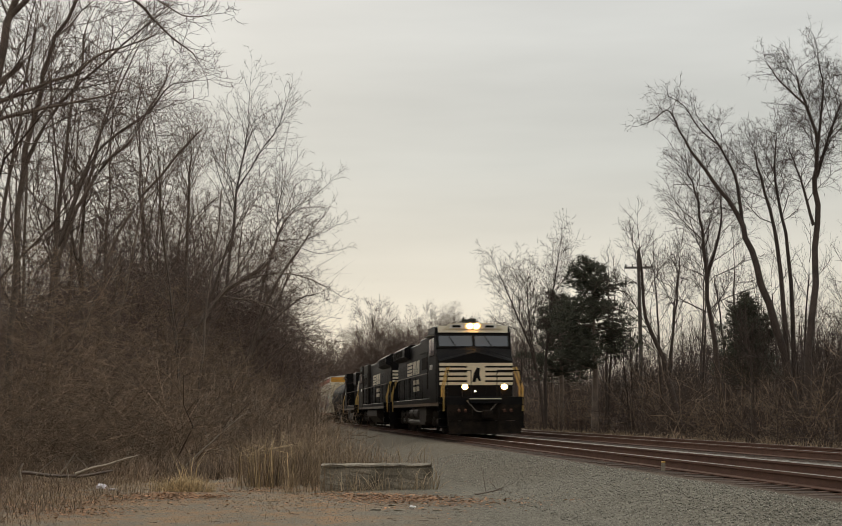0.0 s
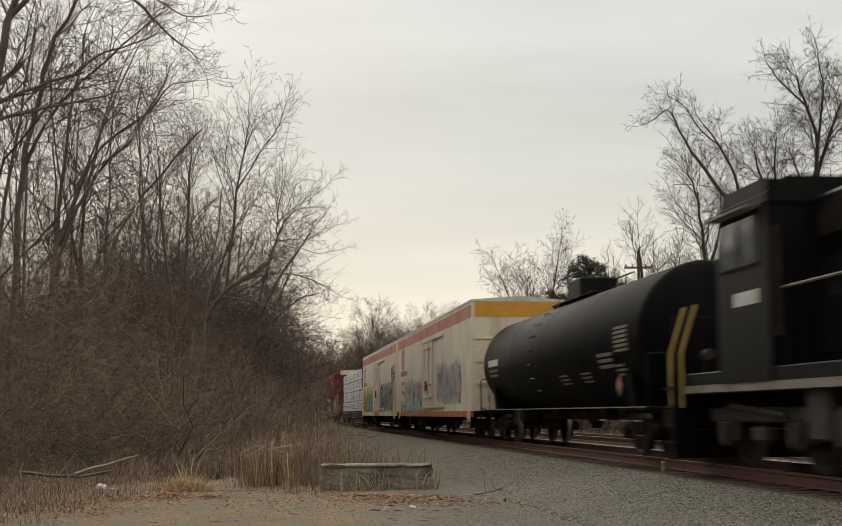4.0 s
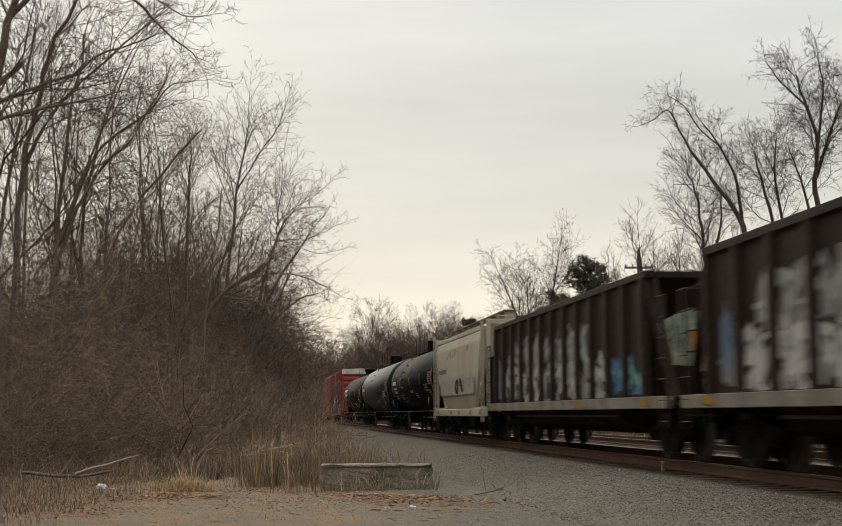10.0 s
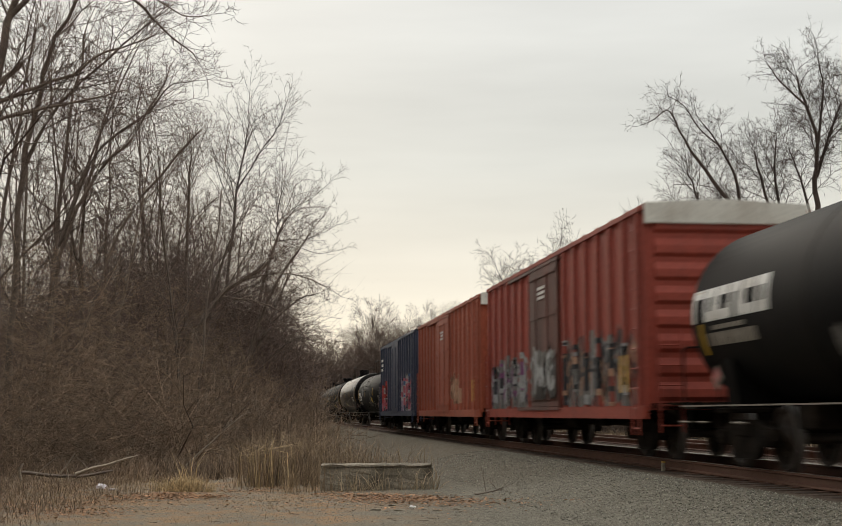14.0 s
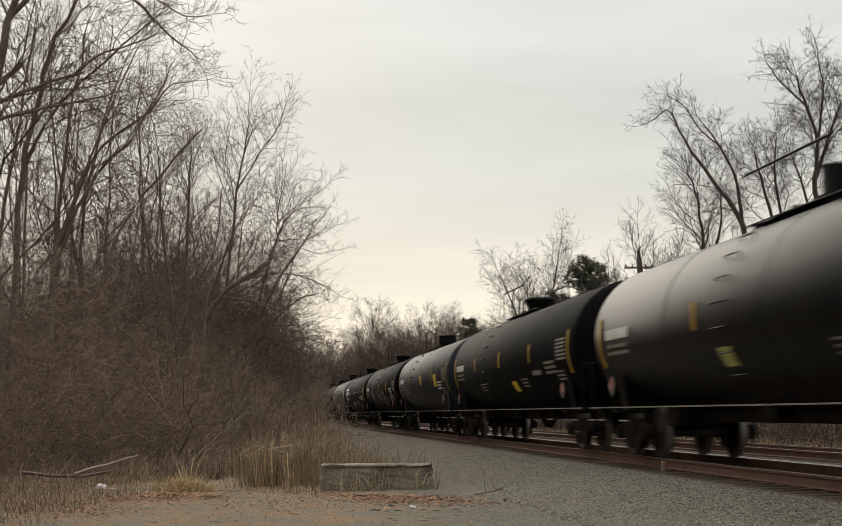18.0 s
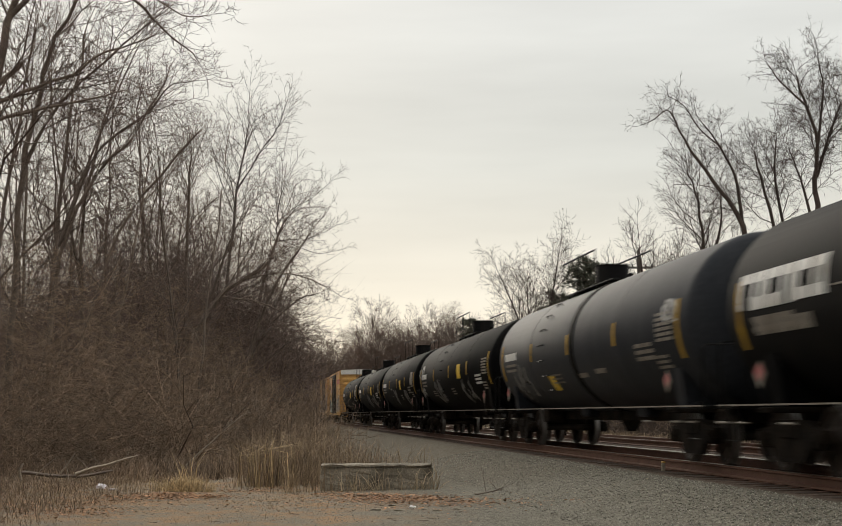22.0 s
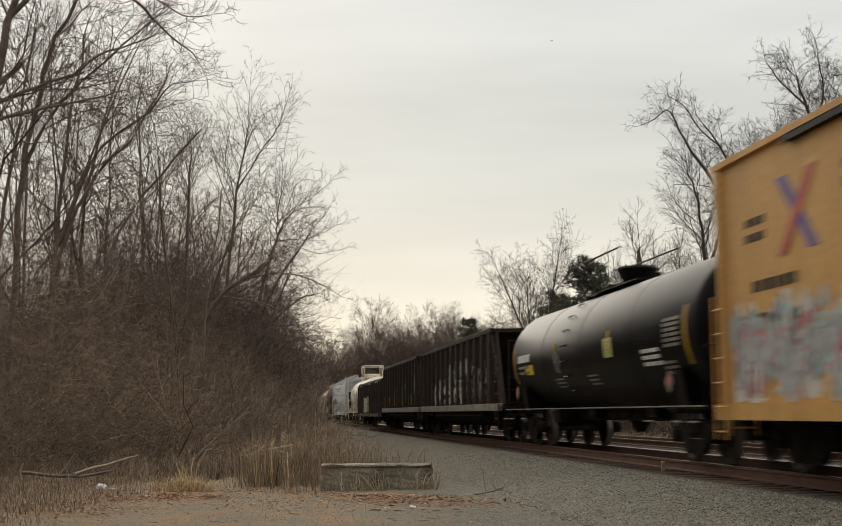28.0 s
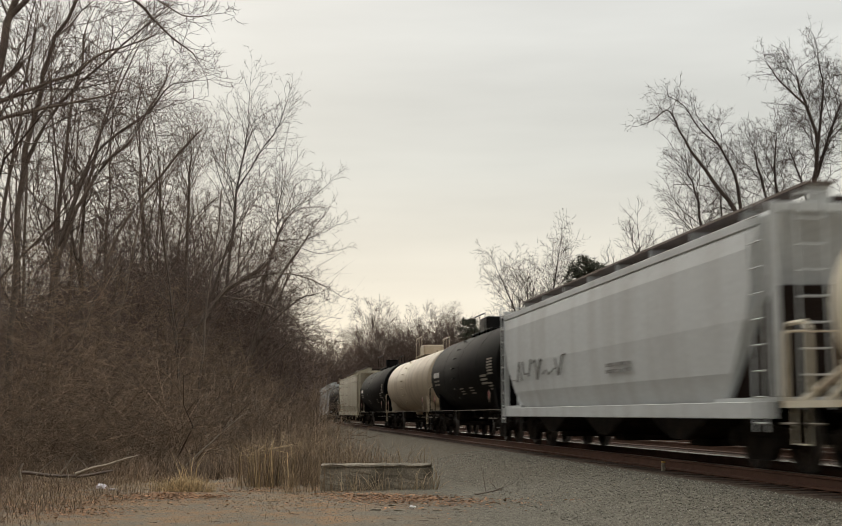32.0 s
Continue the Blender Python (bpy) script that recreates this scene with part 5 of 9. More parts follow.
def lumber_packs(car_length):
    """Wrapped stacks of boards on the flat car: things of their own, keyed with the car."""
    packs, r = [], random.Random(5)
    span = car_length - 1.3
    n = 5
    for side in (-1, 1):
        for row in range(4):
            for k in range(n):
                a = -span / 2 + span * k / n + 0.02
                b = -span / 2 + span * (k + 1) / n - 0.03 - r.uniform(0, 0.06)
                z0 = 1.02 + row * 0.755
                bm = bmesh.new()
                lo, hi = (0.12, 1.42 + r.uniform(-0.03, 0.03))
                y0, y1 = (lo, hi) if side > 0 else (-hi, -lo)
                box(bm, a, b, y0, y1, z0 + 0.05, z0 + 0.74, 0.03)
                bmesh.ops.subdivide_edges(bm, edges=[e for e in bm.edges if e.calc_length() > 0.5], cuts=5, use_grid_fill=True)
                for v in bm.verts:                    # slack, creased wrapping
                    v.co.y += r.uniform(-0.015, 0.015) * 1.0
                    v.co.z += r.uniform(-0.012, 0.012)
                p = thing("lumber_pack", "white-wrapped stack of sawn boards on a flat car", "lumber", "wrapped lumber packs on the flat car")
                part("wrapping", bm, M["wrap"], p)
                bm = bmesh.new()
                for x in (a + 0.3, (a + b) / 2, b - 0.3):
                    box(bm, x - 0.05, x + 0.05, y0 + 0.05, y1 - 0.05, z0 - 0.012, z0 + 0.048)
                part("bearers", bm, M["batten"], p)
                for x in (a + 0.7, b - 0.7):
                    ys = side * (hi + 0.016)
                    part("strap", boxed(x - 0.02, x + 0.02, min(ys, ys - side * 0.01), max(ys, ys - side * 0.01), z0 + 0.1, z0 + 0.72), M["batten"], p)
                bm = bmesh.new()
                for line in range(4):
                    zz = z0 + 0.22 + 0.115 * line + r.uniform(-0.015, 0.015)
                    for q in range(int((b - a) / 0.6)):
                        x = a + 0.12 + q * 0.6
                        if r.random() < 0.8:
                            box(bm, x, x + r.uniform(0.2, 0.42), *sorted((side * (hi + 0.018), side * (hi + 0.022))), zz, zz + r.uniform(0.025, 0.06))
                tagged(part("lettering", bm, paint("print_grey", (0.14, 0.14, 0.16)), p), kind="stuff")
                packs.append(p)
    return packs


# ---------------------------------------------------------------- locomotives
def loco_truck(car, x, axles, r=0.53):
    n = len(axles)
    reach = max(axles) + 0.75
    t = part("truck", box(boxed(-reach + 0.3, reach - 0.3, -0.6, 0.6, 0.7, 0.95, 0.03), -0.5, 0.5, -1.0, 1.0, 0.75, 1.0, 0.03), M["under"], car)
    t.location = (x, 0, 0)
    for y in (-1.05, 1.05):
        bm = bmesh.new()
        box(bm, -reach, reach, y - 0.08, y + 0.08, 0.72, 0.95, 0.03)
        for a in axles:
            box(bm, a - 0.2, a + 0.2, y - 0.13, y + 0.13, 0.34, 0.74, 0.04)
            for q in (-0.34, 0.34):
                tube(bm, [(a + q, y, 0.45), (a + q, y, 0.74)], 0.09, 8)
            tube(bm, [(a, y - 0.17 if y < 0 else y + 0.17, 0.53), (a, y, 0.53)], 0.14, 10)
        for a, b in zip(axles, axles[1:]):
            box(bm, (a + b) / 2 - 0.3, (a + b) / 2 + 0.3, y - 0.11, y + 0.11, 0.42, 0.66, 0.05)
            tube(bm, [(a + 0.25, y * 1.1, 0.98), (b - 0.25, y * 1.1, 0.82)], 0.06, 8)
        part("side_frame", bm, M["fuel"], t, "grey cast truck frame")
        part("sand_pipe", tubed([(reach - 0.1, y, 0.95), (reach - 0.05, y, 0.4), (reach - 0.25, y * 0.8, 0.18)], 0.025, 5), M["under"], t)
    for a in axles:
        wheelset(t, a, r)


def nose_stripes(car, x, w, zs, tall, s, gap=None):
    for z in zs:
        if gap:
            spans = ((-w, -gap), (gap, w))
        else:
            spans = ((-w, w),)
        for a, b in spans:
            part("stripe", boxed(*sorted((x, x + s * 0.012)), a, b, z, z + tall), M["cream_stripe"], car, "cream stripe")


def railing(car, pts, every, z0, h, mat_post="handrail", mat_rail="sill_grey"):
    """Posts along the walkway with a top rail and a middle rail."""
    (xa, y), xb = pts[0], pts[1][0]
    n = max(2, int(abs(xb - xa) / every) + 1)
    for k in range(n):
        x = xa + (xb - xa) * k / (n - 1)
        part("railing_post", tubed([(x, y, z0), (x, y, z0 + h)], 0.02, 5), M["loco_black"], car)
    part("handrail", tubed([(xa, y, z0 + h), (xb, y, z0 + h)], 0.022, 6), M[mat_rail], car)


def corner_steps(car, s, h, z_deck, wide=1.5):
    """Steps and yellow grab rails at one end."""
    for y in (-1, 1):
        bm = bmesh.new()
        for k in range(4):
            z = 0.35 + k * 0.3
            box(bm, *sorted((s * (h - 0.75), s * (h - 0.28))), y * wide - 0.16, y * wide + 0.02 if y > 0 else y * wide + 0.16, z, z + 0.04)
        box(bm, *sorted((s * (h - 0.8), s * (h - 0.76))), y * wide - 0.18, y * wide + 0.18, 0.3, z_deck)
        part("steps", bm, M["loco_black"], car)
        for x in (h - 0.82, h - 0.25):
            part("grab_rail", tubed([(s * x, y * (wide + 0.03), 0.95), (s * x, y * (wide + 0.03), z_deck + 0.35), (s * (x - 0.1), y * (wide - 0.2), z_deck + 1.15)], 0.03, 6), M["handrail"], car, "yellow grab rail")


def emblem(car, x, z, side, wide=1.0, tall=0.6):
    """A company mark as two plain slanted blocks, with four speed stripes beside them."""
    o = -1 if side < 0 else 1
    d = -o
    y0, y1 = sorted((side, side + o * 0.008))
    for k in range(2):
        a, w, g = x + d * wide * 1.38 * k, d * wide * 1.2, tall / 2
        part("emblem", prismed([(a, z - g), (a + w * 0.9, z - g), (a + w * 1.06, z + g), (a + w * 0.16, z + g)], y0, y1, "y"), M["cream_stripe"], car, "pale slanted emblem block")
        part("emblem_gap", prismed([(a + w * 0.42, z - g), (a + w * 0.54, z - g), (a + w * 0.6, z - 0.1 * g), (a + w * 0.5, z - 0.1 * g)], *sorted((side + o * 0.009, side + o * 0.012)), "y"), M["loco_black"], car)
    for k in range(4):
        zz = z - tall / 2 + tall * 0.27 * k
        q = 0.09 * k * wide
        part("stripe", prismed([(x - d * (2.35 * wide - q * 0.3), zz), (x - d * (0.42 * wide - q), zz), (x - d * (0.36 * wide - q), zz + tall * 0.19), (x - d * (2.35 * wide - q * 0.3), zz + tall * 0.19)], y0, y1, "y"), M["cream_stripe"], car, "pale speed stripe")


def locomotive(length, label, kind, cab_end, lights=False, seed=1):
    """A black hood diesel. cab_end: 1 cab leads, -1 cab trails. kind: 'big' six axles, 'small' four axles."""
    car = thing("locomotive", label, "locomotive", "locomotives of the train")
    h, e, blk = length / 2, cab_end, M["loco_black"]
    deck = 1.5
    body = blk if cab_end > 0 or kind != "big" else M["loco_dust"]
    big = kind == "big"

    def B(x0, x1, y0, y1, z0, z1, bevel=0.0):
        return boxed(*sorted((x0 * e, x1 * e)), y0, y1, z0, z1, bevel)

    def P(outline, a0, a1, axis="y"):
        return prismed([(q[0] * e, q[1]) for q in outline], a0, a1, axis)
    # frame
    part("frame", B(-h, h, -1.5, 1.5, deck - 0.34, deck, 0.02), blk, car)
    for y in (-1.5, 1.5):
        o = 1 if y > 0 else -1
        part("sill_stripe", boxed(-h + 0.9, h - 0.9, *sorted((y, y + o * 0.008)), deck - 0.32, deck - 0.2), paint("sill_dust", (0.2, 0.135, 0.085), (0.11, 0.08, 0.055)) if e > 0 else M["sill_grey"], car, "dusty tan sill stripe" if e > 0 else "grey reflective sill stripe")
    # pilots
    for s in (-1, 1):
        x = s * h
        bm = bmesh.new()
        prism(bm, [(x, deck - 0.3), (x + s * 0.04, deck - 0.3), (x + s * 0.04, 0.6), (x, 0.6)], -1.45, 1.45, "y")
        part("end_plate", bm, M["under"], car)
        bm = bmesh.new()
        prism(bm, [(x + s * 0.05, -1.4), (x + s * 0.3, -0.5), (x + s * 0.34, 0.0), (x + s * 0.3, 0.5), (x + s * 0.05, 1.4), (x, 1.4), (x, -1.4)], 0.1, 0.58, "z")
        part("pilot", bm, M["under"], car, "steel snow-plough pilot")
        part("anticlimber", boxed(*sorted((x, x + s * 0.22)), -0.62, 0.62, deck - 0.26, deck - 0.06, 0.02), blk, car)
        part("anticlimber_edge", boxed(*sorted((x + s * 0.222, x + s * 0.23)), -0.6, 0.6, deck - 0.1, deck - 0.06), M["cream_stripe"], car)
        for y in (-1.0, -0.75, 0.75, 1.0):
            part("hose_socket", tubed([(x + s * 0.04, y, 1.0), (x + s * 0.14, y, 0.95)], 0.05, 8), M["rail"], car)
        bm = boxed(*sorted((x, x + s * 0.5)), -0.12, 0.12, 0.72, 0.95, 0.03)
        box(bm, *sorted((x + s * 0.4, x + s * 0.75)), -0.2, 0.2, 0.65, 1.0, 0.06)
        part("coupler", bm, M["under"], car)
        for y in (-0.5, 0.5):
            part("air_hose", tubed([(x + s * 0.06, y, 1.1), (x + s * 0.25, y * 1.05, 0.8), (x + s * 0.35, y * 0.8, 0.5)], 0.03, 6), M["under"], car)
        corner_steps(car, s, h, deck)
        part("cable", tubed([(x + s * 0.08, -0.7, 1.35), (x + s * 0.2, -0.35, 0.95), (x + s * 0.22, 0.1, 0.9), (x + s * 0.08, 0.5, 1.3)], 0.02, 6), M["sill_grey"], car)
    # end railings across the pilots
    for s in (-1, 1):
        x = s * (h - 0.06)
        for y in (-1.42, -0.5, 0.5, 1.42):
            part("railing_post", tubed([(x, y, deck), (x, y, deck + 1.0)], 0.02, 5), blk, car)
        for a, b in ((-1.42, -0.5), (0.5, 1.42)):
            part("handrail", tubed([(x, a, deck + 1.0), (x, b, deck + 1.0)], 0.022, 6), blk, car)
    # fuel tank, reservoirs
    fl = 3.0 if big else 2.0
    if big and e < 0:
        part("fuel_tank", prismed([(-1.0, 0.32), (1.0, 0.32), (1.42, 0.72), (1.42, 1.1), (-1.42, 1.1), (-1.42, 0.72)], -3.5, 3.3), M["fuel"], car, "long grey fuel tank with sloping sides")
    else:
        part("fuel_tank", B(-fl - 0.4, fl - 0.2, -1.38, 1.38, 0.35, 0.62 if big else 0.95, 0.1), M["fuel"], car, "grey fuel tank")
    if big and e > 0:
        part("tank_end", prismed([(1.2, 0.4), (3.0, 0.4), (3.6, 0.8), (3.6, 1.14), (1.2, 1.14)], -1.4, 1.4, "y"), M["fuel"], car)
    for y in (-1.2, 1.2):
        for k in range((2 if e > 0 else 0) if big else 1):
            x0 = -2.3 + 1.7 * k if big else -0.8
            zz = 0.88 if big else 1.1
            a = e * x0
            part("air_tank", tubed([(a, y, zz), (a + e * 0.08, y, zz), (a + e * (1.5 if big else 1.9), y, zz), (a + e * (1.6 if big else 2.0), y, zz)], [0.15, 0.27, 0.27, 0.15], 14), M["fuel"], car, "grey air tank")
        part("tool_box", B(fl - 0.15, fl + 0.5, y - 0.2, y + 0.2, 0.5, 1.22, 0.03), M["fuel"], car)
    ax = (-1.85, 0.0, 1.85) if big else (-1.37, 1.37)
    for s in (-1, 1):
        loco_truck(car, s * (h - (3.9 if big else 3.1)), ax)
    # walkway railings
    for y in (-1.47, 1.47):
        railing(car, [((-h + 1.1) * e, y), ((h - (4.9 if big else 5.0)) * e, y)], 2.2, deck, 1.05)
    # long hood
    hood_w, hood_top = (1.25, 4.08) if big else (0.9, 3.85)
    back, front = -h + (0.65 if big and e < 0 else 1.15), h - (4.75 if big else 4.6)
    part("hood", B(back, front, -hood_w, hood_w, deck, hood_top, 0.07), blk, car)
    n = int((front - back) / 0.95)
    for k in range(n):
        x = (back + 0.15 + (front - back - 0.3) * k / n) * e
        w = (front - back - 0.3) / n * 0.9
        for y in (-hood_w, hood_w):
            o = 1 if y > 0 else -1
            d = part("hood_door", boxed(*sorted((x, x + e * w)), *sorted((y, y + o * 0.03)), deck + 0.15, deck + 1.75, 0.008), blk, car)
            if k % 2:
                part("door_latch", boxed(x + e * w * 0.4 - 0.03, x + e * w * 0.4 + 0.03, *sorted((y + o * 0.03, y + o * 0.05)), deck + 0.9, deck + 1.05), M["fuel"], d)
    if big:
        # flared radiator cabinet over the rear
        part("radiator_cabinet", prismed([(-1.25, hood_top - 0.6), (-1.54, hood_top - 0.46), (-1.54, hood_top - 0.08), (-1.25, hood_top + 0.1), (1.25, hood_top + 0.1), (1.54, hood_top - 0.08), (1.54, hood_top - 0.46), (1.25, hood_top - 0.6)], *sorted((e * (back + 0.1), e * (back + 5.4)))), blk, car, "flared radiator cabinet")
        for y in (-1.54, 1.54):
            o = 1 if y > 0 else -1
            bm = bmesh.new()
            for k in range(8):
                z = hood_top - 0.43 + 0.04 * k
                box(bm, *sorted((e * (back + 0.4), e * (back + 4.3))), *sorted((y, y + o * 0.02)), z, z + 0.02)
            part("grille", bm, M["under"], car)
        # wide equipment cabinet next to the cab
        part("equipment_cabinet", B(front - 3.4, front - 0.004, -1.46, 1.46, deck + 0.002, hood_top + 0.03, 0.07), body, car)
        for y in (-1.46, 1.46):
            o = 1 if y > 0 else -1
            part("cabinet_grille", B(front - 2.6, front - 0.9, *sorted((y, y + o * 0.02)), deck + 1.25, deck + 1.75), M["under"], car)
            part("cabinet_door", B(front - 2.5, front - 0.9, *sorted((y, y + o * 0.02)), deck + 0.3, deck + 1.1, 0.006), blk, car)
            part("cabinet_rail", B(front - 3.3, front - 0.1, *sorted((y, y + o * 0.03)), deck + 1.95, deck + 2.0), blk, car)
        part("exhaust_stack", B(front - 5.2, front - 4.0, -0.35, 0.35, hood_top, hood_top + 0.3, 0.03), blk, car)
    else:
        part("dynamic_brake_box", B(back + 5.2, back + 8.0, -1.1, 1.1, hood_top - 0.75, hood_top + 0.25, 0.08), blk, car)
        for x in (back + 0.9, back + 2.2, back + 6.6):
            part("fan", tubed([(x * e, 0, hood_top - 0.02), (x * e, 0, hood_top + (0.16 if x < back + 5 else 0.4))], 0.55, 16), blk, car)
        for y in (-hood_w, hood_w):
            o = 1 if y > 0 else -1
            part("radiator_grille", B(back + 0.3, back + 3.2, *sorted((y, y + o * 0.03)), hood_top - 1.05, hood_top - 0.2), M["under"], car)
            part("filter_grille", B(front - 1.6, front - 0.3, *sorted((y, y + o * 0.03)), hood_top - 0.9, hood_top - 0.2), M["under"], car)
        part("exhaust_stack", B(back + 4.2, back + 4.7, -0.25, 0.25, hood_top, hood_top + 0.25, 0.03), blk, car)
    # cab
    cw, roof = 1.53, ((4.4 if e > 0 else 4.14) if big else 4.15)
    cab0, cab1 = front, h - (2.4 if big else 2.6)
    part("cab", P([(cab0, deck - 0.2), (cab1, deck - 0.2), (cab1, roof - 0.9), (cab1 - 0.25, roof - 0.1), (cab1 - 0.4, roof - 0.04), (cab0, roof - 0.04)], -cw, cw), body, car)
    part("cab_roof", prismed([(-cw - 0.02, roof - 0.26), (-cw + 0.35, roof), (cw - 0.35, roof), (cw + 0.02, roof - 0.26), (cw + 0.02, roof - 0.38), (-cw - 0.02, roof - 0.38)], *sorted((e * (cab0 - 0.05), e * (cab1 - 0.22)))), blk, car)
    for y in (-cw, cw):
        o = 1 if y > 0 else -1
        for a, b in ((cab0 + 0.35, cab0 + 1.0), (cab0 + 1.12, cab0 + 1.8)):
            w = part("side_window", B(a, b, *sorted((y, y + o * 0.012)), roof - 1.18, roof - 0.5), M["window"], car, "dark cab window")
            part("window_frame", B(a - 0.05, b + 0.05, *sorted((y, y + o * 0.008)), roof - 1.23, roof - 0.45), M["under"], w)
        part("sun_visor", B(cab0 + 0.25, cab0 + 1.9, *sorted((y + o * 0.01, y + o * 0.22)), roof - 0.42, roof - 0.39), M["sill_grey"], car)
        bars(car, *sorted((e * (cab0 + 0.4), e * (cab0 + 1.3))), roof - 1.55, 1, M["white"], y, 0.2, 0.1, seed)
        part("step_light", B(cab0 - 0.4, cab0 - 0.2, *sorted((y * 0.99, y * 0.99 + o * 0.02)), deck + 0.4, deck + 1.9), M["under"], car)
    # windscreen halves
    for a, b in ((-1.4, -0.06), (0.06, 1.4)):
        bm = bmesh.new()
        prism(bm, [((cab1 + 0.004) * e, roof - 0.86), ((cab1 + 0.016) * e, roof - 0.86), ((cab1 - 0.185) * e, roof - 0.33), ((cab1 - 0.197) * e, roof - 0.33)], a, b, "y")
        part("windscreen", bm, M["window"], car, "dark windscreen")
        part("wiper", tubed([((cab1 + 0.03) * e, a * 0.5 + b * 0.5, roof - 0.86), ((cab1 - 0.08) * e, a * 0.7 + b * 0.3, roof - 0.45)], 0.012, 4), M["under"], car)
    part("brow", prismed([((cab1 - 0.2) * e, roof - 0.3), ((cab1 - 0.12) * e, roof - 0.3), ((cab1 - 0.2) * e, roof - 0.02), ((cab1 - 0.36) * e, roof - 0.02)], -1.42, 1.42, "y"), M["cream_stripe"], car, "cream band over the windscreen")
    # nose
    n1 = h - ((1.88 if e > 0 else 1.15) if big else 1.3)
    if big:
        bm = bmesh.new()
        rings = []
        for x, w0, low, top in ((n1, 1.46, deck + 1.42, deck + 1.78), (n1 - 0.12, 1.5, deck + 1.5, deck + 1.86), (cab1, 1.52, roof - 0.98, roof - 0.86)):
            rings.append([bm.verts.new((x * e, y, z)) for y, z in ((-w0, deck - 0.1), (w0, deck - 0.1), (w0, low), (0.0, top), (-w0, low))])
        for q, w in zip(rings, rings[1:]):
            for k in range(5):
                bm.faces.new((q[k], q[(k + 1) % 5], w[(k + 1) % 5], w[k]))
        bm.faces.new(rings[0])
        bm.faces.new(rings[-1][::-1])
        bmesh.ops.recalc_face_normals(bm, faces=bm.faces)
        part("nose", bm, body, car, "wide nose with a peaked top")
        part("nose_door", boxed(*sorted(((n1 - 0.01) * e, (n1 + 0.01) * e)), 0.4, 0.95, deck + 0.05, deck + 1.3), body, car)
    else:
        part("nose", P([(cab1, deck), (n1, deck), (n1, deck + 1.2), (n1 - 0.1, deck + 1.3), (cab1, deck + 1.35)], -0.9, 0.9), blk, car)
    face = n1 * e
    w = 1.47 if big else 0.88
    nose_stripes(car, face, w, [deck + 0.48 + 0.19 * k for k in range(5)], 0.115, e, 0.33)
    part("emblem_field", boxed(*sorted((face, face + e * 0.014)), -0.36, 0.36, deck + 0.48, deck + 1.355), M["cream_stripe"], car, "cream field on the nose")
    part("emblem", prismed([(-0.16, deck + 0.6), (-0.02, deck + 0.6), (0.02, deck + 0.78), (0.12, deck + 0.62), (0.2, deck + 0.66), (0.12, deck + 0.9), (0.16, deck + 1.14), (0.04, deck + 1.18), (-0.1, deck + 0.95)], *sorted((face + e * 0.016, face + e * 0.024))), blk, car, "black emblem shape")
    hood_end = back * e
    nose_stripes(car, hood_end, hood_w * 0.95, [deck + 1.12 + 0.18 * k for k in range(4)], 0.11, -e)
    for y in (-0.6, 0.25):
        part("number_plate", boxed(*sorted((hood_end, hood_end - e * 0.014)), y, y + 0.4, deck + 2.15, deck + 2.33), M["white"], car, "white number board on the hood end")
    # number boards and lamps
    zt = roof - 0.15
    part("headlight_box", prismed([(-1.2, zt - 0.02), (1.2, zt - 0.02), (0.98, zt + 0.2), (0.4, zt + 0.24), (-0.4, zt + 0.24), (-0.98, zt + 0.2)], *sorted((e * (cab1 - 0.5), e * (cab1 - 0.12)))), M["cream_stripe"], car, "cream housing of the headlights")
    for a in (-0.95, 0.4):
        nb = part("number_board", boxed(*sorted((e * (cab1 - 0.12), e * (cab1 - 0.1))), a, a + 0.55, zt + 0.02, zt + 0.17), M["white"], car, "white number board")
        part("lettering", boxed(*sorted((e * (cab1 - 0.1), e * (cab1 - 0.094))), a + 0.1, a + 0.45, zt + 0.05, zt + 0.14), blk, nb)
    part("horn", tubed([((cab0 + 0.6) * e, 0.2, roof), ((cab0 + 0.6) * e, 0.2, roof + 0.2), ((cab0 + 1.0) * e, 0.2, roof + 0.24)], [0.04, 0.04, 0.09], 8), M["fuel"], car)
    part("antenna_dome", tubed([((cab0 + 1.5) * e, -0.5, roof), ((cab0 + 1.5) * e, -0.5, roof + 0.12)], [0.16, 0.1], 10), M["fuel"], car)
    on = M["lamp"] if lights else M["fuel"]
    for y in (-0.14, 0.14):
        part("headlight", tubed([((cab1 - 0.12) * e, y, zt + 0.1), ((cab1 - 0.06) * e, y, zt + 0.1)], 0.1, 14), on, car, "lit headlight" if lights else "unlit headlight")
    for y in (-0.76, 0.76):
        part("ditch_light", tubed([((h - 0.05) * e, y, 1.87), ((h + 0.1) * e, y, 1.87)], 0.1, 14), on, car, "lit ditch light" if lights else "unlit ditch light")
        part("ditch_light_bracket", boxed(*sorted((e * (h - 0.1), e * h)), y - 0.1, y + 0.1, deck, 1.78), blk, car)
    if lights:
        part("class_light", tubed([(face, -0.05, deck + 0.24), (face + e * 0.03, -0.05, deck + 0.24)], 0.04, 10), M["lamp_small"], car, "small lit lamp")
    for y in (-hood_w - 0.035, hood_w + 0.035):
        mark = (-2.2 if e > 0 else 1.5) if big else e * ((back + front) / 2 + 0.2)
        emblem(car, mark, hood_top - (1.1 if big else 0.85), y, 1.0 if big else 0.5, 0.62 if big else 0.75)
        bars(car, mark + 0.1, mark + (2.4 if big else 1.2), deck + (0.92 if big else 0.8), 2, M["cream_stripe"], y, 0.22, 0.09, seed + 2)
    return car


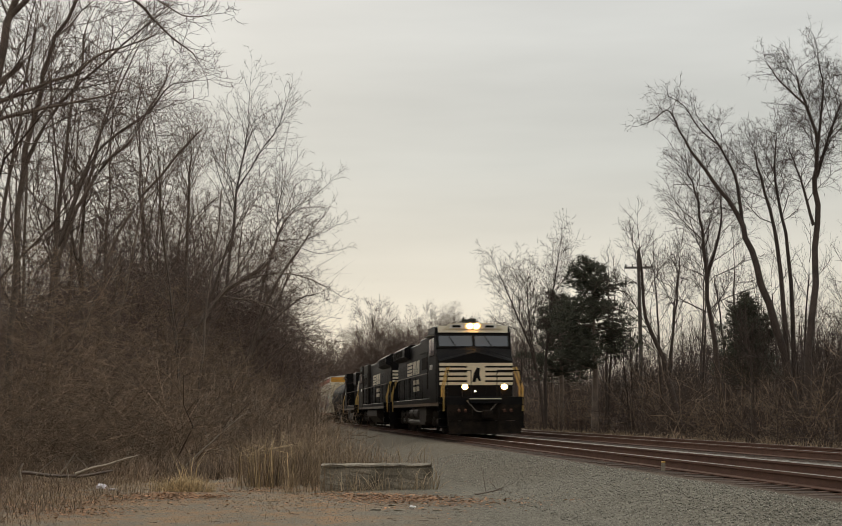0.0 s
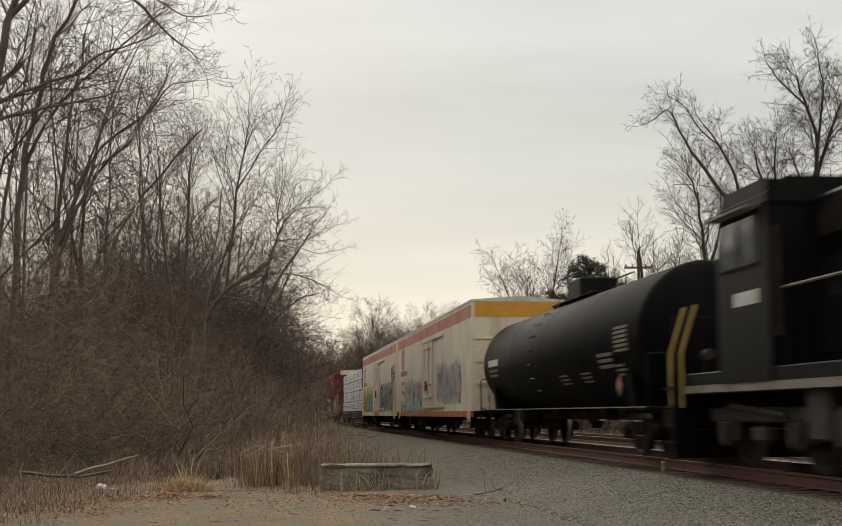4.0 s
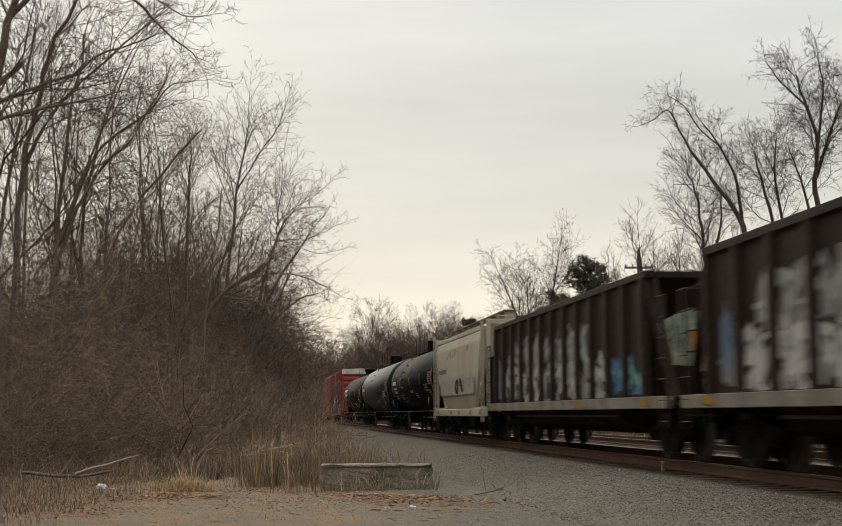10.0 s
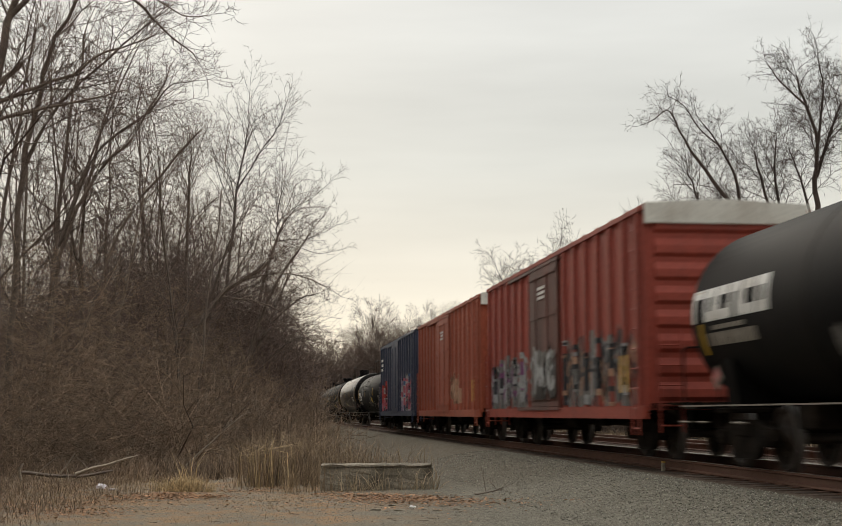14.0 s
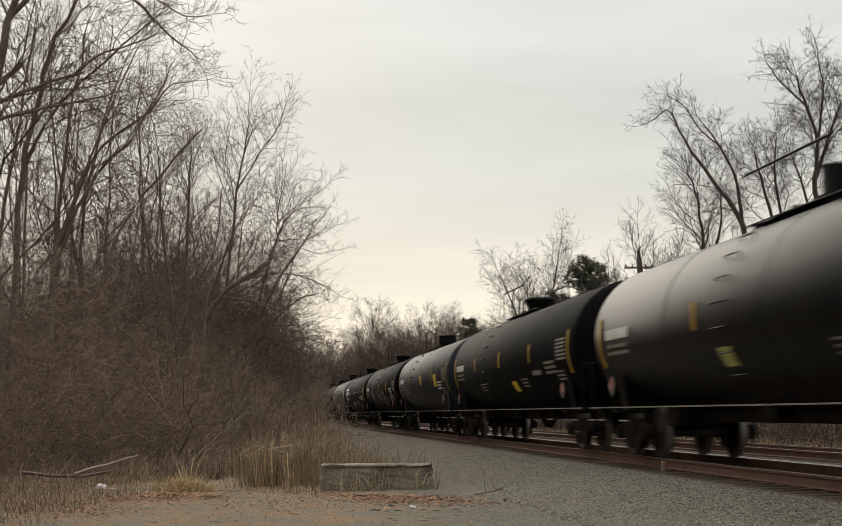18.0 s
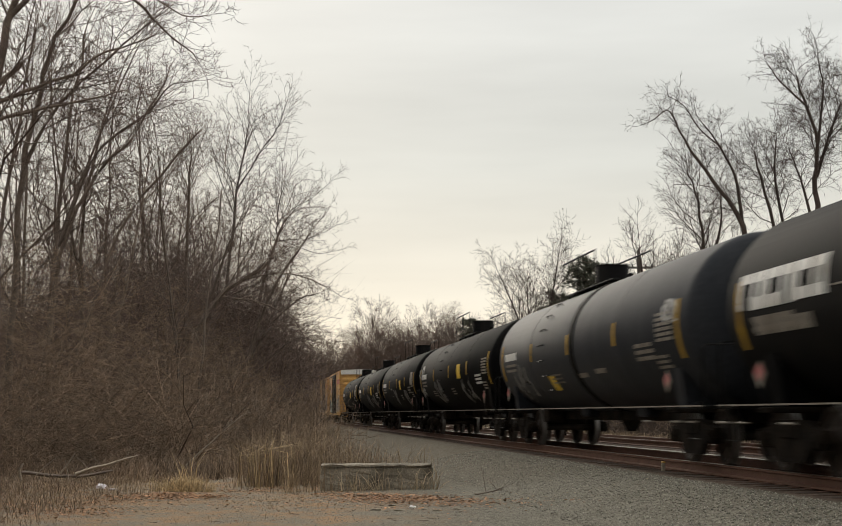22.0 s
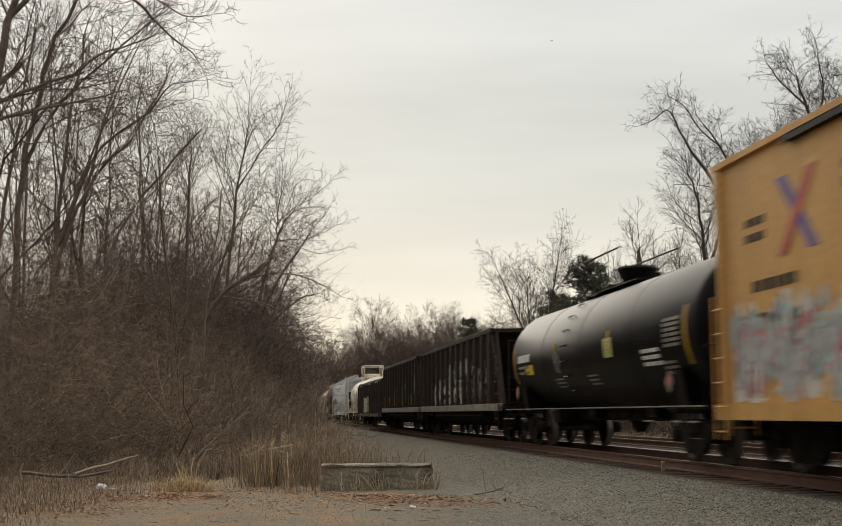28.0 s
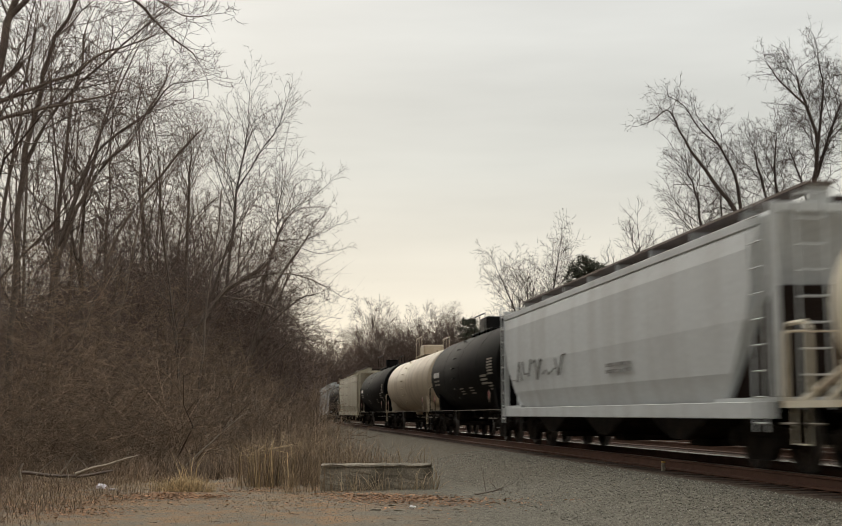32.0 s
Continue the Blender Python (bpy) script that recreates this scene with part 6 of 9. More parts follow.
# ---------------------------------------------------------------- the train, from its head
TRAIN = []                      # (thing, place of its middle on the line at 0 s)


def couple(ob, front, rear):
    TRAIN.append((ob, (front + rear) / 2))
    return ob


def couple_tank(front, rear, label, *a, **k):
    return couple(tank_car(front - rear + 0.65, label, *a, **k), front, rear - 0.65)


def build_train():
    near = -1.56
    # -- three locomotives
    couple(locomotive(20.25, "black diesel locomotive with cream nose stripes and lit headlights", "big", 1, True, 3), -24.05, -44.3)
    couple(locomotive(22.4, "black diesel locomotive running hood first with white emblem", "big", -1, False, 8), -46.2, -68.6)
    couple(locomotive(15.8, "small black diesel locomotive with four axles and white emblem", "small", -1, False, 5), -69.4, -85.2)
    # -- mixed freight
    couple_tank(-86.6, -104.0, "short black tank car behind the locomotives", "tank_char", 1.42, 2.36, "box", 0, seed=2)
    for k, (a, b) in enumerate(((-105.5, -127.7), (-129.4, -150.9))):
        c = couple(reefer_car(a - b, "cream refrigerator car with red stripe and graffiti", 11 + k), a, b)
        h = (a - b) / 2
        if k == 0:
            graffiti(c, -h + 0.6, -h + 2.4, 0.97, 1.4, -1.571, [G["red"], G["pink"], G["white"]], 39, 2)
            graffiti(c, -h + 2.4, -h + 9.0, 0.97, 2.5, -1.571, [G["reefer_pale"], G["sage"], G["pink"], G["white"]], 31, 9)
            graffiti(c, -h + 2.4, -h + 9.0, 0.97, 1.6, -1.582, [G["aqua"], G["teal"], G["white"], G["aqua"]], 37, 9)
            graffiti(c, 2.6, 9.0, 1.2, 2.9, -1.571, [G["sage"], G["aqua"], G["pink"], G["lilac"], G["white"]], 32, 10)
        else:
            graffiti(c, -h + 0.4, -h + 7.6, 0.97, 2.75, -1.571, [G["lime"]], 38, 6)
            graffiti(c, -h + 0.7, -h + 4.6, 0.97, 2.1, -1.574, [G["magenta"], G["pink"], G["lime"], G["yellow"]], 33, 7)
            graffiti(c, -h + 4.4, -h + 7.6, 0.97, 2.4, -1.582, [G["azure"], G["sage"], G["lilac"], G["teal"]], 36, 5)
            graffiti(c, 1.7, h - 0.3, 0.97, 2.7, -1.571, [G["sage"], G["grey"], G["black"], G["silver"], G["white"], G["black"], G["sage"]], 34, 11)
            graffiti(c, h - 2.6, h - 0.5, 2.3, 3.5, -1.571, [G["reefer_pale"], G["black"]], 35, 3)
    fl = lumber_car(22.9, "dark bulkhead flat car loaded with white-wrapped lumber")
    couple(fl, -151.9, -174.8)
    for pck in lumber_packs(22.9):
        couple(pck, -151.9, -174.8)
    c = couple(box_car(20.2, "dark red box car with teal graffiti", "box_red", 4.6, 18, (-2.5, 1.6), None, "reefer_end", None, True), -176.5, -196.7)
    ps = [-10.1 + 0.25 + 19.7 * k / 18 for k in range(19)]
    graffiti(c, -8.9, -2.8, 0.95, 2.35, -1.562, [G["aqua"], G["teal"], G["black"], G["white"]], 41, 8, posts=ps, proud=0.076)
    graffiti(c, 1.9, 7.2, 0.95, 2.75, -1.562, [G["aqua"], G["sage"], G["black"], G["lilac"], G["teal"], G["white"]], 42, 7, posts=ps, proud=0.076)
    bars(c, 6.3, 7.4, 2.95, 4, paint("faded_white", (0.3, 0.19, 0.17)), -1.64, 0.07, 0.13, 4)
    bars(c, 8.2, 9.2, 3.0, 5, paint("faded_white", (0.3, 0.19, 0.17)), -1.64, 0.07, 0.12, 14)
    plate(c, 8.4, 9.1, 1.95, 2.25, -1.64, M["sill_grey"], "sign")
    reflectors(c, (6.3, 8.6), 1.25, -1.64, 0.3, 0.45)
    for k in range(6):
        x, z = -9.5 + 0.56 * (k % 3), 3.05 - 0.62 * (k // 3)
        plate(c, x, x + 0.36, z - 0.36, z, -1.64, G["silver"], "lettering")
    reflectors(c, (-9.3,), 1.25, -1.64, 0.3, 0.4)
    for k in range(3):
        for x in (-2.0, 0.2):
            plate(c, x + 0.03 * k, x + 0.75, 3.85 - 0.14 * k, 3.92 - 0.14 * k, -1.68, M["white"], "lettering")
    for (a, b), seed in (((-198.4, -216.3), 51), ((-216.9, -234.4), 52)):
        c = couple(hopper_car(a - b, "black open hopper car with ribbed sides and pale graffiti", 3.3, 12), a, b)
        hb = (a - b) / 2 - 1.3
        ps = [-hb + 0.1 + (2 * hb - 0.2) * k / 12 for k in range(13)]
        graffiti(c, -6.5, 4.6, 1.17, 2.2, -1.5215, [G["white"], G["silver"], G["hopper_dark"], G["white"]], seed, 12, posts=ps)
        graffiti(c, -5.8, 3.2, 2.0, 2.9, -1.5235, [G["grey"], G["silver"]], seed + 11, 12, posts=ps)
        if seed == 51:
            graffiti(c, -0.2, 2.6, 2.5, 2.95, -1.526, [paint("spray_sky", (0.04, 0.16, 0.24))], 58, 3, posts=ps)
        else:
            for q, (y0, z1, col) in enumerate(((-0.9, 2.75, "sage"), (-0.3, 2.6, "orange"), (0.3, 2.8, "sage"))):
                x = hb + 0.13 + 0.004 * q
                part("end_graffiti", prismed([(y0 - 0.4, z1 - 1.0), (y0 + 0.5, z1 - 1.1), (y0 + 0.7, z1 - 0.2), (y0 + 0.1, z1), (y0 - 0.5, z1 - 0.3)], x, x + 0.003), G[col], c, "sprayed patch on the car end")
        graffiti(c, 4.4, 7.2, 1.2, 2.0, -1.5215, [G["blue"], G["teal"]] if seed == 52 else [G["white"], G["silver"]], seed + 5, 3, posts=ps)
        graffiti(c, -7.3, -6.2, 1.25, 2.6, -1.5215, [G["grey"], G["blue"]], seed + 7, 2, posts=ps)
        reflectors(c, (-7.6, -2.5, 2.5, 7.4), 1.06, -1.62, 0.12, 0.5)
    c = couple(covered_hopper(11.7, "small grey covered hopper with rust stains", "cover_grey", 3.85, 2, gap=0.75), -235.1, -246.8)
    bars(c, 0.5, 1.6, 2.0, 2, G["grey"], -1.575, 0.07, 0.06, 55)
    bars(c, -4.4, -2.4, 2.5, 1, G["grey"], -1.575, 0.16, 0.08, 9)
    # a band slightly darker than the body colour
    plate(c, -3.9, 3.9, 1.52, 2.08, -1.566, paint("patch_grey", (0.42, 0.39, 0.31), (0.3, 0.28, 0.22)), "repainted_patch", "darker grey patch along the side")
    ring = [(0.3 + 0.24 * math.cos(0.52 * k), 1.8 + 0.24 * math.sin(0.52 * k)) for k in range(13)]
    for k, (p, q) in enumerate(zip(ring, ring[1:])):
        part("lettering", tubed([(p[0], -1.578, p[1]), (q[0], -1.578, q[1])], 0.035, 4), M["hopper"], c)
    part("lettering", prismed([(0.8, 2.05), (1.1, 2.1), (1.7, 1.62), (1.3, 1.6)], -1.582, -1.573, "y"), M["hopper"], c)
    reflectors(c, (-4.6, -1.2, 0.6, 3.0, 5.0), 0.9, -1.566, 0.13, 0.4)
    for x, z, w in ((-1.2, 3.1, 2.6), (2.2, 3.1, 1.0)):
        part("stain", prismed([(x - w / 2, z - 0.18), (x - w / 3, z - 0.3), (x, z - 0.2), (x + w / 4, z - 0.26), (x + w / 2, z - 0.02), (x + w / 2.4, z + 0.08), (x - w / 6, z - 0.02)], -1.565, -1.5605, "y"), paint("spray_ochre", (0.5, 0.37, 0.2), (0.56, 0.45, 0.29)), c, "faint ochre rust stain")
    couple_tank(-247.5, -264.9, "black tank car with yellow reflective strips", "tank_black", 1.46, 2.4, "housing", 5, seed=12, top_x=-1.2, tags=(("panel", -6.4, 2.05, 1.3, 0.3), ("block", 0.5, 1.9, 1.0, 0.12)))
    couple_tank(-266.2, -284.9, "dark grey tank car with yellow reflective strips", "tank_grey", 1.5, 2.42, "housing", 5, seed=13, top_x=-0.1, tags=(("sign", 1.3, 1.25, 0.45, 0.2), ("block", 1.9, 1.6, 0.8, 0.2), ("block", 5.3, 1.8, 0.7, 0.34)))
    couple_tank(-286.0, -304.0, "black tank car with a white name panel", "tank_char", 1.46, 2.4, "low", 4, seed=14, top_x=0.0, tags=(("panel", -7.0, 2.55, 3.2, 0.52), ("green_sign", 1.4, 1.55, 0.6, 0.28), ("smear", 3.1, 1.65, 1.2, 0.4), ("smear", -3.4, 1.7, 0.9, 0.6), ("block", 6.0, 1.85, 1.0, 0.2)))
    for a, b, col, dm, seed, lab in ((-306.2, -322.2, "box_rust", "door_brown", 61, "rust-red box car with a brown door and graffiti"), (-323.7, -339.5, "box_orange", "box_orange", 62, "orange-red ribbed box car")):
        c = couple(box_car(a - b, lab, col, 4.62, 16, (-1.7, 1.4), dm, "roof_white"), a, b)
        h = (a - b) / 2
        ps = [-h + 0.25 + (2 * h - 0.5) * k / 16 for k in range(17)]
        if seed == 61:
            graffiti(c, -7.6, -2.0, 1.0, 2.5, -1.562, [G["grey"], G["purple"], G["black"], G["silver"]], seed, 9, posts=ps, proud=0.076)
            graffiti(c, -1.5, 1.3, 1.2, 2.6, -1.69, [G["hopper_dark"], G["grey"], G["silver"]], seed + 3, 3)
            graffiti(c, 1.8, 7.4, 1.0, 2.6, -1.562, [G["grey"], G["silver"], G["black"], paint("spray_peach", (0.5, 0.3, 0.2), (0.42, 0.22, 0.14)), G["black"]], seed + 1, 9, posts=ps, proud=0.076)
        else:
            graffiti(c, 1.6, 4.2, 1.2, 2.4, -1.562, [paint("spray_peach", (0.5, 0.3, 0.2), (0.42, 0.22, 0.14))], seed, 3, posts=ps, proud=0.076)
        bars(c, -0.6, 0.2, 3.95, 3, M["white"], -1.67, 0.07, 0.05, seed)
        reflectors(c, (6.6, 7.0), 1.6, -1.64, 0.7, 0.12, "yellow")
    c = couple(box_car(16.5, "dark blue box car with bright graffiti", "box_blue", 4.62, 16, (-1.7, 1.4), "box_blue", None, roof="dark"), -340.9, -357.4)
    ps = [-8.25 + 0.25 + 16.0 * k / 16 for k in range(17)]
    graffiti(c, -7.8, -4.0, 1.0, 2.9, -1.562, [G["pink"], G["white"], G["red"]], 71, 5, posts=ps, proud=0.076)
    graffiti(c, -7.9, -7.2, 1.2, 3.0, -1.568, [G["blue"]], 74, 2)
    graffiti(c, 2.0, 6.6, 1.0, 2.9, -1.562, [G["lilac"], G["blue"], G["white"], G["pink"]], 72, 5, posts=ps, proud=0.076)
    bars(c, -7.4, -6.4, 3.9, 3, M["white"], -1.64, 0.14, 0.12, 6)
    # -- the long string of tank cars
    plan = (
        (-358.9, -377.9, "tank_char", 1.38, "low", 4, (("smear", -5.2, 2.5, 1.6, 0.9), ("smear", 0.5, 1.7, 2.6, 0.8), ("sign", 1.7, 1.75, 0.7, 0.32), ("panel", -7.2, 1.95, 2.4, 0.3)), -1.0, "black tank car with pale graffiti scrawl"),
        (-379.2, -398.0, "tank_gloss", 1.5, "housing", 4, (("green_sign", -1.8, 1.72, 0.5, 0.3), ("tag", 7.4, 2.8, 0.9, 0.4), ("block", 5.8, 1.95, 0.9, 0.35)), -0.3, "shiny black tank car"),
        (-399.4, -418.0, "tank_black", 1.5, "low", 5, (("sign", 1.6, 1.62, 0.6, 0.28), ("block", 4.9, 1.9, 1.0, 0.12)), -1.0, "black tank car with worn markings"),
        (-419.2, -437.0, "tank_grey", 1.47, "housing", 5, (("smear", -5.4, 1.8, 1.6, 0.8), ("sign", 0.4, 2.3, 0.5, 0.4), ("sign", 5.0, 2.2, 0.8, 0.5)), -1.2, "dark grey tank car"),
        (-438.4, -457.6, "tank_black", 1.47, "low", 5, (("smear", -4.4, 1.75, 2.6, 0.9), ("smear", -1.2, 1.7, 3.0, 0.9), ("smear", 1.8, 1.75, 2.2, 0.9), ("panel", 6.4, 2.15, 1.3, 0.24), ("block", 5.8, 1.6, 0.7, 0.36), ("block", 6.9, 1.78, 0.6, 0.36), ("orange", 4.2, 2.3, 0.2, 0.5)), 0.3, "black tank car with worn pale scrawl"),
        (-459.0, -478.3, "tank_black", 1.47, "low", 5, (("panel", -7.4, 2.6, 3.0, 0.52), ("green_sign", -1.7, 1.62, 0.6, 0.3), ("smear", 2.4, 1.6, 2.0, 0.4), ("block", 5.2, 2.0, 1.5, 0.16)), -1.3, "black tank car with a white name panel"),
        (-479.6, -496.8, "tank_grey", 1.5, "housing", 5, (("smear", -5.6, 1.7, 1.6, 1.0), ("sign", -2.2, 1.6, 0.6, 0.36), ("block", 0.8, 1.7, 0.9, 0.1), ("block", 2.4, 1.75, 0.8, 0.1), ("tag", 7.3, 2.6, 0.8, 0.5)), -1.3, "blue-grey tank car with ladder shading drawn as a dark ring"),
        (-498.0, -516.3, "tank_black", 1.47, "housing", 5, (("smear", -3.4, 1.75, 1.7, 1.0), ("smear", 3.6, 1.6, 1.7, 0.8), ("tag", -8.0, 2.6, 1.2, 0.7), ("tag", -8.0, 1.7, 1.0, 0.6), ("sign", 2.4, 2.36, 0.75, 0.5)), -0.7, "black tank car with white scrawl on its end"),
        (-517.4, -533.7, "tank_black", 1.5, "housing", 5, (("sign", 1.6, 2.3, 0.55, 0.45), ("smear", -1.4, 1.7, 1.4, 0.7), ("smear", 3.4, 1.7, 1.4, 0.7), ("block", 6.4, 2.5, 0.8, 0.6)), -0.7, "black tank car with a yellow sign"),
        (-535.0, -552.3, "tank_black", 1.47, "housing", 5, (("sign", 2.1, 2.3, 0.8, 0.5), ("smear", -0.6, 1.7, 1.6, 0.8), ("smear", 3.0, 1.7, 1.5, 0.8)), -0.9, "black tank car with yellow strips"),
        (-553.6, -570.2, "tank_black", 1.47, "housing", 5, (("sign", 1.3, 2.3, 0.6, 0.45), ("block", 6.2, 2.6, 0.8, 0.8)), -0.6, "black tank car with a bright yellow sign"),
    )
    axis_of = {0: 2.24}
    for k, (a, b, col, rad, dome, marks, tags, top_x, lab) in enumerate(plan):
        couple_tank(a, b, lab, col, rad, axis_of[k] if k in axis_of else 2.4, dome, marks, seed=80 + k, tags=tags, band=(k == 6), top_x=top_x, low_line=(k == 5))
    for k, (a, b) in enumerate(((-571.6, -590.0), (-591.5, -610.5))):
        h = (a - b) / 2
        c = couple(box_car(a - b, "golden yellow box car with black doors and graffiti", "box_yellow", 4.6, 2, (-2.4, 2.4), "loco_black", "roof_white", None, True), a, b)
        if k == 0:
            graffiti(c, -h + 0.6, -2.9, 1.0, 2.3, -1.562, [BLOCK_WHITE, G["aqua"], G["teal"], G["black"]], 91, 8)
            graffiti(c, 2.8, h - 0.6, 1.0, 2.7, -1.562, [BLOCK_WHITE, G["silver"], G["grey"]], 92, 8)
        else:
            graffiti(c, -h + 0.5, -2.9, 1.0, 2.5, -1.562, [BLOCK_WHITE, G["aqua"], G["pink"], G["white"], G["silver"]], 93, 8)
            graffiti(c, 2.8, h - 0.4, 1.15, 3.0, -1.562, [BLOCK_WHITE, G["silver"], G["grey"], G["white"]], 94, 9)
        for s in (-1, 1):                                  # crossed emblem
            part("emblem", prismed([(-h + 3.0 - s * 0.62, 2.95), (-h + 3.0 - s * 0.34, 2.95), (-h + 3.0 + s * 0.62, 4.0), (-h + 3.0 + s * 0.34, 4.0)], -1.572 - 0.004 * s, -1.566 - 0.004 * s, "y"), paint("emblem_red", (0.5, 0.09, 0.06)) if s > 0 else paint("emblem_blue", (0.1, 0.08, 0.3)), c, "faded crossed emblem")
        bars(c, -h + 1.2, -h + 1.9, 3.6, 2, M["loco_black"], -1.562, 0.12, 0.1, 3)
        bars(c, -h + 4.4, -h + 5.1, 3.9, 2, M["loco_black"], -1.562, 0.12, 0.1, 4)
        bars(c, -h + 1.4, -h + 3.0, 2.7, 2, M["loco_black"], -1.562, 0.16, 0.3, 7)
        bars(c, 3.6, 7.6, 3.95, 1, paint("emblem_red", (0.5, 0.09, 0.06)), -1.562, 0.42, 0.1, 8)
        bars(c, -1.9, 1.9, 4.1, 3, M["white"], -1.66, 0.06, 0.12, 9)
    couple_tank(-611.5, -627.5, "shiny black tank car with yellow panels", "tank_gloss", 1.4, 2.3, "low", 4, seed=99, tags=(("green_sign", 2.4, 2.2, 0.6, 0.4), ("sign", -5.4, 2.0, 0.9, 0.25), ("smear", -2.2, 2.1, 0.5, 0.5)), top_x=0.0)
    for (a, b), seed in (((-628.6, -646.9), 101), ((-647.5, -664.9), 102)):
        c = couple(hopper_car(a - b, "dark brown open hopper car with white graffiti" if seed == 101 else "dark brown open hopper car with green graffiti", 3.3, 12, 1.3 if seed == 101 else 1.1), a, b)
        hb = (a - b) / 2 - (1.1 if seed == 102 else 1.3)
        ps = [-hb + 0.1 + (2 * hb - 0.2) * k / 12 for k in range(13)]
        if seed == 101:
            graffiti(c, -5.8, 2.6, 1.2, 2.25, -1.5215, [BLOCK_WHITE, G["white"], G["black"], BLOCK_WHITE], seed, 9, posts=ps)
            graffiti(c, -1.2, 3.4, 2.1, 2.8, -1.5215, [G["grey"], G["silver"]], seed + 12, 6, posts=ps)
            graffiti(c, 2.8, 6.8, 1.25, 2.6, -1.5215, [G["grey"], G["silver"], G["hopper_dark"]], seed + 4, 5, posts=ps)
            end = part("end_graffiti", prismed([(-0.2, 2.55), (0.9, 2.5), (1.1, 3.0), (0.5, 3.15), (-0.4, 3.1), (-0.9, 2.9)], hb + 0.13, hb + 0.14), G["magenta"], c, "pink sprayed scrawl on the car end")
        else:
            graffiti(c, 0.2, 3.4, 1.17, 2.45, -1.5215, [G["green"], G["green"], G["sage"], G["green"]], seed, 4, posts=ps)
            graffiti(c, -3.0, -0.8, 1.2, 2.3, -1.5215, [G["silver"], G["pink"], G["grey"]], seed + 1, 2, posts=ps)
            graffiti(c, 6.2, 7.0, 1.8, 3.1, -1.5215, [G["silver"]], seed + 6, 1, posts=ps)
            graffiti(c, -6.6, -4.0, 1.2, 2.9, -1.5215, [G["slate"]], seed + 2, 3, posts=ps)
            reflectors(c, [ps[k] for k in (1, 3, 5, 8, 11)], 1.5, -1.648, 0.5, 0.11)
    c = couple(gondola_car(16.7, "dark brown gondola car with white block graffiti", 2.77), -665.5, -682.2)
    ps = [-8.35 + 0.12 + 16.46 * k / 13 for k in range(14)]
    r = random.Random(111)
    tan = paint("roller_tan", (0.42, 0.3, 0.18), (0.52, 0.4, 0.26))
    for x0, x1, z0, z1, mat in ((-4.3, -2.45, 0.94, 1.95, BLOCK_WHITE), (-2.45, -2.0, 1.3, 1.92, BLOCK_WHITE), (-2.0, -0.75, 0.94, 1.88, BLOCK_WHITE), (-0.75, -0.2, 1.0, 1.5, tan), (-1.1, 0.15, 1.5, 2.05, tan)):
        y = -1.5315 - (0.003 if mat is tan else 0.0)
        word = "tan roller paint" if mat is tan else "white roller paint"
        for p, q in zip(ps, ps[1:]):                   # on the sheets
            p, q = max(p + 0.1, x0), min(q - 0.1, x1)
            if q - p > 0.03:
                part("graffiti", prismed([(p, z0 + r.uniform(0, 0.08)), ((p + q) / 2, z0 + r.uniform(0, 0.06)), (q, z0 + r.uniform(0, 0.08)), (q, z1 - r.uniform(0, 0.09)), ((p + q) / 2, z1 - r.uniform(0, 0.05)), (p, z1 - r.uniform(0, 0.09))], y - 0.006, y, "y"), mat, c, word)
        for p in ps:                                   # and round the posts
            if x0 <= p <= x1:
                part("graffiti", prismed([(p - 0.106, -1.531), (p - 0.075, y - 0.134), (p + 0.075, y - 0.134), (p + 0.106, -1.531)], z0 + r.uniform(0, 0.06), z1 - r.uniform(0, 0.08), "z"), mat, c, word)
    for x, z in ((-3.6, 1.45), (-1.5, 1.4)):
        plate(c, x, x + 0.22, z, z + 0.12, -1.54, G["black"], "graffiti")
    graffiti(c, 2.6, 5.6, 1.0, 2.1, -1.5315, [BLOCK_WHITE, G["grey"], G["hopper_dark"]], 112, 4, posts=ps, proud=0.13)
    plate(c, -6.6, -6.0, 1.5, 1.76, -1.54, G["silver"], "graffiti")
    plate(c, 0.3, 0.95, 0.96, 1.06, -1.665, M["ref_yellow"], "sign")
    for x in (-6.4, -5.2, 0.25, 1.3, 5.6, 6.7):
        plate(c, x, x + 0.26, 2.69, 2.75, -1.672, M["white"], "reflector")
    couple_tank(-682.8, -695.8, "short white tank car with rust stains", "tank_white", 1.3, 2.22, "box", 0, seed=121, frame_mat="tank_white", short=True)
    c = couple(covered_hopper(19.6, "pale grey covered hopper with faint graffiti", "cover_pale", 3.84, 3), -696.6, -716.2)
    for q in range(5):
        r = random.Random(131 + q)
        x, z = -8.0 + 1.25 * q, 1.95 + 0.12 * (q % 2)
        part("scrawl", tubed([(x + 0.28 * k + r.uniform(-0.1, 0.1), -1.585, z + r.choice((-0.28, 0.28)) * r.uniform(0.5, 1)) for k in range(5)], 0.022, 4), G["grey"], c, "thin dark sprayed scrawl")
    bars(c, 1.5, 3.2, 1.85, 2, G["grey"], -1.575, 0.07, 0.06, 3)
    couple_tank(-717.1, -732.5, "black tank car with a tall valve housing", "tank_black", 1.45, 2.36, "box", 0, seed=122)
    couple_tank(-733.6, -751.6, "cream tank car with brown stains", "tank_cream", 1.4, 2.34, "box", 0, seed=123, frame_mat="tank_cream")
    couple_tank(-752.8, -770.6, "black tank car far down the train", "tank_black", 1.45, 2.36, "housing", 0, seed=124)
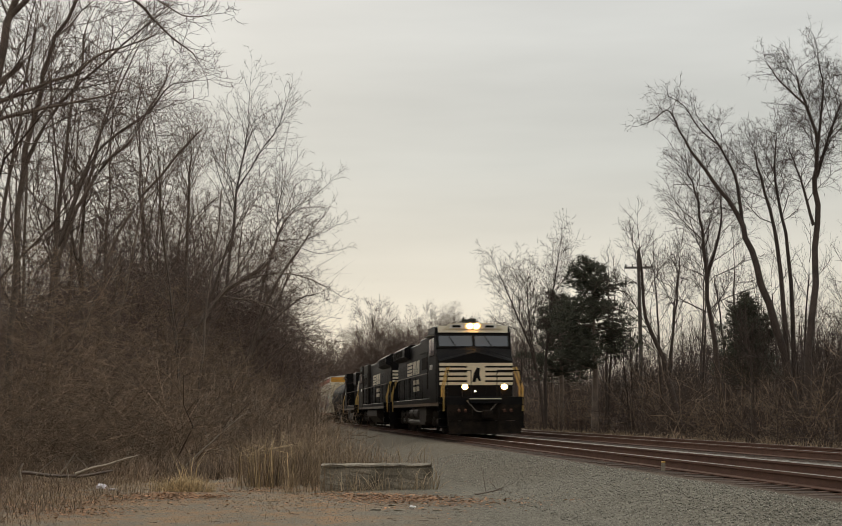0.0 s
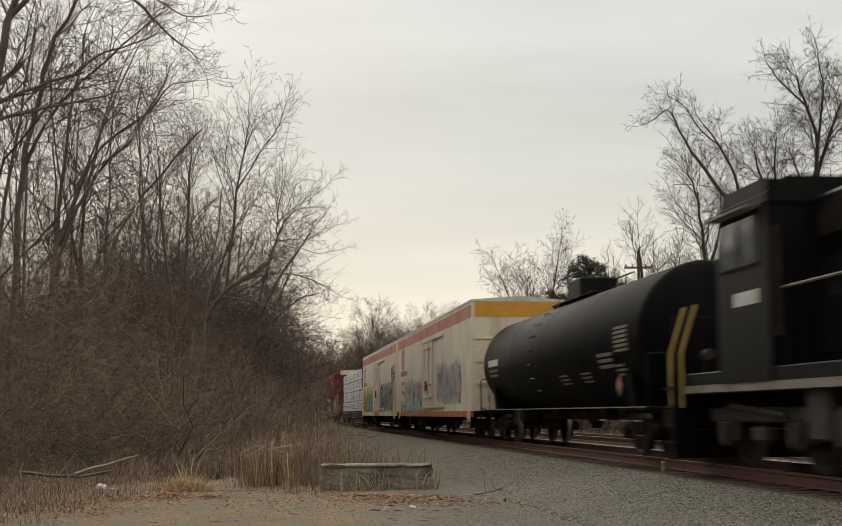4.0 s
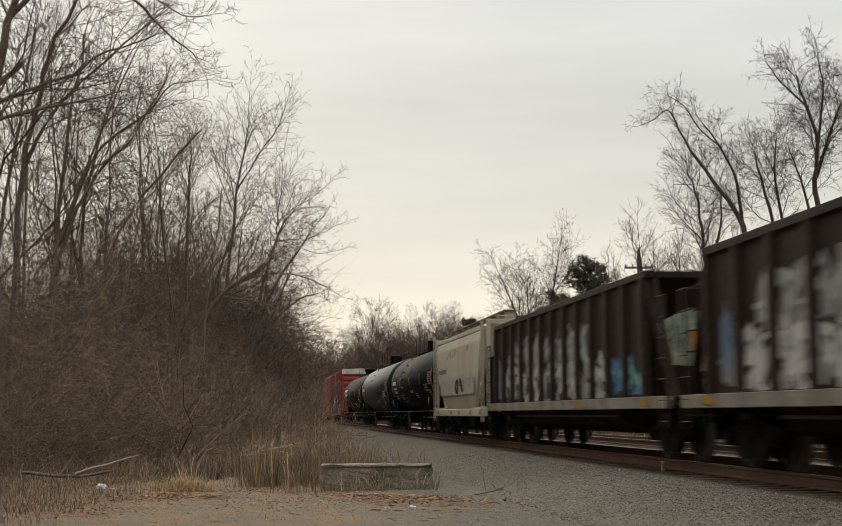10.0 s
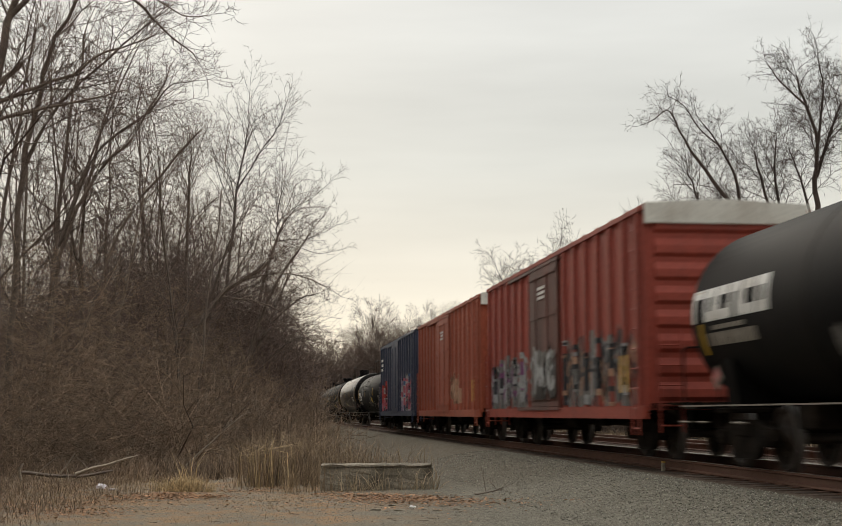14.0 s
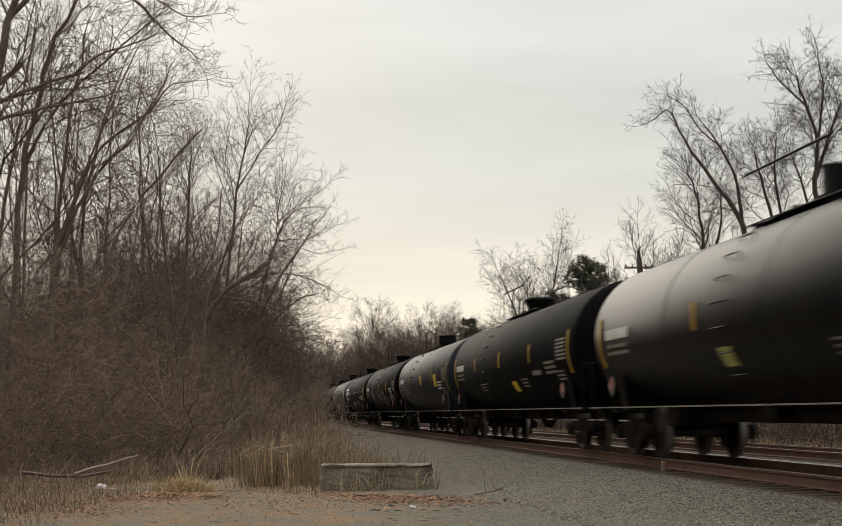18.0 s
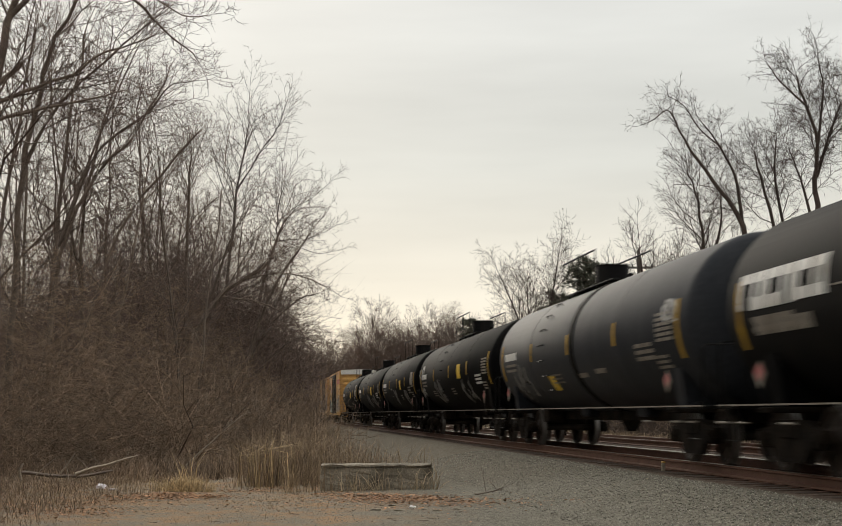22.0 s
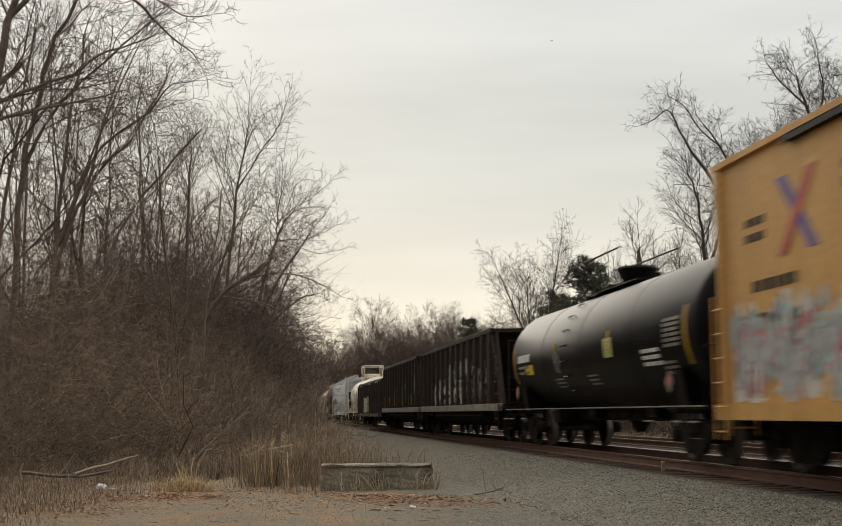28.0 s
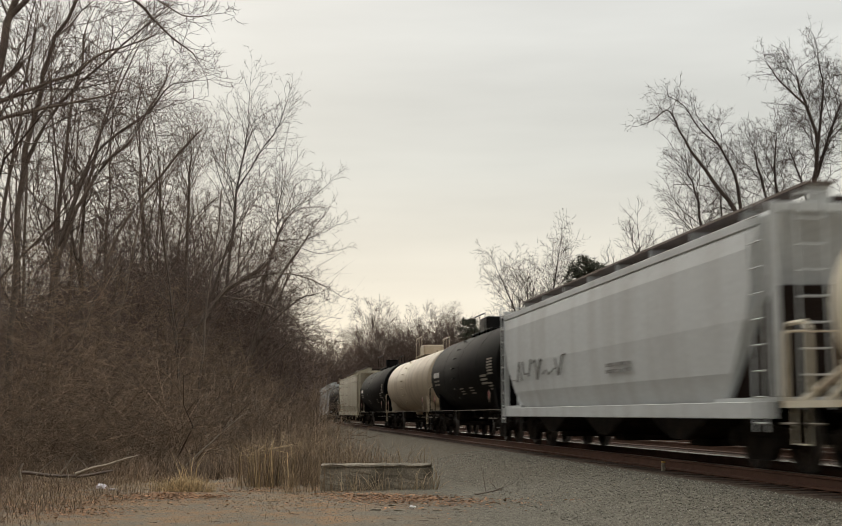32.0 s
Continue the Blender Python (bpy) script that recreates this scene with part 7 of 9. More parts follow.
    couple(covered_hopper(22.0, "long grey covered hopper with ribbed roof walk", "cover_grey", 3.98, 3), -772.0, -794.0)
    couple_tank(-795.5, -813.3, "black tank car far down the train", "tank_black", 1.45, 2.36, "housing", 0, seed=125)
    couple(covered_hopper(18.0, "grey covered hopper far down the train", "cover_pale", 3.98, 3), -814.8, -832.8)


build_train()


def motions():
    """The train runs by at one speed; every wheelset rolls with it."""
    for ob, mid in TRAIN:
        turn = Matrix.Rotation(HEAD, 4, "Z")
        walk(ob, [(t, Matrix.Translation(on_line(mid + SPEED * t)) @ turn) for t in (0.0, 16.0, 32.0)])
    bird_motions()
    middle = {ob: mid for ob, mid in TRAIN}
    for w, place, radius in WHEELSETS:
        # rolling from well before the car comes into view until it is well past
        start = middle[w.parent.parent] + w.parent.location.x
        k0 = min(max(0, int((-150 - start) / SPEED * FPS)), 32 * FPS)
        k1 = min(max(k0, int((45 - start) / SPEED * FPS)), 32 * FPS)
        at = [k for k in sorted({0, 32 * FPS, *range(k0, k1 + 1)})]
        rows = [(k / FPS, Matrix.Translation(place) @ Matrix.Rotation(SPEED * (min(max(k, k0), k1) - k0) / FPS / radius, 4, "Y")) for k in at]
        walk(w, rows)




# ---------------------------------------------------------------- woods
def at_ground(x, y, turn=0.0, size=1.0, sink=0.05):
    return Matrix.Translation((x, y, float(land_height(np.array(x), np.array(y))) - sink)) @ Matrix.Rotation(turn, 4, "Z") @ Matrix.Diagonal((size, size, size, 1))


def wood_tree(seed, height, stems=1, r=0.2, spread=0.8, lift=0.12, limbs=15, kids=(6, 6), first=0.25, lean=0.1, reach=0.32, up=0.75, floor=0.004, gap=(0.26, 0.34, 0.44)):
    t = Tree(seed, lift, 0.1, spread, floor, False, gap)
    g = np.random.RandomState(seed + 500)
    for k in range(stems):
        a = g.rand() * 6.28
        d = np.array([np.cos(a), np.sin(a), 0]) * lean * height * (0.4 + g.rand())
        base = np.array([np.cos(a), np.sin(a), 0]) * (0.25 if stems > 1 else 0)
        hh = height * g.uniform(0.8, 1.0)
        pts = [base, base + d * 0.2 + [0, 0, hh * 0.3], base + d * 0.6 + [0, 0, hh * 0.6], base + d + [0, 0, hh * 0.88]]
        t.stem(pts, r * g.uniform(0.75, 1.0), 0.03, limbs, height * reach, first, 3, kids, up)
    return t


def shrub(seed, height, stems, kids=(4, 5), wide=0.6):
    t = Tree(seed, 0.0, 0.42, 1.1, 0.004, False, (0.16, 0.22, 0.3))
    g = np.random.RandomState(seed + 900)
    for k in range(stems):
        a = g.rand() * 6.28
        w = np.array([np.cos(a) * wide, np.sin(a) * wide, g.uniform(0.5, 1.2)])
        p = np.array([g.normal(0, 0.5), g.normal(0, 0.5), 0])
        t.limb(p, w, height * g.uniform(0.6, 1.1), 0.02 * g.uniform(0.7, 1.5), 2, kids)
    return t


def hero(label, seed, stems, bark="bark", twig="twig", lift=0.02, wobble=0.19, spread=1.0, group="trees of the woods", floor=0.007, gap=(0.31, 0.41, 0.5)):
    """A tree whose stems are laid out one by one. stems: (points, thick, thin, limbs, reach, first, kids, up)."""
    t = Tree(seed, lift, wobble, spread, floor, True, gap)
    foot = np.array(stems[0][0][0], float)
    for pts, r0, r1, limbs, reach, first, kids, up in stems:
        t.stem([np.array(q, float) - foot for q in pts], r0 * 0.85, r1 * 0.8, limbs, reach, first, kids[2], kids, up)
    return t.plant(label, M[bark], M[twig], Matrix.Translation(foot), group=group)


def thicket(name, label, spots, heights, seed, mat, radius=(0.012, 0.03), lean=0.35, bend=0.12, kind="stuff", category="undergrowth", shoots=3):
    """Many bare stems at once, each a bent spike; spots (n, 2) on the ground, heights (n)."""
    g = np.random.RandomState(seed)
    n = len(spots)
    z0 = land_height(spots[:, 0], spots[:, 1]) - 0.05
    p0 = np.column_stack([spots, z0])
    a = g.rand(n) * 2 * np.pi
    d = np.column_stack([np.cos(a) * lean * g.rand(n), np.sin(a) * lean * g.rand(n), np.ones(n)])
    d /= np.linalg.norm(d, axis=1, keepdims=True)
    p1 = p0 + d * heights[:, None] * 0.5
    d2 = d + np.column_stack([g.normal(0, bend, n), g.normal(0, bend, n), -np.abs(g.normal(0, bend, n))])
    p2 = p1 + d2 * heights[:, None] * 0.5
    r = g.uniform(radius[0], radius[1], n)
    lines = [(np.array([p0[i], p1[i], p2[i]]), np.array([r[i], r[i] * 0.7, 0.0])) for i in range(n)]
    # side shoots
    for i in range(n):
        if heights[i] < 0.8:
            continue
        for _ in range(shoots):
            f = g.uniform(0.25, 0.97)
            q = p0[i] + (p1[i] - p0[i]) * f * 2 if f < 0.5 else p1[i] + (p2[i] - p1[i]) * (f - 0.5) * 2
            w = np.array([g.normal(), g.normal(), g.uniform(-0.35, 1.1)])
            w *= heights[i] * g.uniform(0.15, 0.35) / np.linalg.norm(w)
            lines.append((np.array([q, q + w]), np.array([r[i] * 0.55, 0.0])))
    v, f = sweep(lines, 3)
    ob = new(name, raw_mesh(name, v, f, mat))
    return tagged(ob, label, category, kind=kind)


def wood_edge(y):
    """The wood's edge beside the road: x at the distance y."""
    return np.interp(y, [26, 32, 40, 60, 100, 140], [-9.0, -6.6, -5.0, -5.2, -8.6, -13.5])


def build_woods():
    g = np.random.RandomState(77)
    # -- filler trees of the wood beside the road
    protos = [wood_tree(s, h, st, r, sp, lf, lm, kd, fi, ln) for s, h, st, r, sp, lf, lm, kd, fi, ln in (
        (1, 19, 1, 0.12, 0.85, 0.04, 14, (5, 5), 0.2, 0.08), (2, 17, 2, 0.085, 0.9, 0.05, 8, (5, 5), 0.2, 0.1), (3, 20, 1, 0.13, 0.85, 0.04, 14, (5, 5), 0.25, 0.14), (4, 13, 3, 0.06, 0.9, 0.05, 7, (5, 5), 0.15, 0.12))]
    made = [p.plant("bare grey-brown woodland tree without leaves", M["bark"], M["twig"], at_ground(-300, 900 + 60 * i), group="trees of the woods") for i, p in enumerate(protos)]
    spots = []
    for k in range(30):
        y = 40 + 60 * ((k * 0.618) % 1.0)
        limit = float(wood_edge(np.array(y)))
        depth = 2.2 + 15 * ((k * 0.7548) % 1.0) ** 1.3
        spots.append((limit - depth, y, depth))
    for k, (x, y, depth) in enumerate(spots):
        # low at the edge, tall inside
        i = 3 if depth < 5.5 else k % 3
        size = g.uniform(0.85, 1.1) if depth > 5.5 else g.uniform(0.62, 0.85)
        m = at_ground(x, y, g.rand() * 6.28, size)
        copy_thing(made[i], m)
    for k, (x, y) in enumerate(((-21.0, 52.0), (-26.0, 66.0), (-30.0, 80.0), (-15.0, 72.0))):
        made[k].matrix_basis = at_ground(x, y, k, 1.0)
    # -- the wood across the line
    rp = [wood_tree(s, h, st, r, sp, lf, lm, kd, fi, 0.08) for s, h, st, r, sp, lf, lm, kd, fi in ((21, 11, 2, 0.12, 0.75, 0.16, 9, (5, 5), 0.15), (22, 9, 3, 0.09, 0.8, 0.16, 6, (5, 5), 0.1))]
    rmade = [p.plant("bare slender tree across the tracks", M["bark_dark"], M["twig_dark"], at_ground(60, 120 + 20 * i), group="trees across the line") for i, p in enumerate(rp)]
    for k in range(40):
        y = 48 + 62 * ((k * 0.618) % 1.0)
        f = TRACK2 + 7.5 + 20 * ((k * 0.7548) % 1.0)
        p = on_line(-(y - 25) / 0.992, f)
        copy_thing(rmade[k % 2], at_ground(p.x, p.y, g.rand() * 6.28, g.uniform(0.65, 1.05)))
    # -- the distance: a belt of trees past the bend
    fp = wood_tree(31, 13, 4, 0.16, 1.0, 0.03, 16, (9, 8), 0.22, 0.22, 0.42, 0.5, 0.012, (0.25, 0.32, 0.42))
    far = fp.plant("distant bare tree with a rounded crown", M["bark"], M["twig"], at_ground(-3.6, 152), group="distant trees")
    for x, y, s in ((3.4, 150, 0.98), (7.8, 158, 0.92), (-10.5, 172, 0.86), (-0.6, 166, 0.9), (-15.5, 186, 0.85), (11.5, 165, 0.95), (-21, 200, 0.85), (-7.0, 160, 0.8), (1.2, 156, 0.92), (5.8, 154, 0.88), (-2.3, 158, 0.85)):
        copy_thing(far, at_ground(x, y, g.rand() * 6.28, s))


def build_heroes():
    K, F, R = (7, 6, 3), (7, 6, 3), (7, 6, 3)
    lab = "tall bare tree with spreading limbs over the road edge"
    # tree at the road edge whose limbs reach in from the side
    hero(lab, 101, (
        ([(-12.80, 36.0, -0.20), (-12.65, 36.0, 4.00), (-12.50, 36.0, 8.15), (-12.18, 36.0, 11.62), (-11.75, 36.0, 13.54), (-11.35, 36.0, 15.81)], 0.24, 0.1, 14, 4.6, 0.3, F, 0.5),
        ([(-13.02, 36.0, 9.96), (-12.11, 36.0, 10.35), (-11.19, 36.0, 10.74), (-9.98, 36.0, 11.14), (-9.21, 36.0, 11.81), (-8.48, 36.0, 11.97), (-7.51, 36.0, 12.36)], 0.1, 0.02, 16, 2.6, 0.15, F, 0.4),
        ([(-12.65, 35.0, 9.30), (-11.76, 35.0, 9.61), (-10.41, 35.0, 9.94), (-8.92, 35.0, 10.24), (-8.10, 35.0, 10.45)], 0.085, 0.02, 12, 2.2, 0.15, F, 0.4),
        ([(-12.43, 36.0, 10.66), (-11.68, 36.0, 11.30), (-11.44, 36.0, 11.55)], 0.11, 0.08, 3, 1.0, 0.2, F, 0.4),
        ([(-11.88, 36.0, 12.90), (-10.52, 36.0, 14.34), (-9.42, 36.0, 14.01), (-8.24, 36.0, 13.36), (-7.41, 36.0, 12.43), (-6.59, 36.0, 11.78), (-6.31, 36.0, 11.37)], 0.1, 0.012, 18, 1.4, 0.2, F, 0.0),
        ([(-10.52, 36.0, 14.34), (-9.11, 36.0, 14.34), (-7.60, 36.0, 13.36), (-6.78, 36.0, 12.79), (-5.97, 36.0, 12.93)], 0.06, 0.012, 16, 1.2, 0.2, F, 0.2),
        ([(-11.93, 37.0, -0.09), (-11.88, 37.0, 4.06), (-11.74, 37.0, 8.33), (-11.33, 37.0, 10.43), (-11.06, 37.0, 12.22), (-10.15, 37.0, 14.03), (-9.38, 37.0, 15.20)], 0.14, 0.045, 14, 3.2, 0.45, F, 0.5),
        ([(-11.74, 37.0, 8.33), (-11.30, 37.0, 9.54), (-10.54, 37.0, 10.75), (-9.30, 37.0, 11.89), (-8.36, 37.0, 12.70), (-7.57, 37.0, 13.52)], 0.08, 0.02, 15, 2.6, 0.2, F, 0.5)), lift=0.05)
    hero("tall bare tree with a straight grey trunk", 102, (
        ([(-13.40, 46.0, -0.27), (-13.36, 46.0, 4.71), (-13.22, 46.0, 8.63), (-12.90, 46.0, 12.62), (-12.20, 46.0, 16.29)], 0.15, 0.04, 14, 4.4, 0.3, K, 0.7),
        ([(-13.33, 46.0, 7.05), (-12.43, 46.0, 9.81), (-11.23, 46.0, 13.02), (-10.19, 46.0, 15.46)], 0.08, 0.02, 12, 3.2, 0.25, K, 0.7)))
    hero("tall bare tree with upright limbs", 103, (
        ([(-13.22, 50.0, -0.42), (-13.25, 50.0, 4.99), (-13.46, 50.0, 8.82), (-12.81, 50.0, 12.50), (-11.81, 50.0, 15.57)], 0.14, 0.035, 13, 4.2, 0.3, K, 0.7),
        ([(-13.29, 50.0, 6.26), (-14.12, 50.0, 9.69), (-14.77, 50.0, 13.60), (-14.98, 50.0, 17.15)], 0.08, 0.02, 11, 3.2, 0.3, K, 0.7)))
    # leaning stems over the thicket
    hero("leaning bare tree over the thicket", 104, (
        ([(-13.29, 44.0, 0.17), (-12.80, 44.0, 5.31), (-12.17, 44.0, 8.31), (-11.15, 44.0, 9.98), (-10.05, 44.0, 11.08), (-9.32, 44.0, 12.41), (-8.50, 44.0, 14.10)], 0.13, 0.02, 18, 2.8, 0.3, K, 0.6),
        ([(-12.57, 44.0, 7.18), (-11.49, 44.0, 10.65), (-9.55, 44.0, 11.85), (-8.91, 44.0, 12.97), (-7.63, 44.0, 13.08)], 0.08, 0.015, 15, 2.4, 0.25, K, 0.5),
        ([(-11.66, 44.0, 0.88), (-10.29, 44.0, 5.30), (-9.63, 44.0, 9.06), (-9.44, 44.0, 10.97)], 0.08, 0.02, 12, 2.4, 0.3, K, 0.9)))
    t = Tree(105, 0.1, 0.15, 0.8)                                   # a dead stem, broken short
    pts = [(-10.67, 40.0, 3.60), (-9.66, 40.0, 7.16), (-8.42, 40.0, 8.82), (-7.50, 40.0, 9.83), (-6.86, 40.0, 10.47)]
    foot = np.array((-11.57, 40.0, -0.06))
    t.stem([foot - foot] + [np.array(q) - foot for q in pts], 0.06, 0.03, 5, 1.0, 0.3, 2, (4, 4), 0.8, None, False)
    t.plant("dead leaning trunk, broken off at its top", M["bark"], M["twig"], Matrix.Translation(foot), group="trees of the woods")
    # the dense mid thicket with an arching tree
    hero("dense bare tree of the thicket", 106, (
        ([(-9.87, 52.0, 0.35), (-9.61, 52.0, 4.24), (-9.57, 52.0, 8.21), (-9.57, 52.0, 11.12), (-9.50, 52.0, 12.25)], 0.15, 0.03, 18, 3.4, 0.2, F, 0.8),
        ([(-9.78, 52.0, 1.64), (-10.61, 52.0, 5.12), (-11.34, 52.0, 8.66), (-11.58, 52.0, 11.81)], 0.1, 0.03, 14, 3.0, 0.25, F, 0.9)), floor=0.006, gap=(0.2, 0.26, 0.33))
    hero("arching bare tree with drooping twigs", 107, (
        ([(-9.12, 48.0, 0.82), (-8.67, 48.0, 4.14), (-7.68, 48.0, 5.80), (-6.68, 48.0, 6.45), (-5.77, 48.0, 6.95), (-5.39, 48.0, 8.12), (-5.07, 48.0, 8.90)], 0.17, 0.03, 16, 2.8, 0.25, F, 0.4),
        ([(-6.68, 48.0, 6.45), (-5.36, 48.0, 6.75), (-4.14, 48.0, 6.44), (-3.23, 48.0, 5.92)], 0.05, 0.015, 11, 1.3, 0.1, F, -0.1),
        ([(-8.18, 48.0, 5.03), (-7.21, 48.0, 8.09), (-6.41, 48.0, 9.32)], 0.08, 0.02, 11, 2.2, 0.2, F, 0.7),
        ([(-7.68, 48.0, 5.80), (-6.16, 48.0, 5.63), (-4.84, 48.0, 5.02), (-4.23, 48.0, 4.00)], 0.06, 0.015, 13, 1.9, 0.1, F, -0.1)), lift=-0.03, spread=1.0, floor=0.006, gap=(0.2, 0.26, 0.33))
    hero("spreading bare tree with low boughs at the edge of the wood", 112, (
        ([(-7.2, 50.0, 0.4), (-6.7, 50.0, 4.0), (-5.7, 50.0, 6.6), (-4.7, 50.0, 8.0), (-4.1, 50.0, 8.9)], 0.14, 0.02, 20, 1.9, 0.25, F, 0.4),
        ([(-7.0, 50.0, 3.0), (-5.8, 50.0, 5.0), (-4.8, 50.0, 5.9), (-4.1, 50.0, 6.1)], 0.07, 0.015, 16, 1.5, 0.15, F, 0.3),
        ([(-6.9, 50.0, 2.5), (-5.7, 50.0, 3.8), (-4.8, 50.0, 4.4), (-4.2, 50.0, 4.2)], 0.06, 0.015, 14, 1.4, 0.15, F, 0.2)), lift=-0.03, floor=0.006, gap=(0.2, 0.26, 0.33))
    hero("dark bare tree crowded with fine twigs", 108, (
        ([(-8.53, 56.0, 0.26), (-8.34, 56.0, 3.99), (-8.15, 56.0, 7.29), (-7.94, 56.0, 9.68)], 0.13, 0.03, 17, 3.2, 0.15, F, 0.5),
        ([(-8.42, 56.0, 1.19), (-7.17, 56.0, 4.45), (-6.24, 56.0, 6.33), (-5.78, 56.0, 7.76)], 0.1, 0.025, 15, 2.6, 0.15, F, 0.4)), lift=0.02, floor=0.006, gap=(0.2, 0.26, 0.33))
    hero("dark bare tree at the edge of the wood", 109, (
        ([(-7.38, 62.0, 0.39), (-7.27, 62.0, 3.22), (-7.04, 62.0, 5.82), (-6.66, 62.0, 7.92)], 0.11, 0.025, 16, 2.5, 0.1, F, 0.4),
        ([(-7.25, 62.0, 0.90), (-6.24, 62.0, 3.47), (-5.60, 62.0, 5.29)], 0.08, 0.02, 14, 1.8, 0.1, F, 0.3)), lift=0.02, floor=0.006, gap=(0.2, 0.26, 0.33))
    # the slender pale tree
    hero("slender pale bare tree with fine upright twigs", 110, (
        ([(-9.89, 64.0, 0.63), (-9.82, 64.0, 5.97), (-9.66, 64.0, 9.81), (-9.31, 64.0, 12.83), (-9.01, 64.0, 14.6), (-8.8, 64.0, 15.9), (-8.72, 64.0, 18.2)], 0.13, 0.014, 30, 2.9, 0.36, K, 0.8),
        ([(-9.31, 64.0, 12.75), (-8.00, 64.0, 14.91), (-7.22, 64.0, 15.9), (-6.75, 64.0, 17.6)], 0.06, 0.014, 20, 2.0, 0.2, K, 0.9),
        ([(-9.46, 64.0, 11.42), (-10.34, 64.0, 13.64), (-10.77, 64.0, 15.59)], 0.04, 0.012, 9, 1.8, 0.2, K, 0.9)), "bark_grey", "twig", 0.04, 0.08, floor=0.0065)
    hero("slim bare tree with fine twigs against the sky", 111, (
        ([(-8.82, 66.0, 0.60), (-8.52, 66.0, 6.11), (-8.02, 66.0, 9.07), (-7.53, 66.0, 10.31), (-7.48, 66.0, 11.36), (-7.35, 66.0, 13.15), (-7.17, 66.0, 14.84)], 0.12, 0.012, 18, 3.0, 0.45, K, 0.8),
        ([(-7.48, 66.0, 11.36), (-6.56, 66.0, 12.15), (-5.77, 66.0, 12.51), (-4.79, 66.0, 13.42)], 0.04, 0.01, 14, 2.0, 0.1, K, 0.9),
        ([(-7.53, 66.0, 10.31), (-6.69, 66.0, 10.42), (-5.93, 66.0, 10.36), (-4.31, 66.0, 11.17)], 0.045, 0.01, 14, 1.8, 0.1, K, 0.9),
        ([(-7.39, 66.0, 10.40), (-6.74, 66.0, 10.19), (-5.42, 66.0, 9.62), (-4.14, 66.0, 9.87)], 0.035, 0.01, 10, 1.2, 0.2, K, 0.6)), "bark_grey", "twig", 0.04, 0.08, floor=0.0065)
    # -- across the line
    hero("tall bare tree with a long leaning limb", 121, (
        ([(14.68, 50.0, 0.44), (14.08, 50.0, 4.03), (13.24, 50.0, 6.99), (12.77, 50.0, 8.70), (11.87, 50.0, 10.32), (10.84, 50.0, 11.52), (10.13, 50.0, 12.94)], 0.24, 0.04, 14, 2.2, 0.5, R, 0.6),
        ([(12.71, 50.0, 8.70), (12.56, 50.0, 10.64), (11.92, 50.0, 11.95), (11.10, 50.0, 13.05)], 0.1, 0.025, 14, 1.8, 0.3, R, 0.8),
        ([(10.27, 50.0, 12.72), (9.93, 50.0, 13.49), (9.27, 50.0, 12.94), (8.73, 50.0, 12.73)], 0.05, 0.015, 12, 1.2, 0.1, R, 0.6),
        ([(12.02, 50.0, 11.84), (11.08, 50.0, 12.61), (10.57, 50.0, 13.60), (9.73, 50.0, 14.04)], 0.05, 0.015, 12, 1.2, 0.1, R, 0.8)), bark="bark_dark", twig="twig_dark", lift=0.01, wobble=0.24, spread=1.1, floor=0.005, gap=(0.16, 0.21, 0.28))
    hero("tall bare tree with twin trunks", 122, (
        ([(14.83, 52.0, 0.41), (14.86, 52.0, 4.13), (14.68, 52.0, 8.10), (14.12, 52.0, 10.78), (13.73, 52.0, 12.37)], 0.18, 0.035, 16, 2.2, 0.55, R, 0.7),
        ([(15.05, 52.0, 0.41), (15.18, 52.0, 5.01), (14.97, 52.0, 8.76), (14.58, 52.0, 11.23), (14.82, 52.0, 13.04)], 0.15, 0.03, 16, 2.2, 0.55, R, 0.7)), bark="bark_dark", twig="twig_dark", lift=0.01, wobble=0.24, spread=1.1, floor=0.005, gap=(0.16, 0.21, 0.28))
    hero("tall bare tree with a forked crown", 123, (
        ([(14.33, 48.0, 0.42), (14.63, 48.0, 3.92), (15.05, 48.0, 8.40), (15.05, 48.0, 10.26), (15.25, 48.0, 11.72), (14.79, 48.0, 13.19), (14.43, 48.0, 14.46)], 0.2, 0.04, 18, 2.2, 0.5, R, 0.7),
        ([(15.09, 48.0, 10.26), (15.67, 48.0, 11.93), (16.25, 48.0, 13.39)], 0.1, 0.03, 15, 2.2, 0.2, R, 0.8),
        ([(14.89, 48.0, 12.98), (13.79, 48.0, 14.04), (13.31, 48.0, 14.89)], 0.06, 0.015, 14, 1.3, 0.1, R, 0.6),
        ([(15.17, 48.0, 11.30), (15.53, 48.0, 13.61), (15.29, 48.0, 15.31)], 0.07, 0.02, 15, 1.7, 0.2, R, 0.9),
        ([(14.91, 48.0, 8.40), (14.47, 48.0, 10.26), (14.01, 48.0, 11.62)], 0.08, 0.02, 15, 1.7, 0.2, R, 0.8)), bark="bark_dark", twig="twig_dark", lift=0.01, wobble=0.24, spread=1.1, floor=0.005, gap=(0.16, 0.21, 0.28))
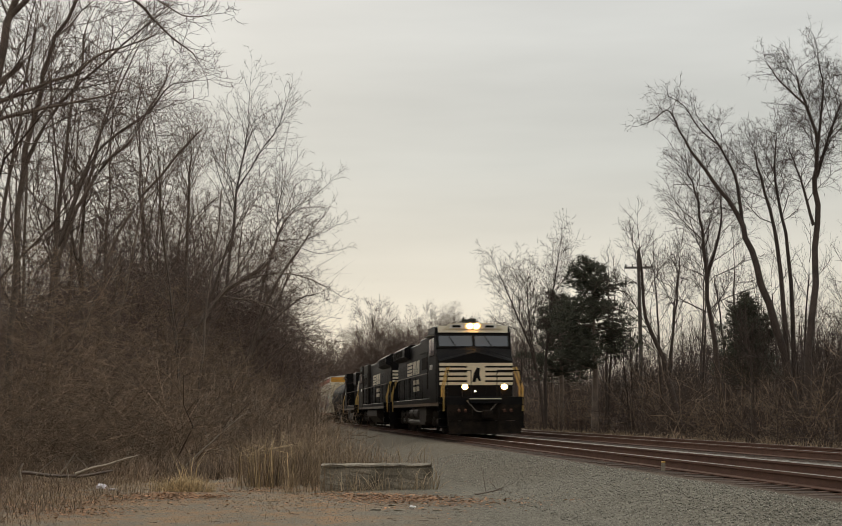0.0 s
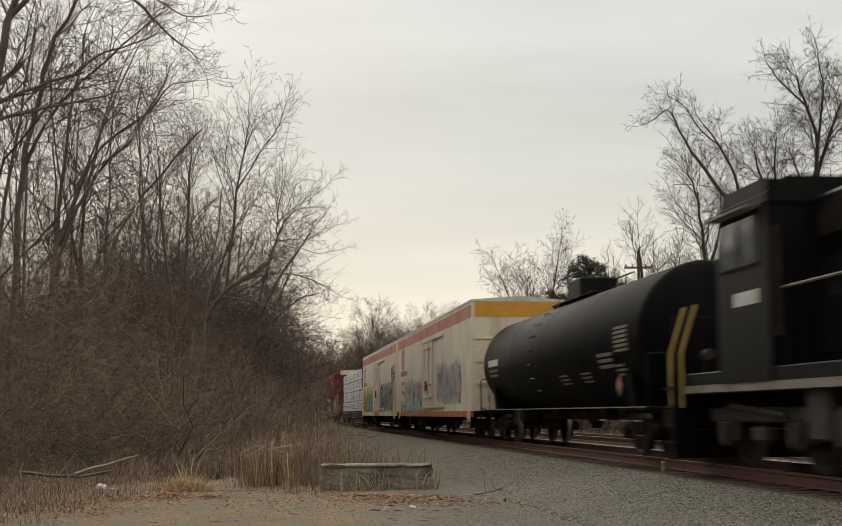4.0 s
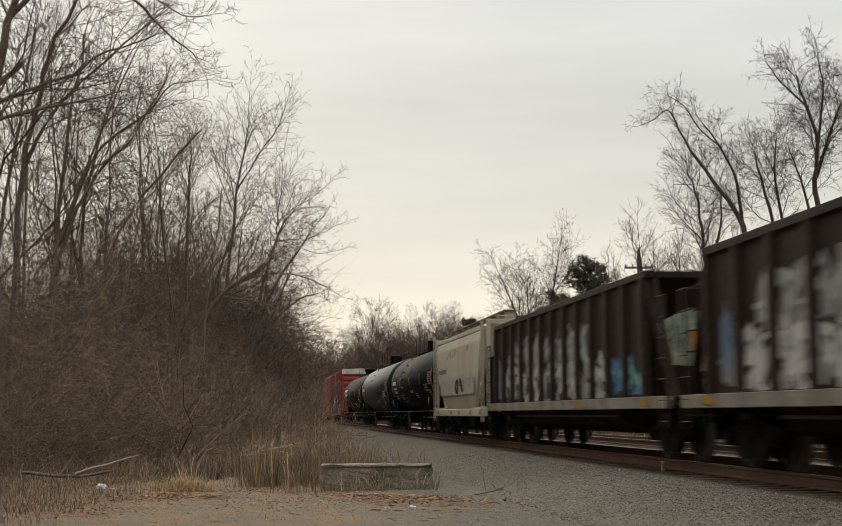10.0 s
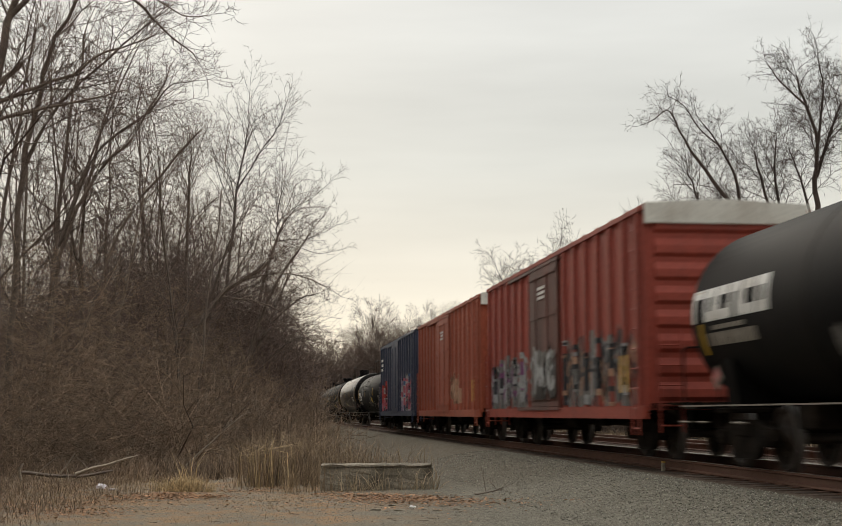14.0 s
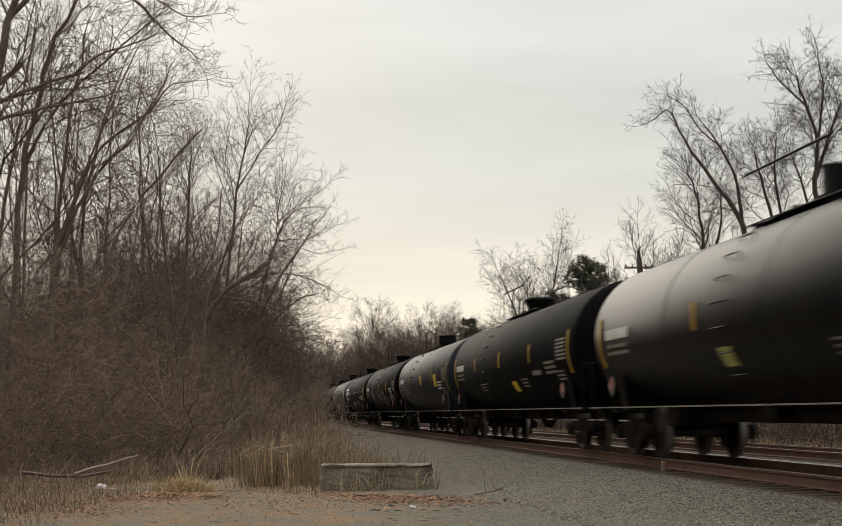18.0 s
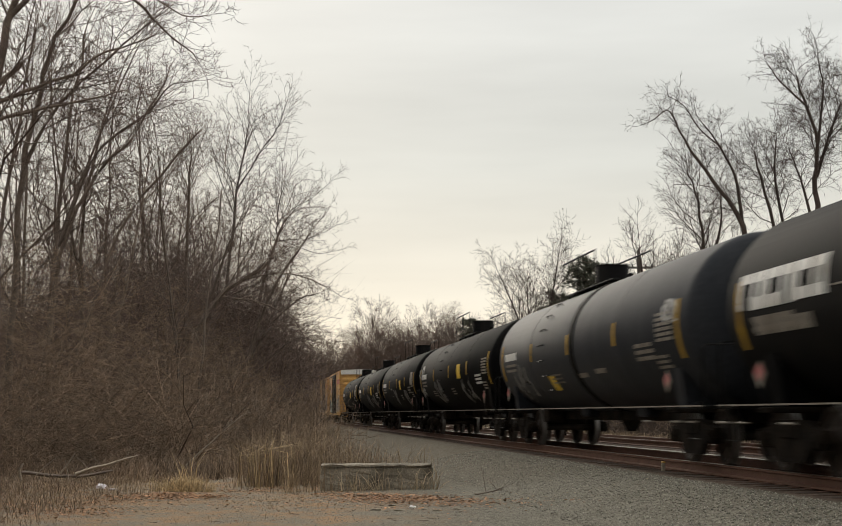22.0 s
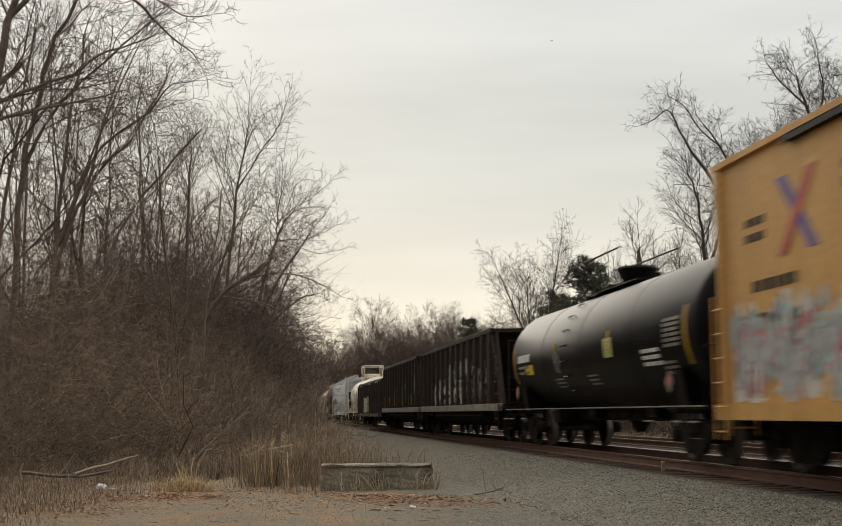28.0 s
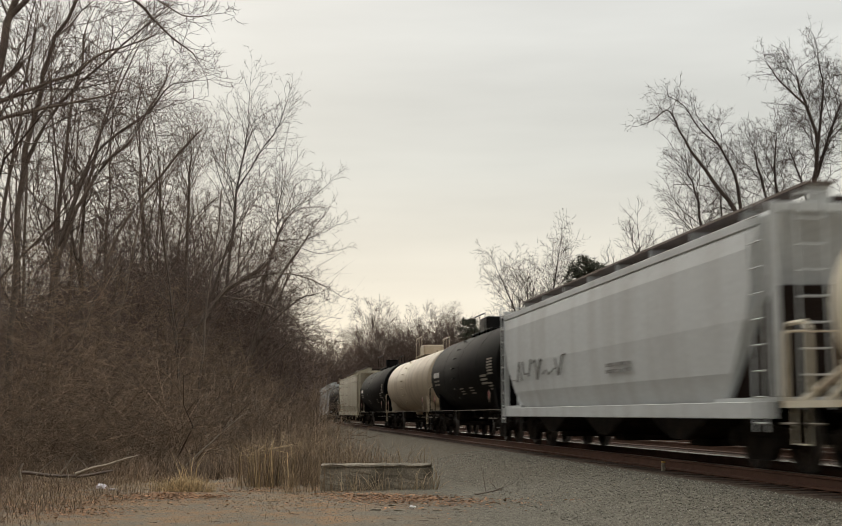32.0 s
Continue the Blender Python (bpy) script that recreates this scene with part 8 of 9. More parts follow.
    hero("bare tree with a dark trunk across the tracks", 124, (
        ([(12.59, 54.0, 0.38), (12.53, 54.0, 3.35), (12.16, 54.0, 6.07), (12.05, 54.0, 8.60), (11.88, 54.0, 10.69), (11.34, 54.0, 11.86)], 0.18, 0.03, 28, 2.9, 0.32, K, 0.6),
        ([(12.12, 54.0, 6.99), (12.87, 54.0, 9.29), (12.82, 54.0, 11.15)], 0.1, 0.025, 11, 2.2, 0.2, K, 0.9)), bark="bark_dark", twig="twig_dark", lift=0.04, wobble=0.17, spread=0.9, floor=0.005, gap=(0.2, 0.26, 0.32))
    hero("leaning bare tree by the pine", 125, (
        ([(12.11, 60.0, 0.33), (11.45, 60.0, 3.58), (10.50, 60.0, 5.85), (10.43, 60.0, 8.14), (10.34, 60.0, 9.42)], 0.2, 0.03, 16, 3.0, 0.3, K, 0.8),
        ([(11.57, 60.0, 3.32), (12.04, 60.0, 6.60), (12.31, 60.0, 9.15)], 0.1, 0.025, 12, 2.6, 0.3, K, 0.9)), bark="bark_dark", twig="twig_dark", lift=0.04, wobble=0.17, spread=0.9, floor=0.005, gap=(0.2, 0.26, 0.32))
    hero("fan-shaped bare tree beside the line", 126, (
        ([(7.47, 78.0, 0.38), (7.04, 78.0, 4.27), (5.77, 78.0, 7.56), (4.65, 78.0, 10.21)], 0.14, 0.02, 20, 3.4, 0.25, (8, 7, 3), 0.9),
        ([(7.47, 78.0, 0.38), (7.65, 78.0, 5.58), (8.09, 78.0, 8.87), (8.64, 78.0, 11.85)], 0.14, 0.02, 20, 3.0, 0.3, (8, 7, 3), 0.9),
        ([(7.18, 78.0, 2.97), (6.58, 78.0, 6.89), (6.46, 78.0, 9.54)], 0.09, 0.02, 16, 2.6, 0.3, (7, 6, 3), 1.1)), "bark_dark", "twig_dark", 0.06, floor=0.007, gap=(0.22, 0.28, 0.34))
    hero("bare young tree at the wood's edge", 127, (
        ([(12.90, 50.0, 0.39), (12.88, 50.0, 2.78), (12.75, 50.0, 4.87)], 0.1, 0.02, 14, 2.4, 0.2, K, 0.8),
        ([(14.77, 47.0, 0.44), (15.06, 47.0, 2.68), (15.64, 47.0, 4.65)], 0.1, 0.02, 14, 2.4, 0.2, K, 0.8)), bark="bark_dark", twig="twig_dark", lift=0.04, wobble=0.17, spread=0.9, floor=0.005, gap=(0.2, 0.26, 0.32))


build_woods()
build_heroes()


def pine_tree(seed, foot, height, wide, label):
    """A white pine: a trunk with flat, uneven tiers of needle tufts and gaps between them."""
    g = np.random.RandomState(seed)
    ob = thing("pine_tree", label, "tree", "pines across the line", Matrix.Translation(foot))
    wood, tufts = [], []
    wood.append((np.array([[0, 0, -0.1], [0.1, 0, height * 0.35], [0.05, 0.1, height * 0.7], [0, 0, height * 0.97]]), np.array([0.22, 0.16, 0.09, 0.02])))
    tiers = 13
    for k in range(tiers):
        f = 0.38 + 0.61 * k / (tiers - 1)
        reach = wide * (1.0 - 0.72 * (max(0.0, f - 0.5) / 0.5) ** 2.0) * g.uniform(0.75, 1.15)
        for b in range(8):
            a = g.rand() * 2 * np.pi
            ln = reach * g.uniform(0.45, 1.1)
            p0 = np.array([0, 0, height * f + g.normal(0, 0.15)])
            way = np.array([np.cos(a), np.sin(a), g.uniform(-0.05, 0.28)])
            p1, p2 = p0 + way * ln * 0.5, p0 + way * ln + np.array([0, 0, 0.12 * ln])
            wood.append((np.array([p0, p1, p2]), np.array([0.045, 0.03, 0.01])))
            for q in range(int(9 + 13 * ln)):
                u = g.uniform(0.3, 1.05)
                c = p0 + (p2 - p0) * u + np.array([g.normal(0, 0.16 * ln), g.normal(0, 0.16 * ln), g.normal(0, 0.12) + 0.05])
                for s in range(8):
                    d = np.array([g.normal(), g.normal(), abs(g.normal()) * 0.9 + 0.1])
                    d *= g.uniform(0.2, 0.36) / np.linalg.norm(d)
                    tufts.append((np.array([c, c + d]), np.array([0.018, 0.0])))
    v, f = sweep(wood, 5)
    part("trunk", raw_mesh("trunk", v, f, M["bark"], True), None, ob)
    v, f = sweep(tufts, 3)
    part("crown", raw_mesh("crown", v, f, M["needle"]), None, ob, "dark green needle tufts")


pine_tree(1, (9.68, 72.0, 0.44), 9.2, 2.9, "dark green pine with flat tiers of needles")
pine_tree(2, (9.09, 84.0, 0.29), 8.6, 2.6, "dark green pine partly hidden by bare trees")
pine_tree(3, (15.37, 60.0, 0.42), 6.0, 1.5, "dark green pine behind tall bare trees")
pine_tree(4, (5.68, 150.0, 0.73), 11.3, 3.3, "distant dark pine near the line")


def build_undergrowth():
    g = np.random.RandomState(5)
    shrubs = [shrub(s, h, n) for s, h, n in ((11, 3.6, 24), (12, 2.6, 22), (13, 4.6, 22))]
    smade = [p.plant("tangled brown shrub of bare stems", M["brush"], M["brush"], at_ground(-300, 1300 + 20 * i), "shrub", "undergrowth") for i, p in enumerate(shrubs)]
    for k in range(84):
        if k < 56:
            y = 33 + 60 * ((k * 0.618) % 1.0)
            x = float(wood_edge(np.array(y))) - 0.3 - 9 * ((k * 0.7548) % 1.0) ** 1.4
        else:
            y = 40 + 70 * ((k * 0.618) % 1.0)
            p = on_line(-(y - 25) / 0.992, TRACK2 + 5.5 + 9 * ((k * 0.7548) % 1.0))
            x, y = p.x, p.y
        m = at_ground(x, y, g.rand() * 6.28, g.uniform(0.7, 1.2))
        if k < 3:
            smade[k].matrix_basis = m
        else:
            copy_thing(smade[k % 3], m)
    # brambles and saplings of the wood beside the road
    n = 5200
    y = g.uniform(28, 75, n)
    x = wood_edge(y) + 0.4 - np.abs(g.normal(0, 5.5, n))
    thicket("brambles", "tangled brown brambles and saplings along the wood's edge", np.column_stack([x, y]), g.uniform(0.5, 3.4, n) * np.clip(0.35 + (wood_edge(y) - x) / 5, 0.3, 1.2), 6, M["brush"], (0.006, 0.014), 1.7, 0.7, shoots=6)
    n = 9000
    y = g.uniform(60, 130, n)
    x = wood_edge(y) - np.abs(g.normal(0, 18, n))
    thicket("far_thicket", "deep brown thicket of stems inside the wood", np.column_stack([x, y]), g.uniform(4.0, 13.5, n) * np.clip(0.4 + (wood_edge(y) - x) / 12, 0.35, 1.0), 7, M["twig"], (0.012, 0.03), 0.4, 0.25, shoots=5)
    n = 6500
    y = g.uniform(44, 80, n)
    x = wood_edge(y) - 0.8 - np.abs(g.normal(0, 7, n))
    thicket("saplings", "dense dark saplings between the trees", np.column_stack([x, y]), g.uniform(2.5, 8.5, n) * np.clip(0.45 + (wood_edge(y) - x) / 9, 0.45, 1.0), 17, M["twig"], (0.006, 0.015), 0.8, 0.45, shoots=6)
    n = 3200
    y = g.uniform(50, 82, n)
    x = wood_edge(y) - 0.6 - np.abs(g.normal(0, 5.5, n))
    thicket("tall_saplings", "tall thin saplings crowding behind the wood's edge", np.column_stack([x, y]), g.uniform(5.0, 11.5, n) * np.clip(0.5 + (wood_edge(y) - x) / 9, 0.5, 1.0), 18, M["twig"], (0.008, 0.02), 0.45, 0.3, shoots=7)
    # crooked side twigs that fill the thicket
    n = 42000
    y = 29 + 46 * g.rand(n) ** 1.2
    depth = np.abs(g.normal(0, 3.6, n))
    x = wood_edge(y) + 0.5 - depth
    z = land_height(x, y) + 0.08 + (0.9 + 5.2 * np.clip(depth / 4.0, 0.0, 1.0)) * g.rand(n) ** 1.5
    a = g.rand(n) * 2 * np.pi
    ln = g.uniform(0.25, 1.0, n)
    d = np.column_stack([np.cos(a), np.sin(a), g.normal(0.15, 0.5, n)]) * (ln / 2)[:, None]
    p0 = np.column_stack([x, y, z])
    p1 = p0 + d + g.normal(0, 0.06, (n, 3))
    p2 = p1 + d * 0.8 + np.column_stack([g.normal(0, 0.14, n), g.normal(0, 0.14, n), g.normal(-0.08, 0.16, n)])
    rad = g.uniform(0.0035, 0.0075, n)
    v, f = sweep([(np.array([p0[i], p1[i], p2[i]]), np.array([rad[i], rad[i] * 0.8, 0.0])) for i in range(n)], 3)
    tagged(new("twig_tangle", raw_mesh("twig_tangle", v, f, M["brush"])), "tangle of crooked pale brown twigs in the thicket", "undergrowth", kind="stuff")
    # across the line
    n = 11000
    s = -g.uniform(-10, 130, n)
    f = TRACK2 + 4.2 + np.abs(g.normal(0, 9.5, n))
    p = np.array([5.377, 25.0]) + s[:, None] * np.array([DIR.x, DIR.y]) + f[:, None] * np.array([FAR.x, FAR.y])
    thicket("brush_across", "dense brown brush behind the far track", p, g.uniform(0.5, 6.2, n) * np.clip((f - TRACK2 - 3.0) / 6, 0.2, 1.0), 8, M["twig_dark"], (0.008, 0.02), 1.0, 0.5, shoots=5)
    n = 7000
    s = -g.uniform(-5, 110, n)
    f = TRACK2 + 14 + 30 * g.rand(n)
    p = np.array([5.377, 25.0]) + s[:, None] * np.array([DIR.x, DIR.y]) + f[:, None] * np.array([FAR.x, FAR.y])
    thicket("woods_across", "deep bare woods behind the far track", p, g.uniform(4.2, 9.2, n), 19, M["twig_dark"], (0.014, 0.032), 0.35, 0.2, category="woods")
    n = 12000
    y = g.uniform(165, 235, n)
    x = g.uniform(-70, 35, n)
    thicket("distant_woods", "distant belt of brown bare woods", np.column_stack([x, y]), g.uniform(5, 11.5, n) * np.interp(x, [-30, -14, -8, 0, 12], [1.2, 1.1, 0.85, 0.72, 0.7]), 9, M["twig"], (0.012, 0.03), 0.55, 0.4, category="woods", shoots=6)


    # unseen wood added beside and behind the camera; it darkens the train's reflections
    n = 5000
    y = g.uniform(-45, 24, n)
    x = np.where(g.rand(n) < 0.6, -11 - 16 * g.rand(n), g.uniform(-25, 22, n))
    keep_it = (x < -10.5) | (y < -14)
    thicket("wood_behind", "unseen bare woods added to darken reflections in the train", np.column_stack([x, y])[keep_it], g.uniform(4, 15, n)[keep_it], 27, M["twig"], (0.04, 0.12), 0.3, 0.2, category="woods", shoots=6)


build_undergrowth()


# ---------------------------------------------------------------- track
def rail_mesh(length):
    prof = [(-0.075, -0.185), (0.075, -0.185), (0.075, -0.17), (0.012, -0.15), (0.012, -0.045), (0.036, -0.035), (0.036, -0.002), (0.03, 0.0), (-0.03, 0.0), (-0.036, -0.002), (-0.036, -0.035), (-0.012, -0.045), (-0.012, -0.15), (-0.075, -0.17)]
    return prismed(prof, -length / 2, length / 2)


def build_track():
    turn = Matrix.Rotation(HEAD, 4, "Z")
    for far, top in ((0.0, M["rail_top"]), (TRACK2, M["rail_dull"])):
        for off in (-0.7525, 0.7525):
            ob = thing("rail", "rusty steel rail with a worn running surface", "rail", "rails of two tracks", Matrix.Translation(on_line(-20, far + off)) @ turn)
            part("rail_body", rail_mesh(900), M["rail"], ob)
            part("running_surface", boxed(-450, 450, -0.03, 0.03, 0.001, 0.003), top, ob)
    # sleepers: the nearest one by one
    tie = keep("sleeper", boxed(-0.115, 0.115, -1.3, 1.3, -0.35, -0.19, 0.012), M["tie"])
    plate_mesh = keep("tie_plate", boxed(-0.09, 0.09, -0.18, 0.18, -0.192, -0.183), M["rail"])
    r = random.Random(3)
    for far in (0.0, TRACK2):
        bed = thing("sleepers", "dark wooden sleepers in ballast", "sleepers", "", Matrix.Translation(on_line(0, far)) @ turn, "structure")
        s = -70.0
        while s < 30:
            o = part("sleeper", tie, None, bed)
            o.matrix_basis = pose(s + r.uniform(-0.03, 0.03), r.uniform(-0.05, 0.05), r.uniform(-0.012, 0.0), 0, 0, r.uniform(-1, 1))
            if far == 0.0 and s > -25:
                for y in (-0.7525, 0.7525):
                    q = part("tie_plate", plate_mesh, None, o)
                    q.location = (0, y, 0)
            s += 0.52


build_track()


# ---------------------------------------------------------------- the road's edge: grass, block, litter
def blades(name, label, spots, heights, seed, mat, radius, lean=0.25, droop=0.2, kind="stuff", category="grass"):
    """Dry stalks: each a thin bent spike; they stand on the ground."""
    g = np.random.RandomState(seed)
    n = len(spots)
    p0 = np.column_stack([spots, land_height(spots[:, 0], spots[:, 1]) - 0.02])
    a = g.rand(n) * 2 * np.pi
    q = lean * np.abs(g.normal(0, 1, n))
    d = np.column_stack([np.cos(a) * q, np.sin(a) * q, np.ones(n)])
    d /= np.linalg.norm(d, axis=1, keepdims=True)
    h = heights[:, None]
    p1 = p0 + d * h * 0.55
    p2 = p1 + (d * 0.8 + np.column_stack([np.cos(a), np.sin(a), -0.5 * np.ones(n)]) * (droop * g.rand(n))[:, None]) * h * 0.45
    lines = [(np.array([p0[i], p1[i], p2[i]]), np.array([radius, radius * 0.8, 0.0]) * g.uniform(0.6, 1.4)) for i in range(n)]
    v, f = sweep(lines, 3)
    ob = new(name, raw_mesh(name, v, f, mat))
    return tagged(ob, label, category, kind=kind)


def cluster(g, n, x, y, sx, sy):
    return np.column_stack([g.normal(x, sx, n), g.normal(y, sy, n)])


def build_edge():
    g = np.random.RandomState(12)
    # tall tan reeds between the wood and the line
    pts = np.concatenate([cluster(g, 520, -3.1, 25.6, 0.24, 0.5), cluster(g, 1500, -2.2, 26.4, 0.48, 0.8), cluster(g, 800, -1.4, 27.0, 0.45, 0.8), cluster(g, 260, -0.9, 28.5, 0.5, 1.0), cluster(g, 500, -3.6, 30.0, 0.6, 1.6), cluster(g, 700, -3.9, 46.0, 0.7, 2.5)])
    h = np.concatenate([0.25 + 1.0 * g.rand(520) ** 0.8, 0.25 + 1.25 * g.rand(1500) ** 1.4, 0.2 + 1.05 * g.rand(800) ** 1.6, 0.2 + 0.7 * g.rand(260) ** 1.6, g.uniform(0.5, 1.3, 500), g.uniform(0.8, 1.9, 700)])
    pick = g.rand(len(pts))
    blades("reeds", "tall dry tan reeds beside the gravel road", pts[pick < 0.42], h[pick < 0.42], 3, M["dry_grass"], 0.0036, 0.26, 0.9)
    blades("brown_stalks", "withered brown stalks among the reeds", pts[pick > 0.42], h[pick > 0.42], 33, M["brush"], 0.0036, 0.34, 0.9)
    # seed heads drooping from the tallest reeds
    tall = cluster(g, 34, -3.0, 25.0, 0.26, 0.3)
    blades("reed_plumes", "pale drooping reed stalks with seed heads", tall, g.uniform(0.9, 1.4, 34), 4, M["straw"], 0.008, 0.08, 1.5)
    blades("tall_reeds", "scattered tall pale reed stalks", cluster(g, 70, -2.4, 25.8, 0.6, 0.7), g.uniform(0.8, 1.5, 70), 41, M["dry_grass"], 0.005, 0.12, 0.6)
    # extra brush whose pale colour imitates sunlit haze before the dark wood
    thicket("edge_brush", "brush added at the wood's end, pale for sunlit haze", cluster(g, 120, -4.1, 39.0, 0.5, 3.0), g.uniform(0.8, 2.9, 120), 71, M["brush"], (0.006, 0.014), 0.5, 0.3, shoots=5)
    # low dead weeds in front of the wood
    n = 5200
    y = g.uniform(21.5, 33, n)
    x = -4.2 - (27 - y) * 0.18 - np.abs(g.normal(0, 3.2, n)) - np.where(y < 26, 1.2, 0)
    blades("dead_weeds", "low tangle of dead brown weeds at the wood's edge", np.column_stack([x, y]), g.uniform(0.12, 0.75, n) * np.where(y < 26.6, 0.4, 1.0), 5, M["brush"], 0.006, 0.55, 0.6)
    n = 1900
    y = g.uniform(18.5, 29, n)
    x = -4.4 - (26 - y) * 0.1 - np.abs(g.normal(0, 2.6, n))
    blades("dry_grass", "sparse short dry grass on bare soil", np.column_stack([x, y]), g.uniform(0.06, 0.35, n), 6, M["dry_grass"], 0.004, 0.6, 0.6)
    n = 1700
    spots = np.column_stack([g.uniform(-8.0, -4.3, n), g.uniform(15.5, 22.5, n)])
    spots = spots[spots[:, 0] < -4.4 - (22 - spots[:, 1]) * 0.02 - 0.9 * np.abs(np.sin(spots[:, 1] * 1.7))]
    blades("road_weeds", "grey-brown withered weeds beside the road", spots, g.uniform(0.08, 0.34, len(spots)), 15, M["brush"], 0.004, 0.6, 0.6)
    n = 2600
    spots = np.column_stack([g.uniform(-7.0, -0.8, n), g.uniform(16, 25, n)])
    spots = spots[np.sin(spots[:, 0] * 2.3 + 1.1 * np.sin(spots[:, 1] * 1.9)) + 0.6 * np.sin(spots[:, 1] * 3.1) > -0.1]
    blades("soil_grass", "thin dry grass blades lying on the soil", spots, g.uniform(0.03, 0.13, len(spots)), 44, M["dry_grass"], 0.003, 1.2, 0.6)
    # straw tuft with two long stems
    c = (-4.33, 23.5, 0.09)
    blades("straw_tuft", "flattened tuft of straw-coloured grass", cluster(g, 620, c[0], c[1], 0.24, 0.16), g.uniform(0.12, 0.46, 620), 7, M["straw"], 0.005, 0.9, 0.8, "", "grass tuft")
    blades("grass_tuft", "few long pale grass stalks leaning over", cluster(g, 16, c[0] + 0.05, c[1], 0.12, 0.1), g.uniform(0.5, 1.1, 16), 8, M["straw"], 0.007, 0.35, 0.5, "", "grass tuft")
    # behind the far track
    n = 2600
    s = -g.uniform(-12, 80, n)
    f = TRACK2 + 3.0 + np.abs(g.normal(0, 1.3, n))
    p = np.array([5.377, 25.0]) + s[:, None] * np.array([DIR.x, DIR.y]) + f[:, None] * np.array([FAR.x, FAR.y])
    blades("bank_grass", "dry tan grass on the bank behind the tracks", p, g.uniform(0.2, 0.6, n), 9, M["dry_grass"], 0.009, 0.4, 0.5)
    # the concrete block with dead vines over it
    b0, b1 = np.array((-1.84, 23.4, 0.02)), np.array((0.19, 23.4, 0.01))
    blk = thing("concrete_block", "weathered low concrete block half covered by vines", "concrete block", "", Matrix.Translation((b0[0], b0[1], 0)))
    wide = b1[0] - b0[0]
    bm = boxed(0, wide, 0, 0.7, -0.1, 0.42, 0.03)
    bmesh.ops.subdivide_edges(bm, edges=[e for e in bm.edges if e.calc_length() > 0.4], cuts=7, use_grid_fill=True)
    r = random.Random(8)
    for v in bm.verts:
        v.co += Vector((r.uniform(-1, 1), r.uniform(-1, 1), r.uniform(-1, 1))) * 0.012
    part("block", bm, M["concrete"], blk)
    bm = boxed(0.01, wide - 0.02, -0.012, 0.7, 0.424, 0.456, 0.006)
    bmesh.ops.subdivide_edges(bm, edges=[e for e in bm.edges if e.calc_length() > 0.3], cuts=11, use_grid_fill=True)
    for v in bm.verts:
        v.co += Vector((r.uniform(-1, 1), r.uniform(-1, 1), r.uniform(-1, 0.6))) * 0.022
    part("top_edge", bm, M["concrete"], blk, "paler worn top edge")
    blades("block_reeds", "thin pale reeds standing against the concrete block", cluster(g, 90, b0[0] - 0.3, b0[1] - 0.2, 0.32, 0.2), g.uniform(0.25, 0.85, 90), 61, M["dry_grass"], 0.0045, 0.3, 0.6)
    n = 110
    spots = np.column_stack([g.uniform(b0[0] + 0.35, b1[0] + 0.1, n), g.uniform(b0[1] - 0.45, b0[1] - 0.06, n)])
    blades("vines", "dead tangled vines over the concrete block", spots, g.uniform(0.15, 0.6, n), 10, M["vine"], 0.0062, 0.6, 0.6, "stuff", "vines")
    n = 90
    spots = np.column_stack([g.uniform(b0[0] - 0.1, b1[0] + 0.1, n), g.uniform(b0[1] + 0.76, b0[1] + 1.3, n)])
    blades("weeds", "dry weeds standing behind the concrete block", spots, g.uniform(0.4, 1.1, n), 11, M["dry_grass"], 0.006, 0.3, 0.4)


build_edge()


def scatter_leaves(name, label, n, spots, seed, mat, size):
    """Curled dead leaves lying on the ground: small folded blades with thickness to the fold."""
    g = np.random.RandomState(seed)
    z = land_height(spots[:, 0], spots[:, 1])
    a = g.rand(n) * 2 * np.pi
    s = size * g.uniform(0.6, 1.5, n)
    ax = np.column_stack([np.cos(a), np.sin(a), g.normal(0, 0.12, n)])
    pe = np.column_stack([-np.sin(a), np.cos(a), g.normal(0, 0.12, n)])
    c = np.column_stack([spots, z + 0.006 + 0.02 * g.rand(n)])
    up = np.array([0, 0, 1.0])
    v = np.stack([c - ax * s[:, None], c + pe * s[:, None] * 0.5 + up * s[:, None] * 0.14, c + ax * s[:, None] + up * s[:, None] * 0.15, c - pe * s[:, None] * 0.5 + up * s[:, None] * 0.14], 1)
    i = np.arange(n) * 4
    f = np.concatenate([np.stack([i, i + 1, i + 2], 1), np.stack([i, i + 2, i + 3], 1)])
    ob = new(name, raw_mesh(name, v.reshape(-1, 3), [f], mat))
    return tagged(ob, label, "leaves", kind="stuff")


